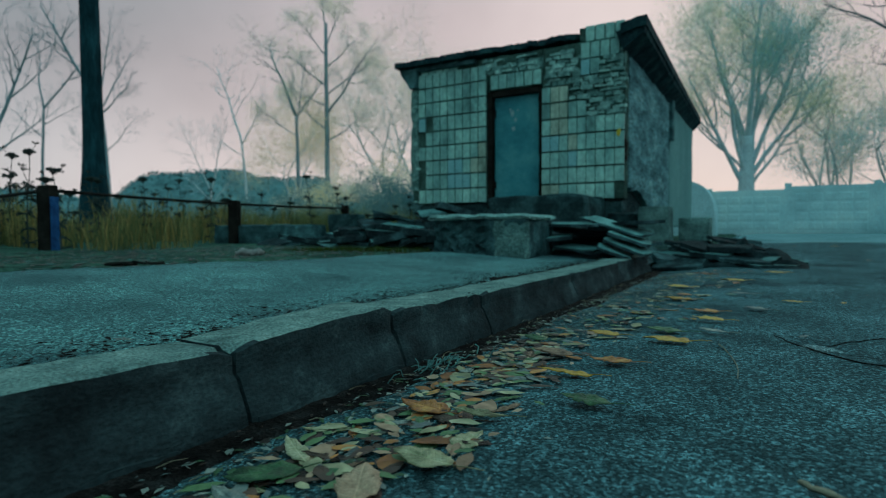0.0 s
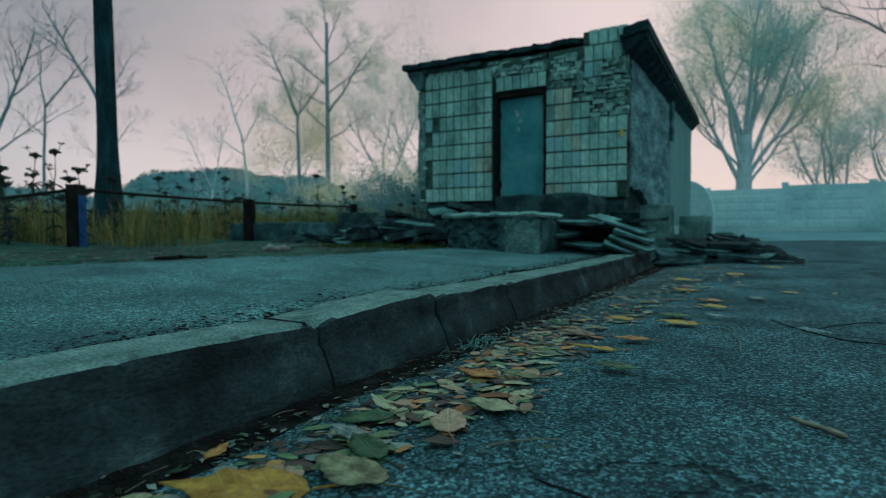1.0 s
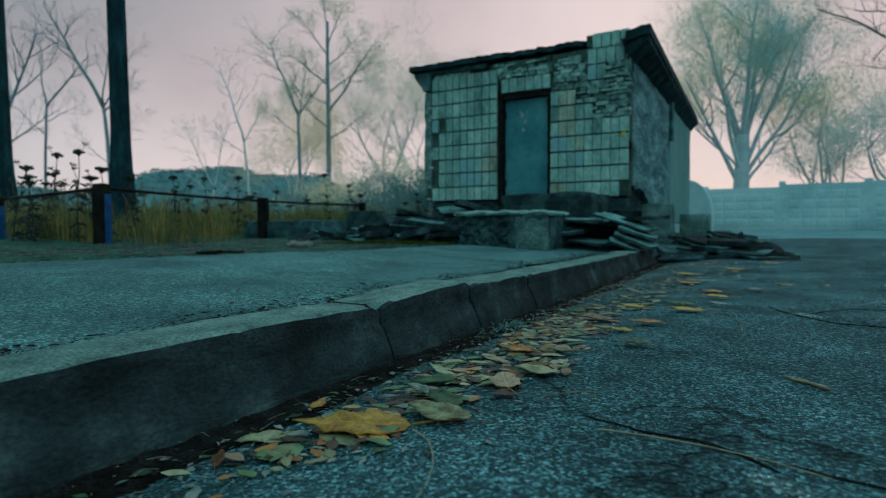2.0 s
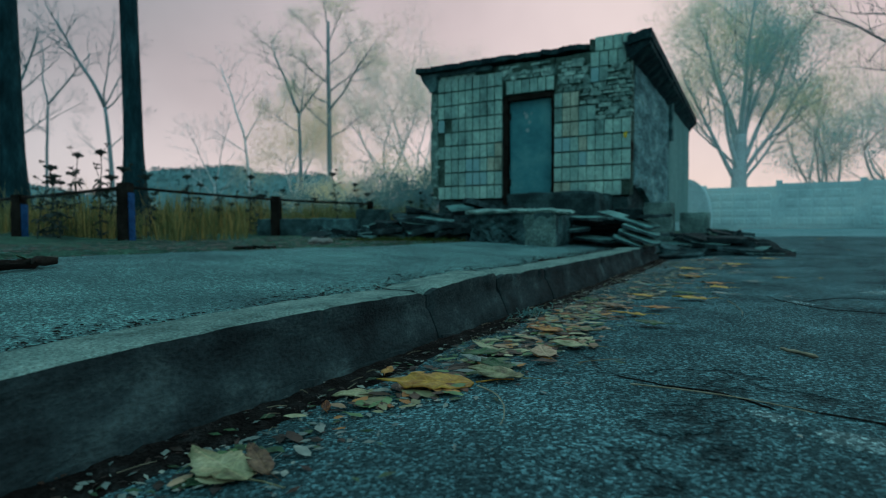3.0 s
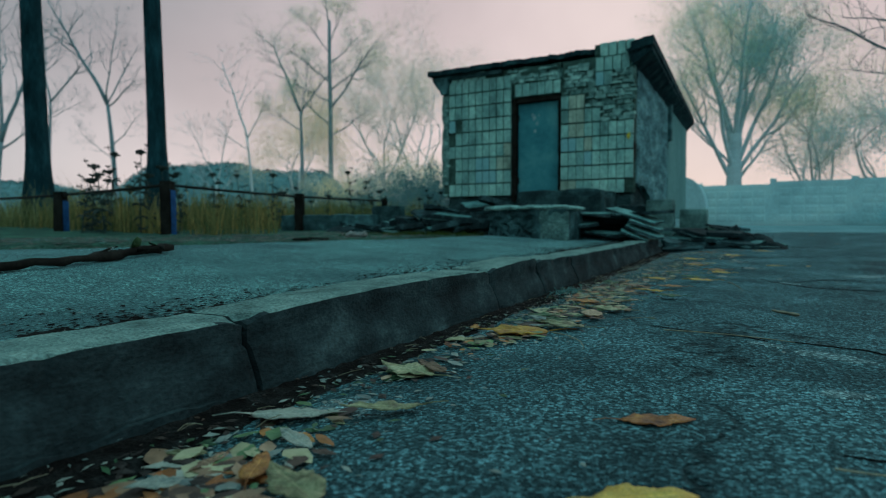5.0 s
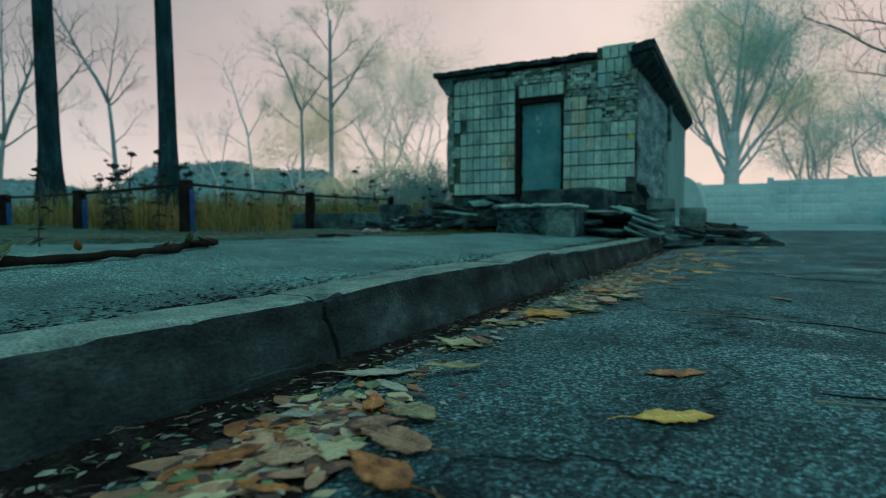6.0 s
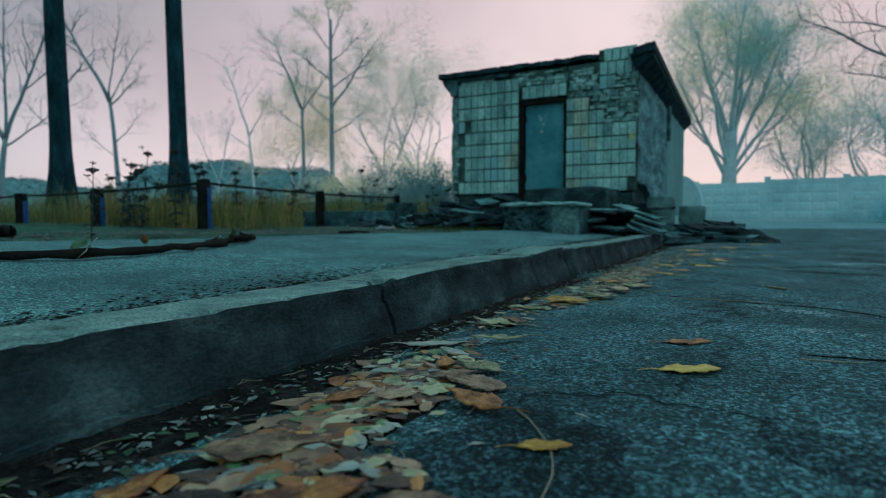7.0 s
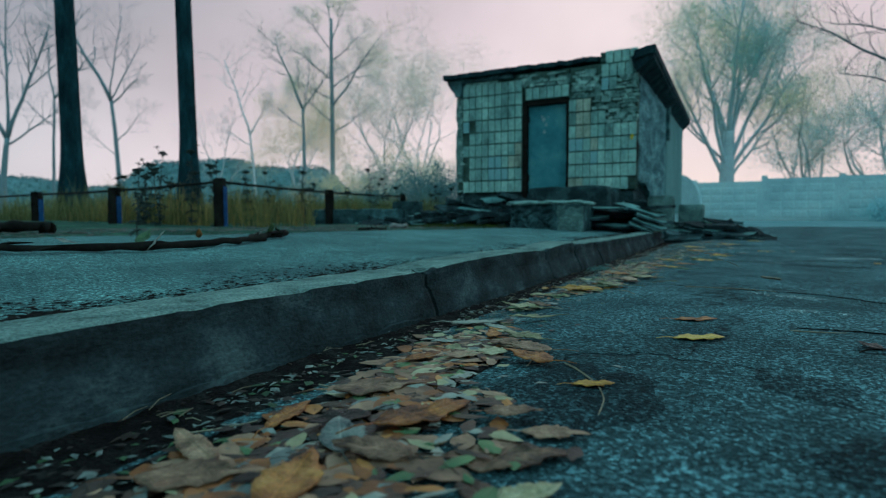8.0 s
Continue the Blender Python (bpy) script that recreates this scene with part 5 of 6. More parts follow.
for i, (x, y, t_, leaf_) in enumerate(((-20.3, 22.7, 3.0, "leaf_far"), (-18.9, 24.6, 4.2, "leaf_grey"), (-17.5, 24.2, 3.4, "leaf_dark"), (-16.0, 26.4, 4.6, "leaf_grey"), (-15.1, 25.5, 3.2, "leaf_far"), (-22.0, 24.5, 3.8, "leaf_grey"), (-23.6, 21.6, 2.4, "leaf_dark"), (-19.6, 28.5, 5.4, "leaf_far"), (-17.2, 29.5, 5.8, "leaf_grey"))):
    shrub(x, y, 0.2, "tall thicket, its thin stems and leaves paled for the mist", 160 + i, t_, 2.6, 6500, leaf_, "bark_pale", 0.034)

shrub(5.2, 25.4, 0.2, "dark rounded shrub before the panel fence", 140, 1.1, 2.6, 4200, "leaf_core", size=0.05)

# wooded rise far beyond the verge
def hill_z(u, d):
    """Height over the rise's own axes: u across, d away."""
    ridge = 4.2 - 1.0 * smooth(-41, -37, u) + 2.5 * smooth(-32, -28, u) + 0.35 * smooth(-25, -22, u) * (1 - smooth(-20.5, -18, u)) - 0.5 * smooth(-20.5, -18, u) - 2.4 * smooth(-12, -9, u) - 1.6 * smooth(-8, 0, u)
    crowns = 0.16 * noise.noise(Vector((u * 0.5, 0, 1))) + 0.14 * noise.noise(Vector((u * 1.7, d, 4)))
    return (ridge + crowns) * smooth(46, 55, d)
hu, hd = spread((-75, 6, 0.6)), spread((45, 62, 1.7))
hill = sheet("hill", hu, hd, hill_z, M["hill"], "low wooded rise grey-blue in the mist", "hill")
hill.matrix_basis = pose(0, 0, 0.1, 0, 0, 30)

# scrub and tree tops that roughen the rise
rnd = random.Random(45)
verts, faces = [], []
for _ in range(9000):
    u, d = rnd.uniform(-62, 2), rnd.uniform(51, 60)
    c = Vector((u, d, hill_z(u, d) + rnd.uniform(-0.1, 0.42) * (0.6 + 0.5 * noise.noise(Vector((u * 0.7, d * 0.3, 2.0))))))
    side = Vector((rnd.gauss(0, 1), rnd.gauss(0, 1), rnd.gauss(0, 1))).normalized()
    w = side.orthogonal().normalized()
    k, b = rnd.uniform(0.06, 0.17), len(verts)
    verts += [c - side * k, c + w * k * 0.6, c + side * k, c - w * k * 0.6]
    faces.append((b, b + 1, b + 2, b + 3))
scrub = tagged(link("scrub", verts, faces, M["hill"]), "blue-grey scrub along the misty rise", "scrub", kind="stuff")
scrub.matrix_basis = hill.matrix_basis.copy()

# ================= dead weeds =================
def weed_mesh(seed, tall):
    rnd = random.Random(seed)
    chains = []
    p, d = Vector((0, 0, -0.05)), Vector((rnd.gauss(0, 0.06), rnd.gauss(0, 0.06), 1)).normalized()
    stem = [(p.copy(), 0.011)]
    for i in range(7):
        d = (d + Vector((rnd.gauss(0, 0.05), rnd.gauss(0, 0.05), 0))).normalized()
        p = p + d * tall / 7
        stem.append((p.copy(), 0.011 - 0.0009 * i))
        if i < 5:
            for _ in range(5):
                r = Vector((rnd.gauss(0, 1), rnd.gauss(0, 1), rnd.uniform(-0.6, 0.5))).normalized()
                chains.append([(p.copy(), 0.008), (p + r * rnd.uniform(0.04, 0.11), 0.016), (p + r * 0.13 - Vector((0, 0, 0.03)), 0.004)])
        if i > 1 and rnd.random() < 0.85:
            s = Vector((rnd.gauss(0, 1), rnd.gauss(0, 1), 0.9)).normalized()
            q = p + s * tall * 0.14
            chains.append([(p.copy(), 0.006), (q, 0.004)])
            for _ in range(6):
                r = Vector((rnd.gauss(0, 1), rnd.gauss(0, 1), rnd.uniform(0.2, 1))).normalized()
                chains.append([(q, 0.004), (q + r * 0.05, 0.009)])
    chains.append(stem)
    wide = rnd.uniform(0.07, 0.12)
    for _ in range(34):
        a, t = rnd.uniform(0, math.tau), rnd.uniform(0.1, 1.0)
        q = p + Vector((math.cos(a) * wide * t, math.sin(a) * wide * t, 0.07 - 0.02 * t + rnd.uniform(-0.015, 0.015)))
        chains.append([(p.copy(), 0.004), (p.lerp(q, 0.6) + Vector((0, 0, 0.015)), 0.004), (q, 0.013), (q + Vector((0, 0, 0.018)), 0.016)])
    return tubes(chains, 5)


weed_kinds = []
for k, t_ in enumerate((1.05, 1.2, 0.9, 1.28, 0.75, 1.1)):
    v, f = weed_mesh(500 + k, t_)
    ob = link("dead_weed", v, f, M["weed"])
    tagged(ob, "tall dead umbel weed standing in dry grass", "weed", "dead weeds along the rail")
    weed_kinds.append(ob)
WEEDS = ((-8.9, 4.9), (-9.6, 5.4), (-10.1, 4.8), (-9.2, 5.8), (-10.9, 5.6), (-8.4, 6.6), (-9.0, 7.4), (-11.6, 5.2), (-12.2, 5.9), (-8.1, 8.6), (-10.2, 6.8), (-13.0, 5.6), (-9.4, 9.3), (-8.9, 10.6), (-10.8, 8.2),
         (-12.0, 8.0), (-13.8, 7.2), (-15.2, 6.6), (-11.4, 10.2), (-7.9, 9.8), (-8.3, 11.8), (-9.9, 11.4), (-7.4, 11.0), (-8.6, 13.2), (-10.6, 12.8), (-16.2, 7.5), (-7.3, 13.0), (-9.3, 3.9))
rnd = random.Random(3)
WEEDS += tuple((rnd.uniform(-14.5, -8.3), rnd.uniform(4.6, 8.6)) for _ in range(12)) + tuple((rnd.uniform(-11.5, -7.2), rnd.uniform(9.5, 15)) for _ in range(7))
# the tall clump behind the rail's corner
CLUMP = ((-7.6, 3.75), (-8.3, 3.2), (-8.7, 3.05), (-9.0, 3.35), (-8.05, 3.55), (-9.4, 3.6), (-9.7, 3.9), (-8.4, 4.0))
for i, (x, y) in enumerate(WEEDS + CLUMP):
    sunk = rnd.uniform(0.02, 0.35) if i < len(WEEDS) else rnd.uniform(0.02, 0.22)
    m = pose(x, y, ground_z(x, y) - sunk, 0, rnd.uniform(-5, 5), rnd.uniform(0, 360))
    if i < len(weed_kinds):
        weed_kinds[i].matrix_basis = m
    else:
        copy_thing(weed_kinds[i % len(weed_kinds)], m)
small_weed = copy_thing(weed_kinds[0], pose(-3.89, -0.14, path_z(-3.89, -0.14), 0, 3, 40))
small_weed.scale = (0.45, 0.45, 0.45)
tagged(small_weed, "short dead weed at the edge of the footpath")

# ================= grass =================
def grass(name, count, box, tall, seed, label, material="grass", lush=1.0):
    rnd = np.random.default_rng(seed)
    x0, x1, y0, y1 = box
    xs, ys = rnd.uniform(x0, x1, count * 3), rnd.uniform(y0, y1, count * 3)
    verts, faces = [], []
    made = 0
    for x, y in zip(xs, ys):
        dens = 0.36 + 1.1 * noise.noise(Vector((x * 0.9, y * 0.9, 4.0))) + 0.5 * noise.noise(Vector((x * 3.1, y * 3.1, 9.0)))
        if rnd.random() > dens or made >= count:
            continue
        edge = -6.5 - 1.2 * smooth(4.6, 5.4, y) + 0.35 * noise.noise(Vector((y, 3.0, 0)))
        if x > edge and y < 8.4 and tall > 0.2:
            continue
        made += 1
        z = ground_z(x, y) - 0.02
        h = tall * rnd.uniform(0.3, 1.35) * (0.45 + 0.8 * min(1.3, dens))
        a, lean = rnd.uniform(0, 6.283), rnd.uniform(0.05, 0.6)
        c, s = math.cos(a), math.sin(a)
        w = 0.006 if h > 0.2 else 0.004
        b = len(verts)
        verts += [(x - s * w, y + c * w, z), (x + s * w, y - c * w, z), (x + c * h * lean * 0.35 + s * w * 0.8, y + s * h * lean * 0.35 - c * w * 0.8, z + h * 0.6), (x + c * h * lean * 0.35 - s * w * 0.8, y + s * h * lean * 0.35 + c * w * 0.8, z + h * 0.6), (x + c * h * lean, y + s * h * lean, z + h)]
        faces += [(b, b + 1, b + 2, b + 3), (b + 3, b + 2, b + 4)]
    return tagged(link(name, verts, faces, M[material]), label, "grass", kind="stuff")


grass("grass", 12500, (-17, -6.0, 3.6, 12), 0.52, 1, "tall dry yellow-green grass along the rail")
grass("grass", 1500, (-13, -6.0, 3.6, 8), 0.60, 6, "bleached ochre reeds among the grass along the rail", "reed")
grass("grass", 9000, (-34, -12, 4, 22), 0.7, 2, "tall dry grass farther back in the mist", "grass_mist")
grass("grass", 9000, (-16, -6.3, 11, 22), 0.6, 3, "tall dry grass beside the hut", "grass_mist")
grass("grass", 3500, (-4.6, -2.9, 3.7, 5.4), 0.06, 4, "short green moss and grass at the edge of the footpath", "moss")
grass("grass", 500, (-7.4, -5.6, 5.6, 6.3), 0.4, 5, "tufts of dry grass against the concrete beam")

# ================= things on the footpath =================
def stick(name, pts, radius, label, material="dark_wood", crook=0.02, twigs=0, seed=1):
    rnd = random.Random(seed)
    pts = [Vector(p) for p in pts]
    chain, chains = [], []
    for i in range(len(pts) - 1):
        for k in range(5):
            p = pts[i].lerp(pts[i + 1], k / 5)
            chain.append((p + Vector((rnd.gauss(0, crook), rnd.gauss(0, crook), abs(rnd.gauss(0, crook * 0.35)))), radius * rnd.uniform(0.7, 1.25) * (1 - 0.35 * i / len(pts))))
    chain.append((pts[-1], radius * 0.35))
    for _ in range(twigs):
        p, r = rnd.choice(chain)
        d = Vector((rnd.gauss(0, 1), rnd.gauss(0, 1), rnd.uniform(0.0, 0.5))).normalized()
        q = p + d * rnd.uniform(0.06, 0.16)
        chains.append([(p, r * 0.5), (q, r * 0.35), (q + (d + Vector((rnd.gauss(0, 0.5), rnd.gauss(0, 0.5), -0.2))).normalized() * rnd.uniform(0.05, 0.12), r * 0.15)])
    v, f = tubes([chain] + chains, 9)
    return tagged(link(name, v, f, M[material], smooth=True), label, "branch")


def on_path(x, y, up=0.0):
    return (x, y, path_z(x, y) + up)


stick("fallen_branch", (on_path(-3.08, 0.50, 0.03), on_path(-2.95, 0.25, 0.03), on_path(-2.74, -0.15, 0.02), on_path(-2.62, -0.6, 0.025), on_path(-2.66, -1.05, 0.025), on_path(-2.85, -1.5, 0.025), on_path(-3.2, -2.0, 0.025)), 0.030, "dark wet branch lying on the footpath with leaves caught on it", crook=0.013, twigs=6, seed=4)
stick("fallen_log", ((-5.42, 0.08, 0.275), (-5.50, 0.02, 0.29), (-5.9, -0.3, 0.28), (-6.6, -0.9, 0.28), (-7.4, -1.5, 0.28)), 0.055, "dark rotten log at the verge edge", crook=0.012, twigs=4, seed=5)
stick("bark_strip", ((-3.5, 1.98, 0.255), (-3.42, 2.1, 0.255), (-3.36, 2.22, 0.25)), 0.014, "flat dark strip of bark on the footpath", seed=6)
bm = rough_box(-0.12, 0.12, -0.06, 0.06, 0, 0.05, 0.02, 0.028, 0.012, 99, 14)
tagged(part("crumpled_bag", bm, M["bag"], smooth=True), "pale crumpled plastic bag by the rubble", "bag").matrix_basis = pose(-4.0, 3.5, 0.24, 0, 0, 20)

# ================= fallen leaves =================
def leaf_mesh(name, kind, seed, material):
    """A fallen leaf about one unit long: blade with a midrib, curled rim, and stalk."""
    rnd = random.Random(seed)
    if kind == "maple":
        half = [(-90, 0.18), (-68, 0.34), (-52, 0.32), (-28, 0.44), (-16, 0.37), (-6, 0.40), (8, 0.35), (20, 0.43), (34, 0.54), (44, 0.45), (52, 0.43), (62, 0.36), (70, 0.42), (80, 0.46), (90, 0.58)]
    else:
        half = [(-90, 0.42), (-70, 0.36), (-45, 0.30), (-20, 0.27), (0, 0.27), (12, 0.255), (25, 0.29), (38, 0.28), (52, 0.34), (62, 0.34), (74, 0.44), (90, 0.62)]
    ctrl = half + [(180 - a, r) for a, r in half[-2:0:-1]]
    # a finer rim with small teeth between the main points
    dense = []
    for k, (a, r) in enumerate(ctrl):
        a2, r2 = ctrl[(k + 1) % len(ctrl)]
        a2 += 360 if a2 < a - 180 else 0
        dense += [(a, r * 1.01), ((a + a2) / 2, (r + r2) / 2 * 0.975)]
    ctrl = dense
    n = len(ctrl)
    bulge = [rnd.uniform(0.9, 1.08) for _ in range(8)]
    rim = []
    for k, (a, r) in enumerate(ctrl):
        w = k / n * 8
        r *= (bulge[int(w) % 8] * (1 - w % 1) + bulge[(int(w) + 1) % 8] * (w % 1)) * rnd.uniform(0.97, 1.03)
        a = radians(a + rnd.uniform(-1.5, 1.5))
        rim.append((math.cos(a) * r, math.sin(a) * r))
    if kind == "lance":
        rim = [(x * 0.6, y * 1.1) for x, y in rim]
    curl, tilt, bow = rnd.uniform(-0.04, 0.09), rnd.uniform(-0.06, 0.06), rnd.uniform(-0.03, 0.05)
    def z(x, y):
        return curl * x * x * 1.6 + bow * y * y + tilt * x * y + 0.04 * noise.noise(Vector((x * 4, y * 4, seed))) + 0.035 * noise.noise(Vector((x * 10, y * 10, seed))) + 0.03 * abs(x)
    rings = []
    for k in (0.33, 0.7, 1.0):
        rings.append([(x * k, y * k, z(x * k, y * k)) for x, y in rim])
    low = [(x, y, zz - 0.012) for x, y, zz in rings[2]]
    verts = rings[0] + rings[1] + rings[2] + low + [(0, 0, 0.0), (0, 0, -0.012)]
    faces = []
    for i in range(n):
        j = (i + 1) % n
        for k in range(3):
            faces.append((k * n + i, (k + 1) * n + i, (k + 1) * n + j, k * n + j))
        faces += [(4 * n, i, j), (4 * n + 1, 3 * n + j, 3 * n + i)]
    sv, sf = tubes([[(Vector((0, -0.40, 0.0)), 0.011), (Vector((0.03, -0.62, 0.03)), 0.009), (Vector((0.09, -0.82, 0.02)), 0.007)]])
    b = len(verts)
    verts += [tuple(v) for v in sv]
    faces += [tuple(b + q for q in f) for f in sf]
    me = bpy.data.meshes.new(name)
    me.from_pydata(verts, [], faces)
    me.materials.append(M[material])
    me.shade_smooth()
    return me


LEAF_WORDS = dict(leaf_tan="curled tan fallen leaf on wet asphalt", leaf_ochre="ochre-orange fallen leaf on wet asphalt", leaf_yellow="bright yellow fallen leaf on asphalt",
                  leaf_brown="dark brown rotting fallen leaf", leaf_green="still green fallen leaf", leaf_pale="pale bleached fallen leaf", leaf_olive="olive-yellow fallen leaf on wet asphalt")
LEAVES = {}
for k, mt in enumerate(LEAF_WORDS):
    LEAVES[mt] = [leaf_mesh("fallen_leaf", ("ovate", "ovate", "lance", "maple")[q], 700 + 10 * k + q, mt) for q in range(4)]


def put_leaf(x, y, z, size, turn, mt, which, rx_=0.0, ry_=0.0):
    ob = new("fallen_leaf", LEAVES[mt][which % 4])
    ob.matrix_basis = pose(x, y, z, rx_, ry_, turn) @ Matrix.Diagonal((size, size, size, 1))
    return tagged(ob, LEAF_WORDS[mt], "leaf", "fallen leaves")


# the ones that stand out
SHOWN = (
    (-0.20, -0.49, 0.14, -65, "leaf_ochre", 1), (-0.16, -0.85, 0.15, -60, "leaf_yellow", 0), (-0.8, 0.37, 0.26, 118, "leaf_yellow", 1), (-0.73, -0.65, 0.17, 125, "leaf_olive", 2), (-0.93, -0.73, 0.22, -62, "leaf_pale", 2), (-0.89, -0.29, 0.2, 80, "leaf_olive", 1),
    (-0.84, -0.25, 0.14, 60, "leaf_tan", 2), (0.28, -0.78, 0.08, 30, "leaf_brown", 0), (-1.06, 0.49, 0.08, 20, "leaf_ochre", 1), (-0.78, -0.88, 0.12, 70, "leaf_pale", 2), (-0.79, 1.29, 0.17, 80, "leaf_ochre", 0), (-0.62, 1.26, 0.14, 95, "leaf_olive", 2),
    (-0.59, 0.96, 0.15, 85, "leaf_olive", 0), (-0.91, 0.92, 0.15, 60, "leaf_olive", 2), (-0.64, 0.8, 0.16, 30, "leaf_tan", 1), (-0.69, 2.06, 0.17, 80, "leaf_tan", 0), (-0.39, 2.66, 0.17, 85, "leaf_green", 0), (-0.34, 2.42, 0.18, 95, "leaf_yellow", 0),
    (-0.2, 2.71, 0.12, 70, "leaf_pale", 2), (-0.24, 3.05, 0.14, 80, "leaf_yellow", 1), (-0.05, 3.59, 0.13, 60, "leaf_pale", 0), (-0.98, 0.1, 0.08, 40, "leaf_ochre", 2), (-0.86, 0.8, 0.15, 140, "leaf_green", 1), (-0.9, 2.4, 0.14, 60, "leaf_green", 1),
    (-0.72, 0.6, 0.15, 60, "leaf_green", 1), (-0.8, 0.66, 0.16, 75, "leaf_pale", 2), (-0.66, 0.48, 0.19, 80, "leaf_olive", 0), (-0.5, -1.33, 0.15, 70, "leaf_ochre", 1), (-0.55, -1.2, 0.16, 85, "leaf_tan", 0), (-0.62, -1.05, 0.15, 70, "leaf_olive", 1),
    (-0.755, -1.665, 0.21, -49, "leaf_tan", 1), (-0.55, -1.83, 0.19, -30, "leaf_ochre", 1), (-0.82, -1.87, 0.15, 10, "leaf_ochre", 2), (-0.35, -1.91, 0.2, -60, "leaf_tan", 1), (-0.31, -1.79, 0.11, -70, "leaf_tan", 1), (-0.40, -1.76, 0.11, -60, "leaf_tan", 0),
    (-0.75, -2.14, 0.19, -55, "leaf_tan", 1), (-0.28, -2.01, 0.1, -40, "leaf_olive", 1), (-0.32, -1.48, 0.09, -60, "leaf_yellow", 0), (-0.815, -1.36, 0.12, -20, "leaf_ochre", 1), (-0.62, -1.95, 0.15, 40, "leaf_pale", 1), (-0.52, -1.98, 0.14, 100, "leaf_tan", 0),
    (-0.68, -1.86, 0.13, 150, "leaf_brown", 0), (-0.84, -2.06, 0.16, 70, "leaf_tan", 2), (-0.58, -2.12, 0.17, 20, "leaf_ochre", 0), (-0.7, -1.32, 0.13, -50, "leaf_tan", 1), (-0.66, -1.14, 0.12, -45, "leaf_tan", 0), (-0.74, -1.02, 0.1, 30, "leaf_ochre", 1),
    (-0.64, -1.27, 0.1, -40, "leaf_olive", 3), (-0.55, 1.75, 0.16, 88, "leaf_yellow", 2), (-0.45, 1.95, 0.14, 95, "leaf_ochre", 0), (-0.62, 2.5, 0.15, 80, "leaf_yellow", 0), (-0.3, 3.4, 0.16, 92, "leaf_ochre", 1), (-0.5, 3.9, 0.17, 85, "leaf_yellow", 0),
    (-0.15, 4.3, 0.15, 95, "leaf_pale", 2), (-0.6, 4.7, 0.17, 88, "leaf_yellow", 1), (-0.25, 5.3, 0.18, 90, "leaf_yellow", 0), (-0.55, 5.9, 0.16, 85, "leaf_ochre", 2), (0.05, 6.2, 0.17, 92, "leaf_yellow", 0), (-0.4, 1.45, 0.14, 85, "leaf_green", 0))
for i, (x, y, s, turn, mt, q) in enumerate(SHOWN):
    put_leaf(x, y, road_z(x, y) + (0.006 if y < 0.1 and x > -0.36 else 0.018) + 0.0015 * (i % 4), s, turn, mt, q, 1.5, -1.5)
rnd = random.Random(9)
AUTUMN = ["leaf_tan"] * 6 + ["leaf_ochre"] * 5 + ["leaf_brown"] * 10 + ["leaf_pale"] * 5 + ["leaf_olive"] * 3
FRESH = ["leaf_olive"] * 4 + ["leaf_pale"] * 5 + ["leaf_tan"] + ["leaf_brown"] * 5 + ["leaf_green"] * 5 + ["leaf_ochre"] * 2
# the drift's two edges along the gutter, as x at a few y
DRIFT = ((-3.0, -0.85, -0.30), (-1.95, -0.85, -0.28), (-1.70, -0.86, -0.36), (-1.58, -0.86, -0.56), (-1.25, -0.90, -0.57), (-1.0, -0.98, -0.66), (-0.75, -1.02, -0.78), (-0.5, -1.0, -0.86), (-0.15, -1.0, -0.80), (0.15, -1.0, -0.72), (0.5, -0.98, -0.66), (0.8, -0.97, -0.52), (1.35, -0.98, -0.55), (2.2, -1.02, -0.62), (3.2, -1.0, -0.35), (6.7, -1.0, -0.1))


def drift_edges(y):
    for (y0, a0, b0), (y1, a1, b1) in zip(DRIFT, DRIFT[1:]):
        if y <= y1:
            u = max(0.0, (y - y0) / (y1 - y0))
            return a0 + (a1 - a0) * u, b0 + (b1 - b0) * u
    return DRIFT[-1][1:]


made = 0
while made < 165:
    y = rnd.uniform(-2.6, 4.2)
    heap_ = smooth(-0.7, -1.2, y)
    if rnd.random() > 0.14 + 0.46 * heap_ + 0.8 * smooth(0.2, 0.6, y) * (1 - 0.75 * smooth(1.6, 3.2, y)):
        continue
    lo, hi = drift_edges(y)
    x = lo + (hi - lo) * min(1.05, max(-0.1, 0.5 + 0.62 * (rnd.random() + rnd.random() - 1.0)))
    s = rnd.uniform(0.045, 0.085) if rnd.random() < 0.62 + 0.22 * heap_ else rnd.uniform(0.09, 0.145)
    mt = rnd.choice(AUTUMN if y < -0.7 else FRESH if y < 1.3 else AUTUMN + FRESH)
    if mt in ("leaf_pale", "leaf_brown", "leaf_green") and y < -0.7:
        s = min(s, 0.11 if mt == "leaf_brown" else 0.085)
    put_leaf(x, y, road_z(x, y) + rnd.uniform(0.004, 0.009 + 0.010 * heap_), s, rnd.uniform(0, 360), mt, rnd.choice((0, 1, 1, 2)) if y < -0.6 else rnd.choice((0, 1, 2, 2)), rnd.gauss(0, 3), rnd.gauss(0, 3))
    made += 1
for i in range(26):
    x, y = rnd.uniform(-0.5, 4.5), rnd.uniform(0.5, 14)
    put_leaf(x, y, road_z(x, y) + 0.012, rnd.uniform(0.05, 0.12), rnd.uniform(0, 360), rnd.choice(["leaf_yellow", "leaf_tan", "leaf_pale"]), rnd.randrange(4))
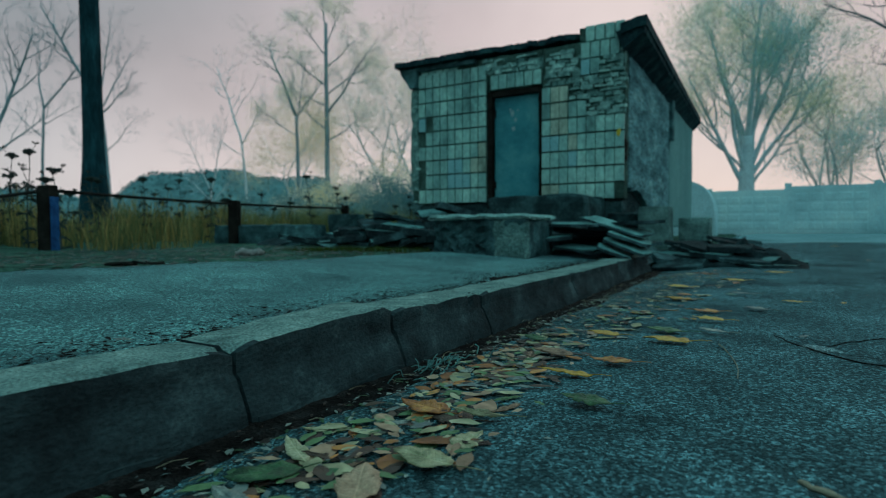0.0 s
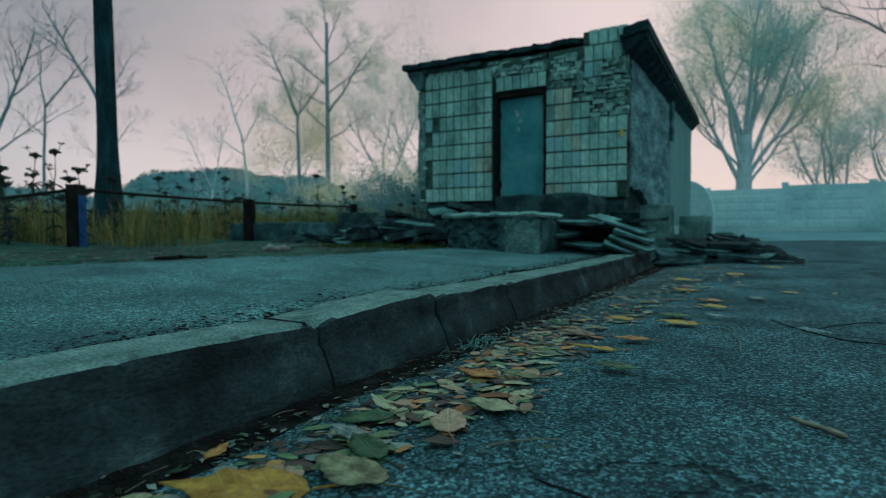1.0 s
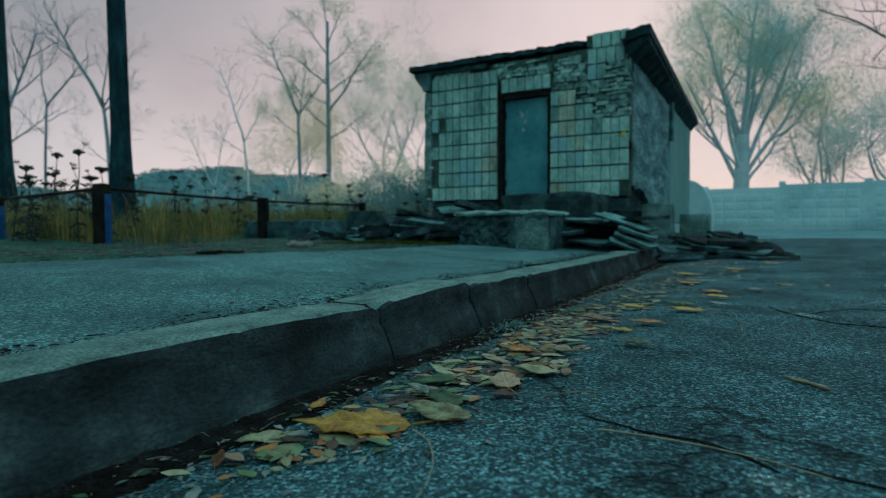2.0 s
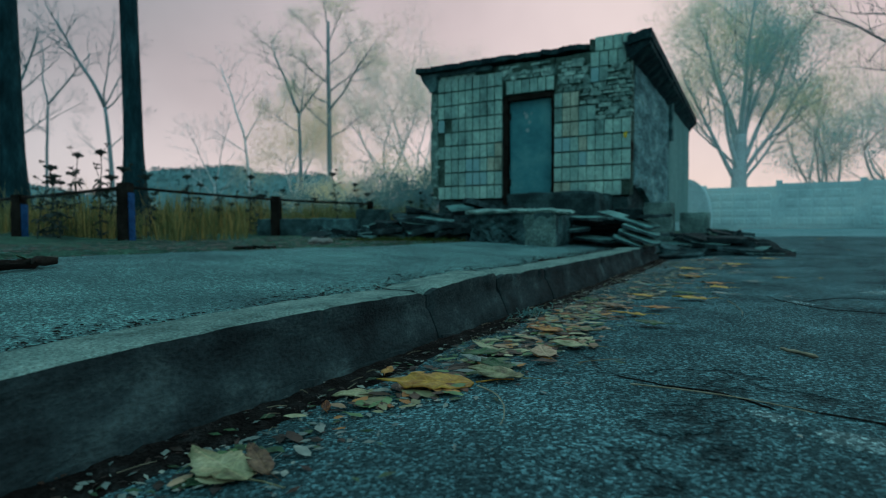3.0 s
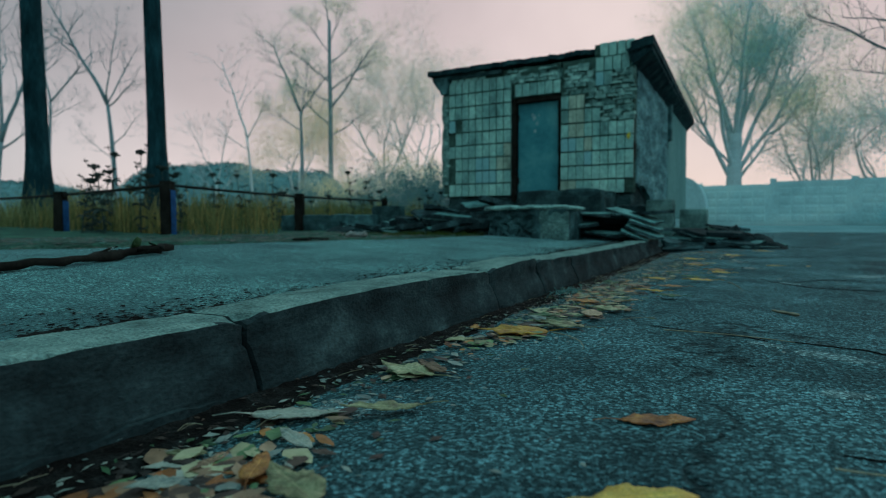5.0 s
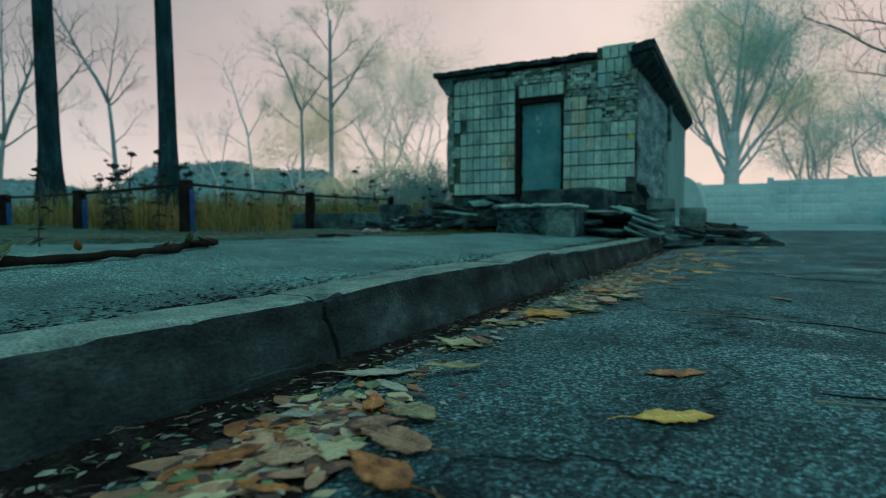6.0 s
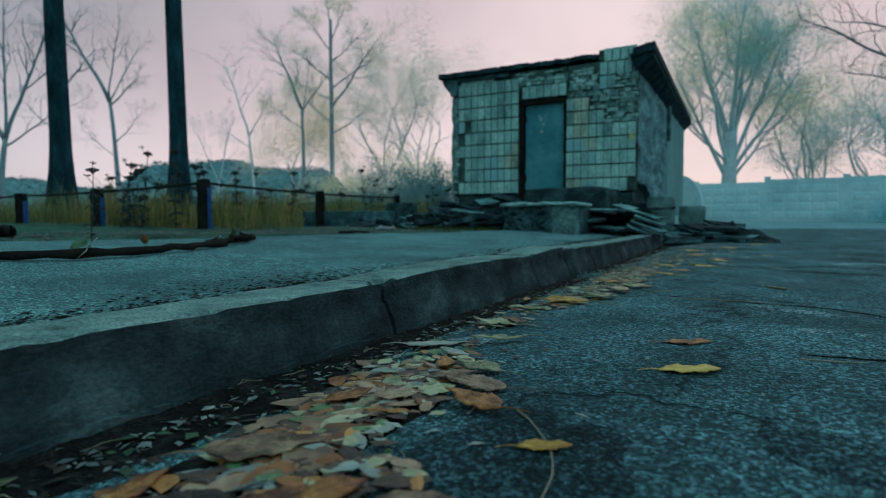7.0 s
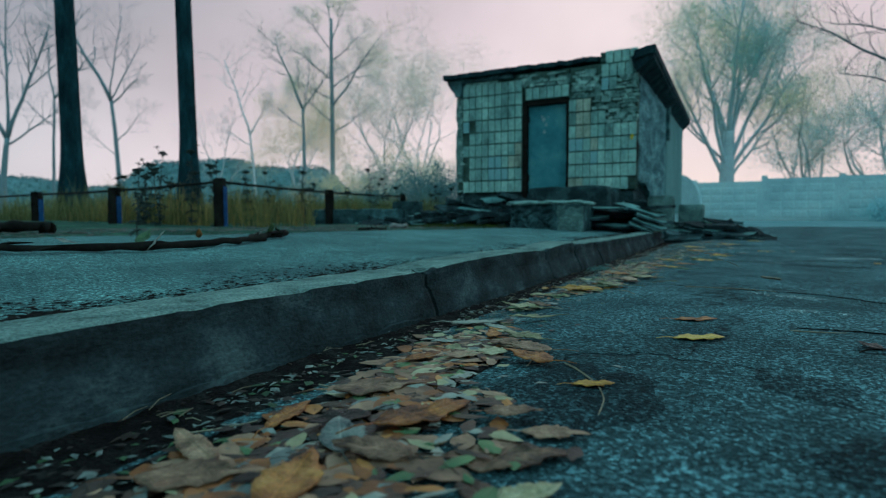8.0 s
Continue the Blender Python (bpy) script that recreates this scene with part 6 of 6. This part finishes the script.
# leaves caught on the branch and strewn on the footpath
for x, y, s, up, mt in ((-2.90, 0.17, 0.11, 0.07, "leaf_green"), (-2.98, 0.32, 0.08, 0.06, "leaf_green"), (-2.80, -0.05, 0.07, 0.05, "leaf_pale"), (-2.60, -0.90, 0.11, 0.055, "leaf_pale"), (-2.72, -1.25, 0.09, 0.06, "leaf_pale"), (-2.85, -0.8, 0.13, 0.05, "leaf_green"), (-2.72, -0.55, 0.07, 0.07, "leaf_ochre"), (-1.52, 1.5, 0.07, 0.012, "leaf_pale"), (-1.62, 0.95, 0.06, 0.012, "leaf_pale"), (-1.36, 2.2, 0.05, 0.012, "leaf_tan")):
    put_leaf(x, y, path_z(x, y) + up, s, rnd.uniform(0, 360), mt, 1, rnd.uniform(10, 50) if up > 0.02 else 3, rnd.uniform(-20, 20) if up > 0.02 else 3)

# small fragments: crumbled leaf and straw
def litter(name, count, place, size, seed, material, label):
    rnd = random.Random(seed)
    verts, faces = [], []
    for _ in range(count):
        x, y, z = place(rnd)
        s, a = size * rnd.uniform(0.4, 1.4), rnd.uniform(0, math.tau)
        k = rnd.uniform(0.16, 0.6)
        c, n_ = math.cos(a), math.sin(a)
        b = len(verts)
        lift = s * rnd.uniform(-0.15, 0.3)
        if size < 0.03:
            verts += [(x - c * s, y - n_ * s, z), (x + n_ * s * k, y - c * s * k, z + lift), (x + c * s, y + n_ * s, z + lift * 0.5), (x - n_ * s * k, y + c * s * k, z + 0.002), (x, y, z + 0.0015 + 0.4 * abs(lift))]
            faces += [(b, b + 1, b + 4), (b + 1, b + 2, b + 4), (b + 2, b + 3, b + 4), (b + 3, b, b + 4)]
            continue
        ring = []
        for u, w in ((-1, 0), (-0.75, 0.55), (-0.3, 0.95), (0.2, 1.0), (0.65, 0.62), (1.05, 0), (0.65, -0.6), (0.2, -1.0), (-0.3, -0.92), (-0.75, -0.5)):
            u, w = u * s * rnd.uniform(0.85, 1.1), w * s * max(0.35, k) * rnd.uniform(0.8, 1.15)
            ring.append((x + c * u - n_ * w, y + n_ * u + c * w, z + abs(lift) * (abs(w) / s) ** 1.5 + rnd.uniform(0, 0.003)))
        verts += ring + [(x, y, z + 0.004)]
        faces += [(b + q, b + (q + 1) % 10, b + 10) for q in range(10)]
    return tagged(link(name, verts, faces, M[material]), label, "litter", kind="stuff")


def gutter_place(r):
    y = r.uniform(-3.0, 6.5)
    x = -1.10 + abs(r.gauss(0.10, 0.22))
    return x, y, max(road_z(x, y), silt_z(x, y)) + 0.005


def verge_place(r):
    y = r.uniform(-1.5, 5.6)
    x = r.uniform(-6.8, path_limit(y) + 0.25)
    return x, y, max(ground_z(x, y), path_edge(x, y)) + 0.004


def road_place(r):
    x, y = r.uniform(-0.9, 2.6), r.uniform(-3, 5)
    return x, y, road_z(x, y) + 0.004


def foot_place(r):
    y = r.uniform(-2.7, 6.4)
    x = -1.165 + abs(r.gauss(0.0, 0.10))
    return x, y, max(road_z(x, y), silt_z(x, y)) + 0.004


def behind_place(r):
    y = r.uniform(-2.7, 6.4)
    wide = 0.08 + 0.16 * max(0.0, noise.noise(Vector((y * 1.6, 6.0, 0))) + 0.3)
    x = -1.45 - abs(r.gauss(0.0, wide))
    return x, y, path_z(x, y) + 0.005


litter("grit", 5200, behind_place, 0.013, 29, "silt", "loose black grit strewn behind the kerb")
litter("grit", 260, behind_place, 0.010, 30, "leaf_pale", "pale crumbs of leaf strewn behind the kerb")
litter("leaf_litter", 260, foot_place, 0.010, 27, "leaf_brown", "dark crumbs of leaf against the kerb foot")
litter("leaf_litter", 150, foot_place, 0.009, 28, "leaf_pale", "pale crumbs of leaf against the kerb foot")
rnd = random.Random(32)
chains = []
for _ in range(80):
    x, y, z = foot_place(rnd)
    a, ln = rnd.gauss(1.2, 0.7), rnd.uniform(0.02, 0.07)
    p, d = Vector((x, y, z + 0.003)), Vector((math.cos(a), math.sin(a), rnd.uniform(-0.02, 0.25)))
    chains.append([(p, 0.0014), (p + d * ln * 0.5 + Vector((rnd.gauss(0, 0.006), 0, 0.004)), 0.0013), (p + d * ln, 0.0009)])
v, f = tubes(chains, 4)
tagged(link("twig_litter", v, f, M["straw"]), "thin pale twigs and stalks in the gutter silt", "litter", kind="stuff")
litter("leaf_litter", 1700, gutter_place, 0.014, 21, "leaf_pale", "crumbled pale leaf fragments in the gutter")
litter("leaf_litter", 1000, gutter_place, 0.018, 22, "leaf_brown", "crumbled brown leaf fragments in the gutter")
litter("leaf_litter", 600, gutter_place, 0.018, 23, "leaf_green", "crumbled green leaf fragments in the gutter")
litter("leaf_litter", 2600, verge_place, 0.035, 24, "leaf_brown", "dark rotten leaves over the verge soil")
litter("leaf_litter", 900, verge_place, 0.03, 25, "slate", "grey stone chips over the verge soil")
def band_place(r):
    y = r.uniform(-2.6, 6.4)
    if y > 2.2 and r.random() < 0.6:
        y = r.uniform(-2.4, 2.2)
    if -0.9 < y < 0.15 and r.random() < 0.8:
        y = r.uniform(-2.4, -1.0) if r.random() < 0.5 else r.uniform(0.3, 3.5)
    lo, hi = drift_edges(y)
    x = lo + (hi - lo) * (0.5 + 0.62 * (r.random() + r.random() - 1.0))
    return x, y, road_z(x, y) + 0.009


for k, (mt, n_, words) in enumerate((("leaf_olive", 150, "small olive leaves"), ("leaf_pale", 170, "small bleached leaves"), ("leaf_tan", 70, "small tan leaves"), ("leaf_ochre", 80, "small ochre leaves"), ("leaf_brown", 260, "small dark leaves"), ("leaf_green", 200, "small green leaves"))):
    litter("small_leaves", n_, band_place, 0.032, 60 + k, mt, words + " lying flat along the gutter")
def fresh_place(r):
    y = r.uniform(0.15, 2.6) if r.random() < 0.65 else r.uniform(2.6, 6.6)
    lo, hi = drift_edges(y)
    x = lo + (hi - lo) * (0.5 + 0.58 * (r.random() + r.random() - 1.0))
    return x, y, road_z(x, y) + 0.007


litter("small_leaves", 34, fresh_place, 0.055, 81, "leaf_olive", "olive leaves lying flat along the gutter")
litter("small_leaves", 16, fresh_place, 0.055, 82, "leaf_tan", "tan leaves lying flat along the gutter")
litter("small_leaves", 34, fresh_place, 0.055, 83, "leaf_ochre", "ochre leaves lying flat along the gutter")


def drift_place(r):
    y = r.uniform(-2.4, -1.0)
    lo, hi = drift_edges(y)
    x = lo - 0.05 + (hi - lo + 0.05) * (0.45 + 0.5 * (r.random() + r.random() - 1.0))
    return x, y, road_z(x, y) + 0.008


litter("small_leaves", 130, drift_place, 0.045, 74, "leaf_tan", "broken tan leaves in a drift at the gutter")
litter("small_leaves", 300, drift_place, 0.03, 71, "leaf_brown", "broken dark leaves in a drift at the gutter")
litter("small_leaves", 150, drift_place, 0.04, 72, "leaf_ochre", "broken ochre leaves in a drift at the gutter")
litter("small_leaves", 130, drift_place, 0.026, 73, "leaf_pale", "broken bleached leaves in a drift at the gutter")
rnd = random.Random(31)
chains = []
for _ in range(42):
    p = Vector((-1.10 + abs(rnd.gauss(0, 0.05)), 1.83 + rnd.gauss(0, 0.11), -0.04))
    d = Vector((rnd.gauss(0.3, 0.5), rnd.gauss(0, 0.8), rnd.uniform(0.1, 0.8))).normalized()
    chains.append([(p, 0.0025), (p + d * 0.035, 0.0022), (p + d * 0.06 + Vector((rnd.gauss(0, 0.02), rnd.gauss(0, 0.02), -0.015)), 0.0015)])
v, f = tubes(chains, 4)
tagged(link("rootlets", v, f, M["slate"]), "clump of pale rootlets against the kerb", "litter", kind="stuff")
litter("leaf_litter", 260, road_place, 0.008, 26, "leaf_pale", "pale specks of grit on the road")
# pale stalks lying about
STALKS = (((-0.17, 2.47), (-0.08, 2.2), (-0.08, 1.94)), ((-0.31, 0.54), (-0.09, 0.57), (0.10, 0.48)), ((-0.69, 0.39), (-0.54, 0.30), (-0.49, 0.09)), ((0.10, -0.60), (0.18, -0.60), (0.25, -0.57)),
          ((-0.42, -1.32), (-0.26, -1.48), (-0.26, -1.66)), ((-0.52, -1.28), (-0.50, -1.33), (-0.50, -1.38)), ((-0.95, -1.62), (-0.84, -1.66), (-0.77, -1.62)), ((-0.98, -1.98), (-0.90, -1.93), (-0.85, -1.82)), ((-0.5, 0.72), (-0.47, 0.78), (-0.38, 0.82)))
for i, (p0, p1, p2) in enumerate(STALKS):
    chain = []
    for k in range(9):
        u = k / 8
        x = (1 - u) ** 2 * p0[0] + 2 * u * (1 - u) * p1[0] + u * u * p2[0] + 0.004 * noise.noise(Vector((u * 5, i, 0)))
        y = (1 - u) ** 2 * p0[1] + 2 * u * (1 - u) * p1[1] + u * u * p2[1]
        chain.append((Vector((x, y, road_z(x, y) + 0.006)), 0.0026 - 0.0012 * u))
    v, f = tubes([chain], 5)
    tagged(link("dry_stalk", v, f, M["straw"]), "thin pale dry stalk lying on the asphalt", "stalk", "dry stalks")
stick("peeled_twig", ((0.05, 1.17, 0.018), (0.09, 1.15, 0.016), (0.15, 1.10, 0.016)), 0.008, "short peeled tan twig on the asphalt", "straw", crook=0.002, seed=8)

# silt-filled cracks and bare worn patches of the road
def crack(pts, wide, seed):
    verts, faces = [], []
    pts = [Vector((x, y, 0)) for x, y in pts]
    line = []
    for a, b in zip(pts, pts[1:]):
        n = max(2, round((b - a).length / 0.02))
        line += [a.lerp(b, k / n) for k in range(n)]
    line.append(pts[-1])
    for i, p in enumerate(line):
        d = (line[min(i + 1, len(line) - 1)] - line[max(0, i - 1)]).normalized()
        s = Vector((-d.y, d.x, 0))
        p = p + s * (0.016 * noise.noise(Vector((i * 0.21, seed, 0))) + 0.006 * noise.noise(Vector((i * 0.7, seed, 3))))
        u = i / (len(line) - 1)
        w = wide * (0.45 + 0.9 * abs(noise.noise(Vector((i * 0.33, seed, 9))))) * min(1, 6 * u * (1 - u) + 0.1)
        for e_, up in ((-w, 0.0015), (-w * 0.4, 0.004), (w * 0.4, 0.004), (w, 0.0015)):
            q = p + s * e_
            verts.append((q.x, q.y, road_z(q.x, q.y) + up))
        if i:
            faces += [(4 * i - 4 + k, 4 * i - 3 + k, 4 * i + 1 + k, 4 * i + k) for k in range(3)]
    tagged(link("road_crack", verts, faces, M["silt"]), "ragged crack in the asphalt filled with black silt", "crack", kind="structure")


crack(((0.02, 2.80), (0.11, 2.60), (0.19, 2.48), (0.28, 2.38), (0.42, 2.36), (0.75, 2.30)), 0.008, 1)
crack(((0.19, 2.62), (0.28, 2.78), (0.40, 2.93), (0.60, 2.96)), 0.007, 2)
crack(((-0.36, 0.62), (-0.24, 0.59), (-0.09, 0.57), (0.03, 0.48)), 0.008, 4)
crack(((0.0, 0.52), (0.12, 0.50), (0.28, 0.48), (0.48, 0.30), (0.9, 0.22), (1.5, 0.3)), 0.011, 5)
crack(((0.24, -0.86), (0.27, -0.80), (0.36, -0.76), (0.5, -0.78)), 0.014, 7)
crack(((0.12, -0.52), (0.30, -0.50), (0.55, -0.56)), 0.008, 8)


def worn_patch(x, y, w, d, turn, seed, material="patch", words="worn patch of paler bare aggregate in the asphalt"):
    verts, faces = [], []
    n, rings = (26, 5) if w < 0.3 else (72, 14)
    c, s = math.cos(radians(turn)), math.sin(radians(turn))
    for k in range(rings):
        for i in range(n):
            a = math.tau * i / n
            r = (k + 1) / rings * (1 + 0.35 * noise.noise(Vector((math.cos(a) * 1.6, math.sin(a) * 1.6, seed))) + 0.22 * noise.noise(Vector((math.cos(a) * 5, math.sin(a) * 5, seed))))
            px_, py_ = math.cos(a) * w * r, math.sin(a) * d * r
            q = (x + c * px_ - s * py_, y + s * px_ + c * py_)
            verts.append((*q, road_z(*q) + (0.0025 if k < rings - 1 else -0.002) + 0.0015 * noise.noise(Vector((q[0] * 40, q[1] * 40, seed)))))
    verts.append((x, y, road_z(x, y) + 0.003))
    for k in range(rings - 1):
        faces += [(k * n + i, (k + 1) * n + i, (k + 1) * n + (i + 1) % n, k * n + (i + 1) % n) for i in range(n)]
    faces += [(rings * n, i, (i + 1) % n) for i in range(n)]
    tagged(link("worn_patch", verts, faces, M[material], smooth=True), words, "road patch", kind="structure")


for i, (x, y, w, d, turn) in enumerate(((0.17, 2.60, 0.09, 0.05, -40), (0.18, 0.33, 0.11, 0.06, -20), (0.17, -0.10, 0.06, 0.035, 10), (0.02, 0.42, 0.07, 0.03, -30), (0.31, -0.11, 0.03, 0.02, 0), (-0.88, -0.62, 0.10, 0.12, 0), (0.75, 3.4, 0.25, 0.1, 20))):
    worn_patch(x, y, w, d, turn, i + 3.0)
worn_patch(-0.74, -1.80, 0.20, 0.70, 0, 31.0, "silt", "black patch under drifted leaves")
worn_patch(-0.34, -1.52, 0.20, 0.24, 0, 21.0, "damp", "dark damp patch on the asphalt")
worn_patch(0.10, -1.27, 0.10, 0.13, 30, 24.0, "damp", "dark damp patch on the asphalt")
worn_patch(0.22, -1.70, 0.16, 0.17, 10, 25.0, "damp", "dark damp patch on the asphalt")
worn_patch(0.30, -0.80, 0.09, 0.05, 10, 22.0, "damp", "dark damp patch on the asphalt")

# ================= facing tiles and bare masonry, piece by piece =================
def tile_mesh(w, h, seed):
    rnd = random.Random(seed)
    bm = bmesh.new()
    d, b = 0.022, 0.005
    pts = [(-w / 2, -h / 2), (w / 2, -h / 2), (w / 2, h / 2), (-w / 2, h / 2)]
    back = [bm.verts.new((x, 0.02, z)) for x, z in pts]
    mid = [bm.verts.new((x, -d + b, z)) for x, z in pts]
    face = [bm.verts.new((x * (1 - 2 * b / w), -d + rnd.uniform(-0.002, 0.002), z * (1 - 2 * b / h))) for x, z in pts]
    for i in range(4):
        j = (i + 1) % 4
        bm.faces.new((back[i], back[j], mid[j], mid[i]))
        bm.faces.new((mid[i], mid[j], face[j], face[i]))
    bm.faces.new(face)
    bmesh.ops.recalc_face_normals(bm, faces=bm.faces)
    me = bpy.data.meshes.new("tile")
    bm.to_mesh(me)
    bm.free()
    return me


TW, TH = 0.163, 0.279
tile_meshes = [tile_mesh(TW - 0.018, TH - 0.029, i) for i in range(3)]
for me in tile_meshes:
    me.materials.append(M["tile"])
warm_meshes = [tile_mesh(TW - 0.018, TH - 0.029, 20 + i) for i in range(3)]
for me in warm_meshes:
    me.materials.append(M["tile_warm"])
pale_tile = tile_mesh(TW - 0.018, TH - 0.029, 9)
pale_tile.materials.append(M["tile_pale"])
PALE = {(5, 1), (5, 2), (6, 1), (4, 1), (4, 2), (21, 3), (20, 3), (0, 5)}
GONE = {(0, 2), (0, 4), (1, 5), (0, 1)}
rnd = random.Random(8)


def put_tile(x, z, pale=False):
    warm = 0.62 - 0.42 * abs(x + 3.9) + 0.16 * (2.4 - z) + 0.9 * noise.noise(Vector((x * 0.9, z * 0.9, 3.0)))
    ob = new("tile", pale_tile if pale else rnd.choice(warm_meshes if rnd.uniform(0.3, 0.6) < warm else tile_meshes))
    ob.parent = hut
    ob.matrix_basis = H @ pose(x, WY0 - 0.012, z, rnd.gauss(0, 0.5), rnd.gauss(0, 0.35), rnd.gauss(0, 0.5))


for row in range(10):
    z = 0.95 + TH * (row + 0.5)
    for c in range(9):
        x = DX0 - 0.02 - TW * (8.5 - c)
        if row == 9 and (c > 5 or z + TH / 2 > 3.8):
            continue
        if (c, row) in GONE or row == 9:
            continue
        put_tile(x, z, (c, row) in PALE)
    for c in range(9):
        x = DX1 + 0.03 + TW * 0.96 * (c + 0.5) - 0.02
        if x + TW / 2 > WX1 + 0.03:
            continue
        keep = row < 5 or (row == 5 and c < 6) or (row == 6 and c < 3) or (row == 4)
        if row == 5 and c in (4, 5):
            keep = rnd.random() < 0.4
        if row == 0 and c > 7:
            keep = False
        if keep:
            put_tile(x, z, (20 + c, row) in PALE or (c == 3 and row == 2))
for c in range(6):
    put_tile(DX0 + 0.10 + TW * (c + 0.3), DZ1 + 0.155)
for c in range(5):
    put_tile(-5.95 + TW * (c + 0.5), 0.95 + TH * 9.35)
for z, x0, n in ((3.70, -2.72, 4), (3.43, -2.80, 4), (3.155, -2.80, 2)):
    for c in range(n):
        put_tile(x0 + TW * (c + 0.5), z, rnd.random() < 0.15)

brick_meshes = []
for i in range(7):
    w, h = random.Random(i).uniform(0.09, 0.25), random.Random(i + 50).uniform(0.04, 0.085)
    bm = rough_box(-w / 2, w / 2, -0.05, 0.05, -h / 2, h / 2, 0.09, 0.010, 0.008, i + 20, 11)
    me = bpy.data.meshes.new("brick")
    bm.to_mesh(me)
    bm.free()
    me.materials.append(M["brick"])
    brick_meshes.append((me, w))


def lay(x0, x1, z0, z1, skip=0.12, proud=0.0):
    z, odd = z0, 0
    while z < z1:
        x = x0 + (0.07 if odd % 2 else 0.0)
        while x < x1:
            me, w = rnd.choice(brick_meshes)
            x += w / 2
            if x + w / 2 < x1 + 0.06 and rnd.random() > skip:
                ob = new("brick", me)
                ob.parent = hut
                ob.matrix_basis = H @ pose(x, WY0 + 0.030 - proud - rnd.uniform(0, 0.04), z, rnd.gauss(0, 2), rnd.gauss(0, 2.5), rnd.gauss(0, 2))
            x += w / 2 + 0.012
        z += 0.072
        odd += 1


lay(-4.7, -3.45, 3.30, 3.52, 0.25)
lay(-3.42, -2.86, 2.95, 3.52, 0.05)
lay(-3.0, -2.08, 2.68, 3.02, 0.05)
lay(-2.5, -2.08, 3.06, 3.28, 0.1)
lay(-2.72, -2.08, 2.38, 2.66, 0.05)
lay(-2.24, -2.08, 3.3, 3.62, 0.1)
lay(-6.16, -6.02, 1.0, 3.2, 0.3)
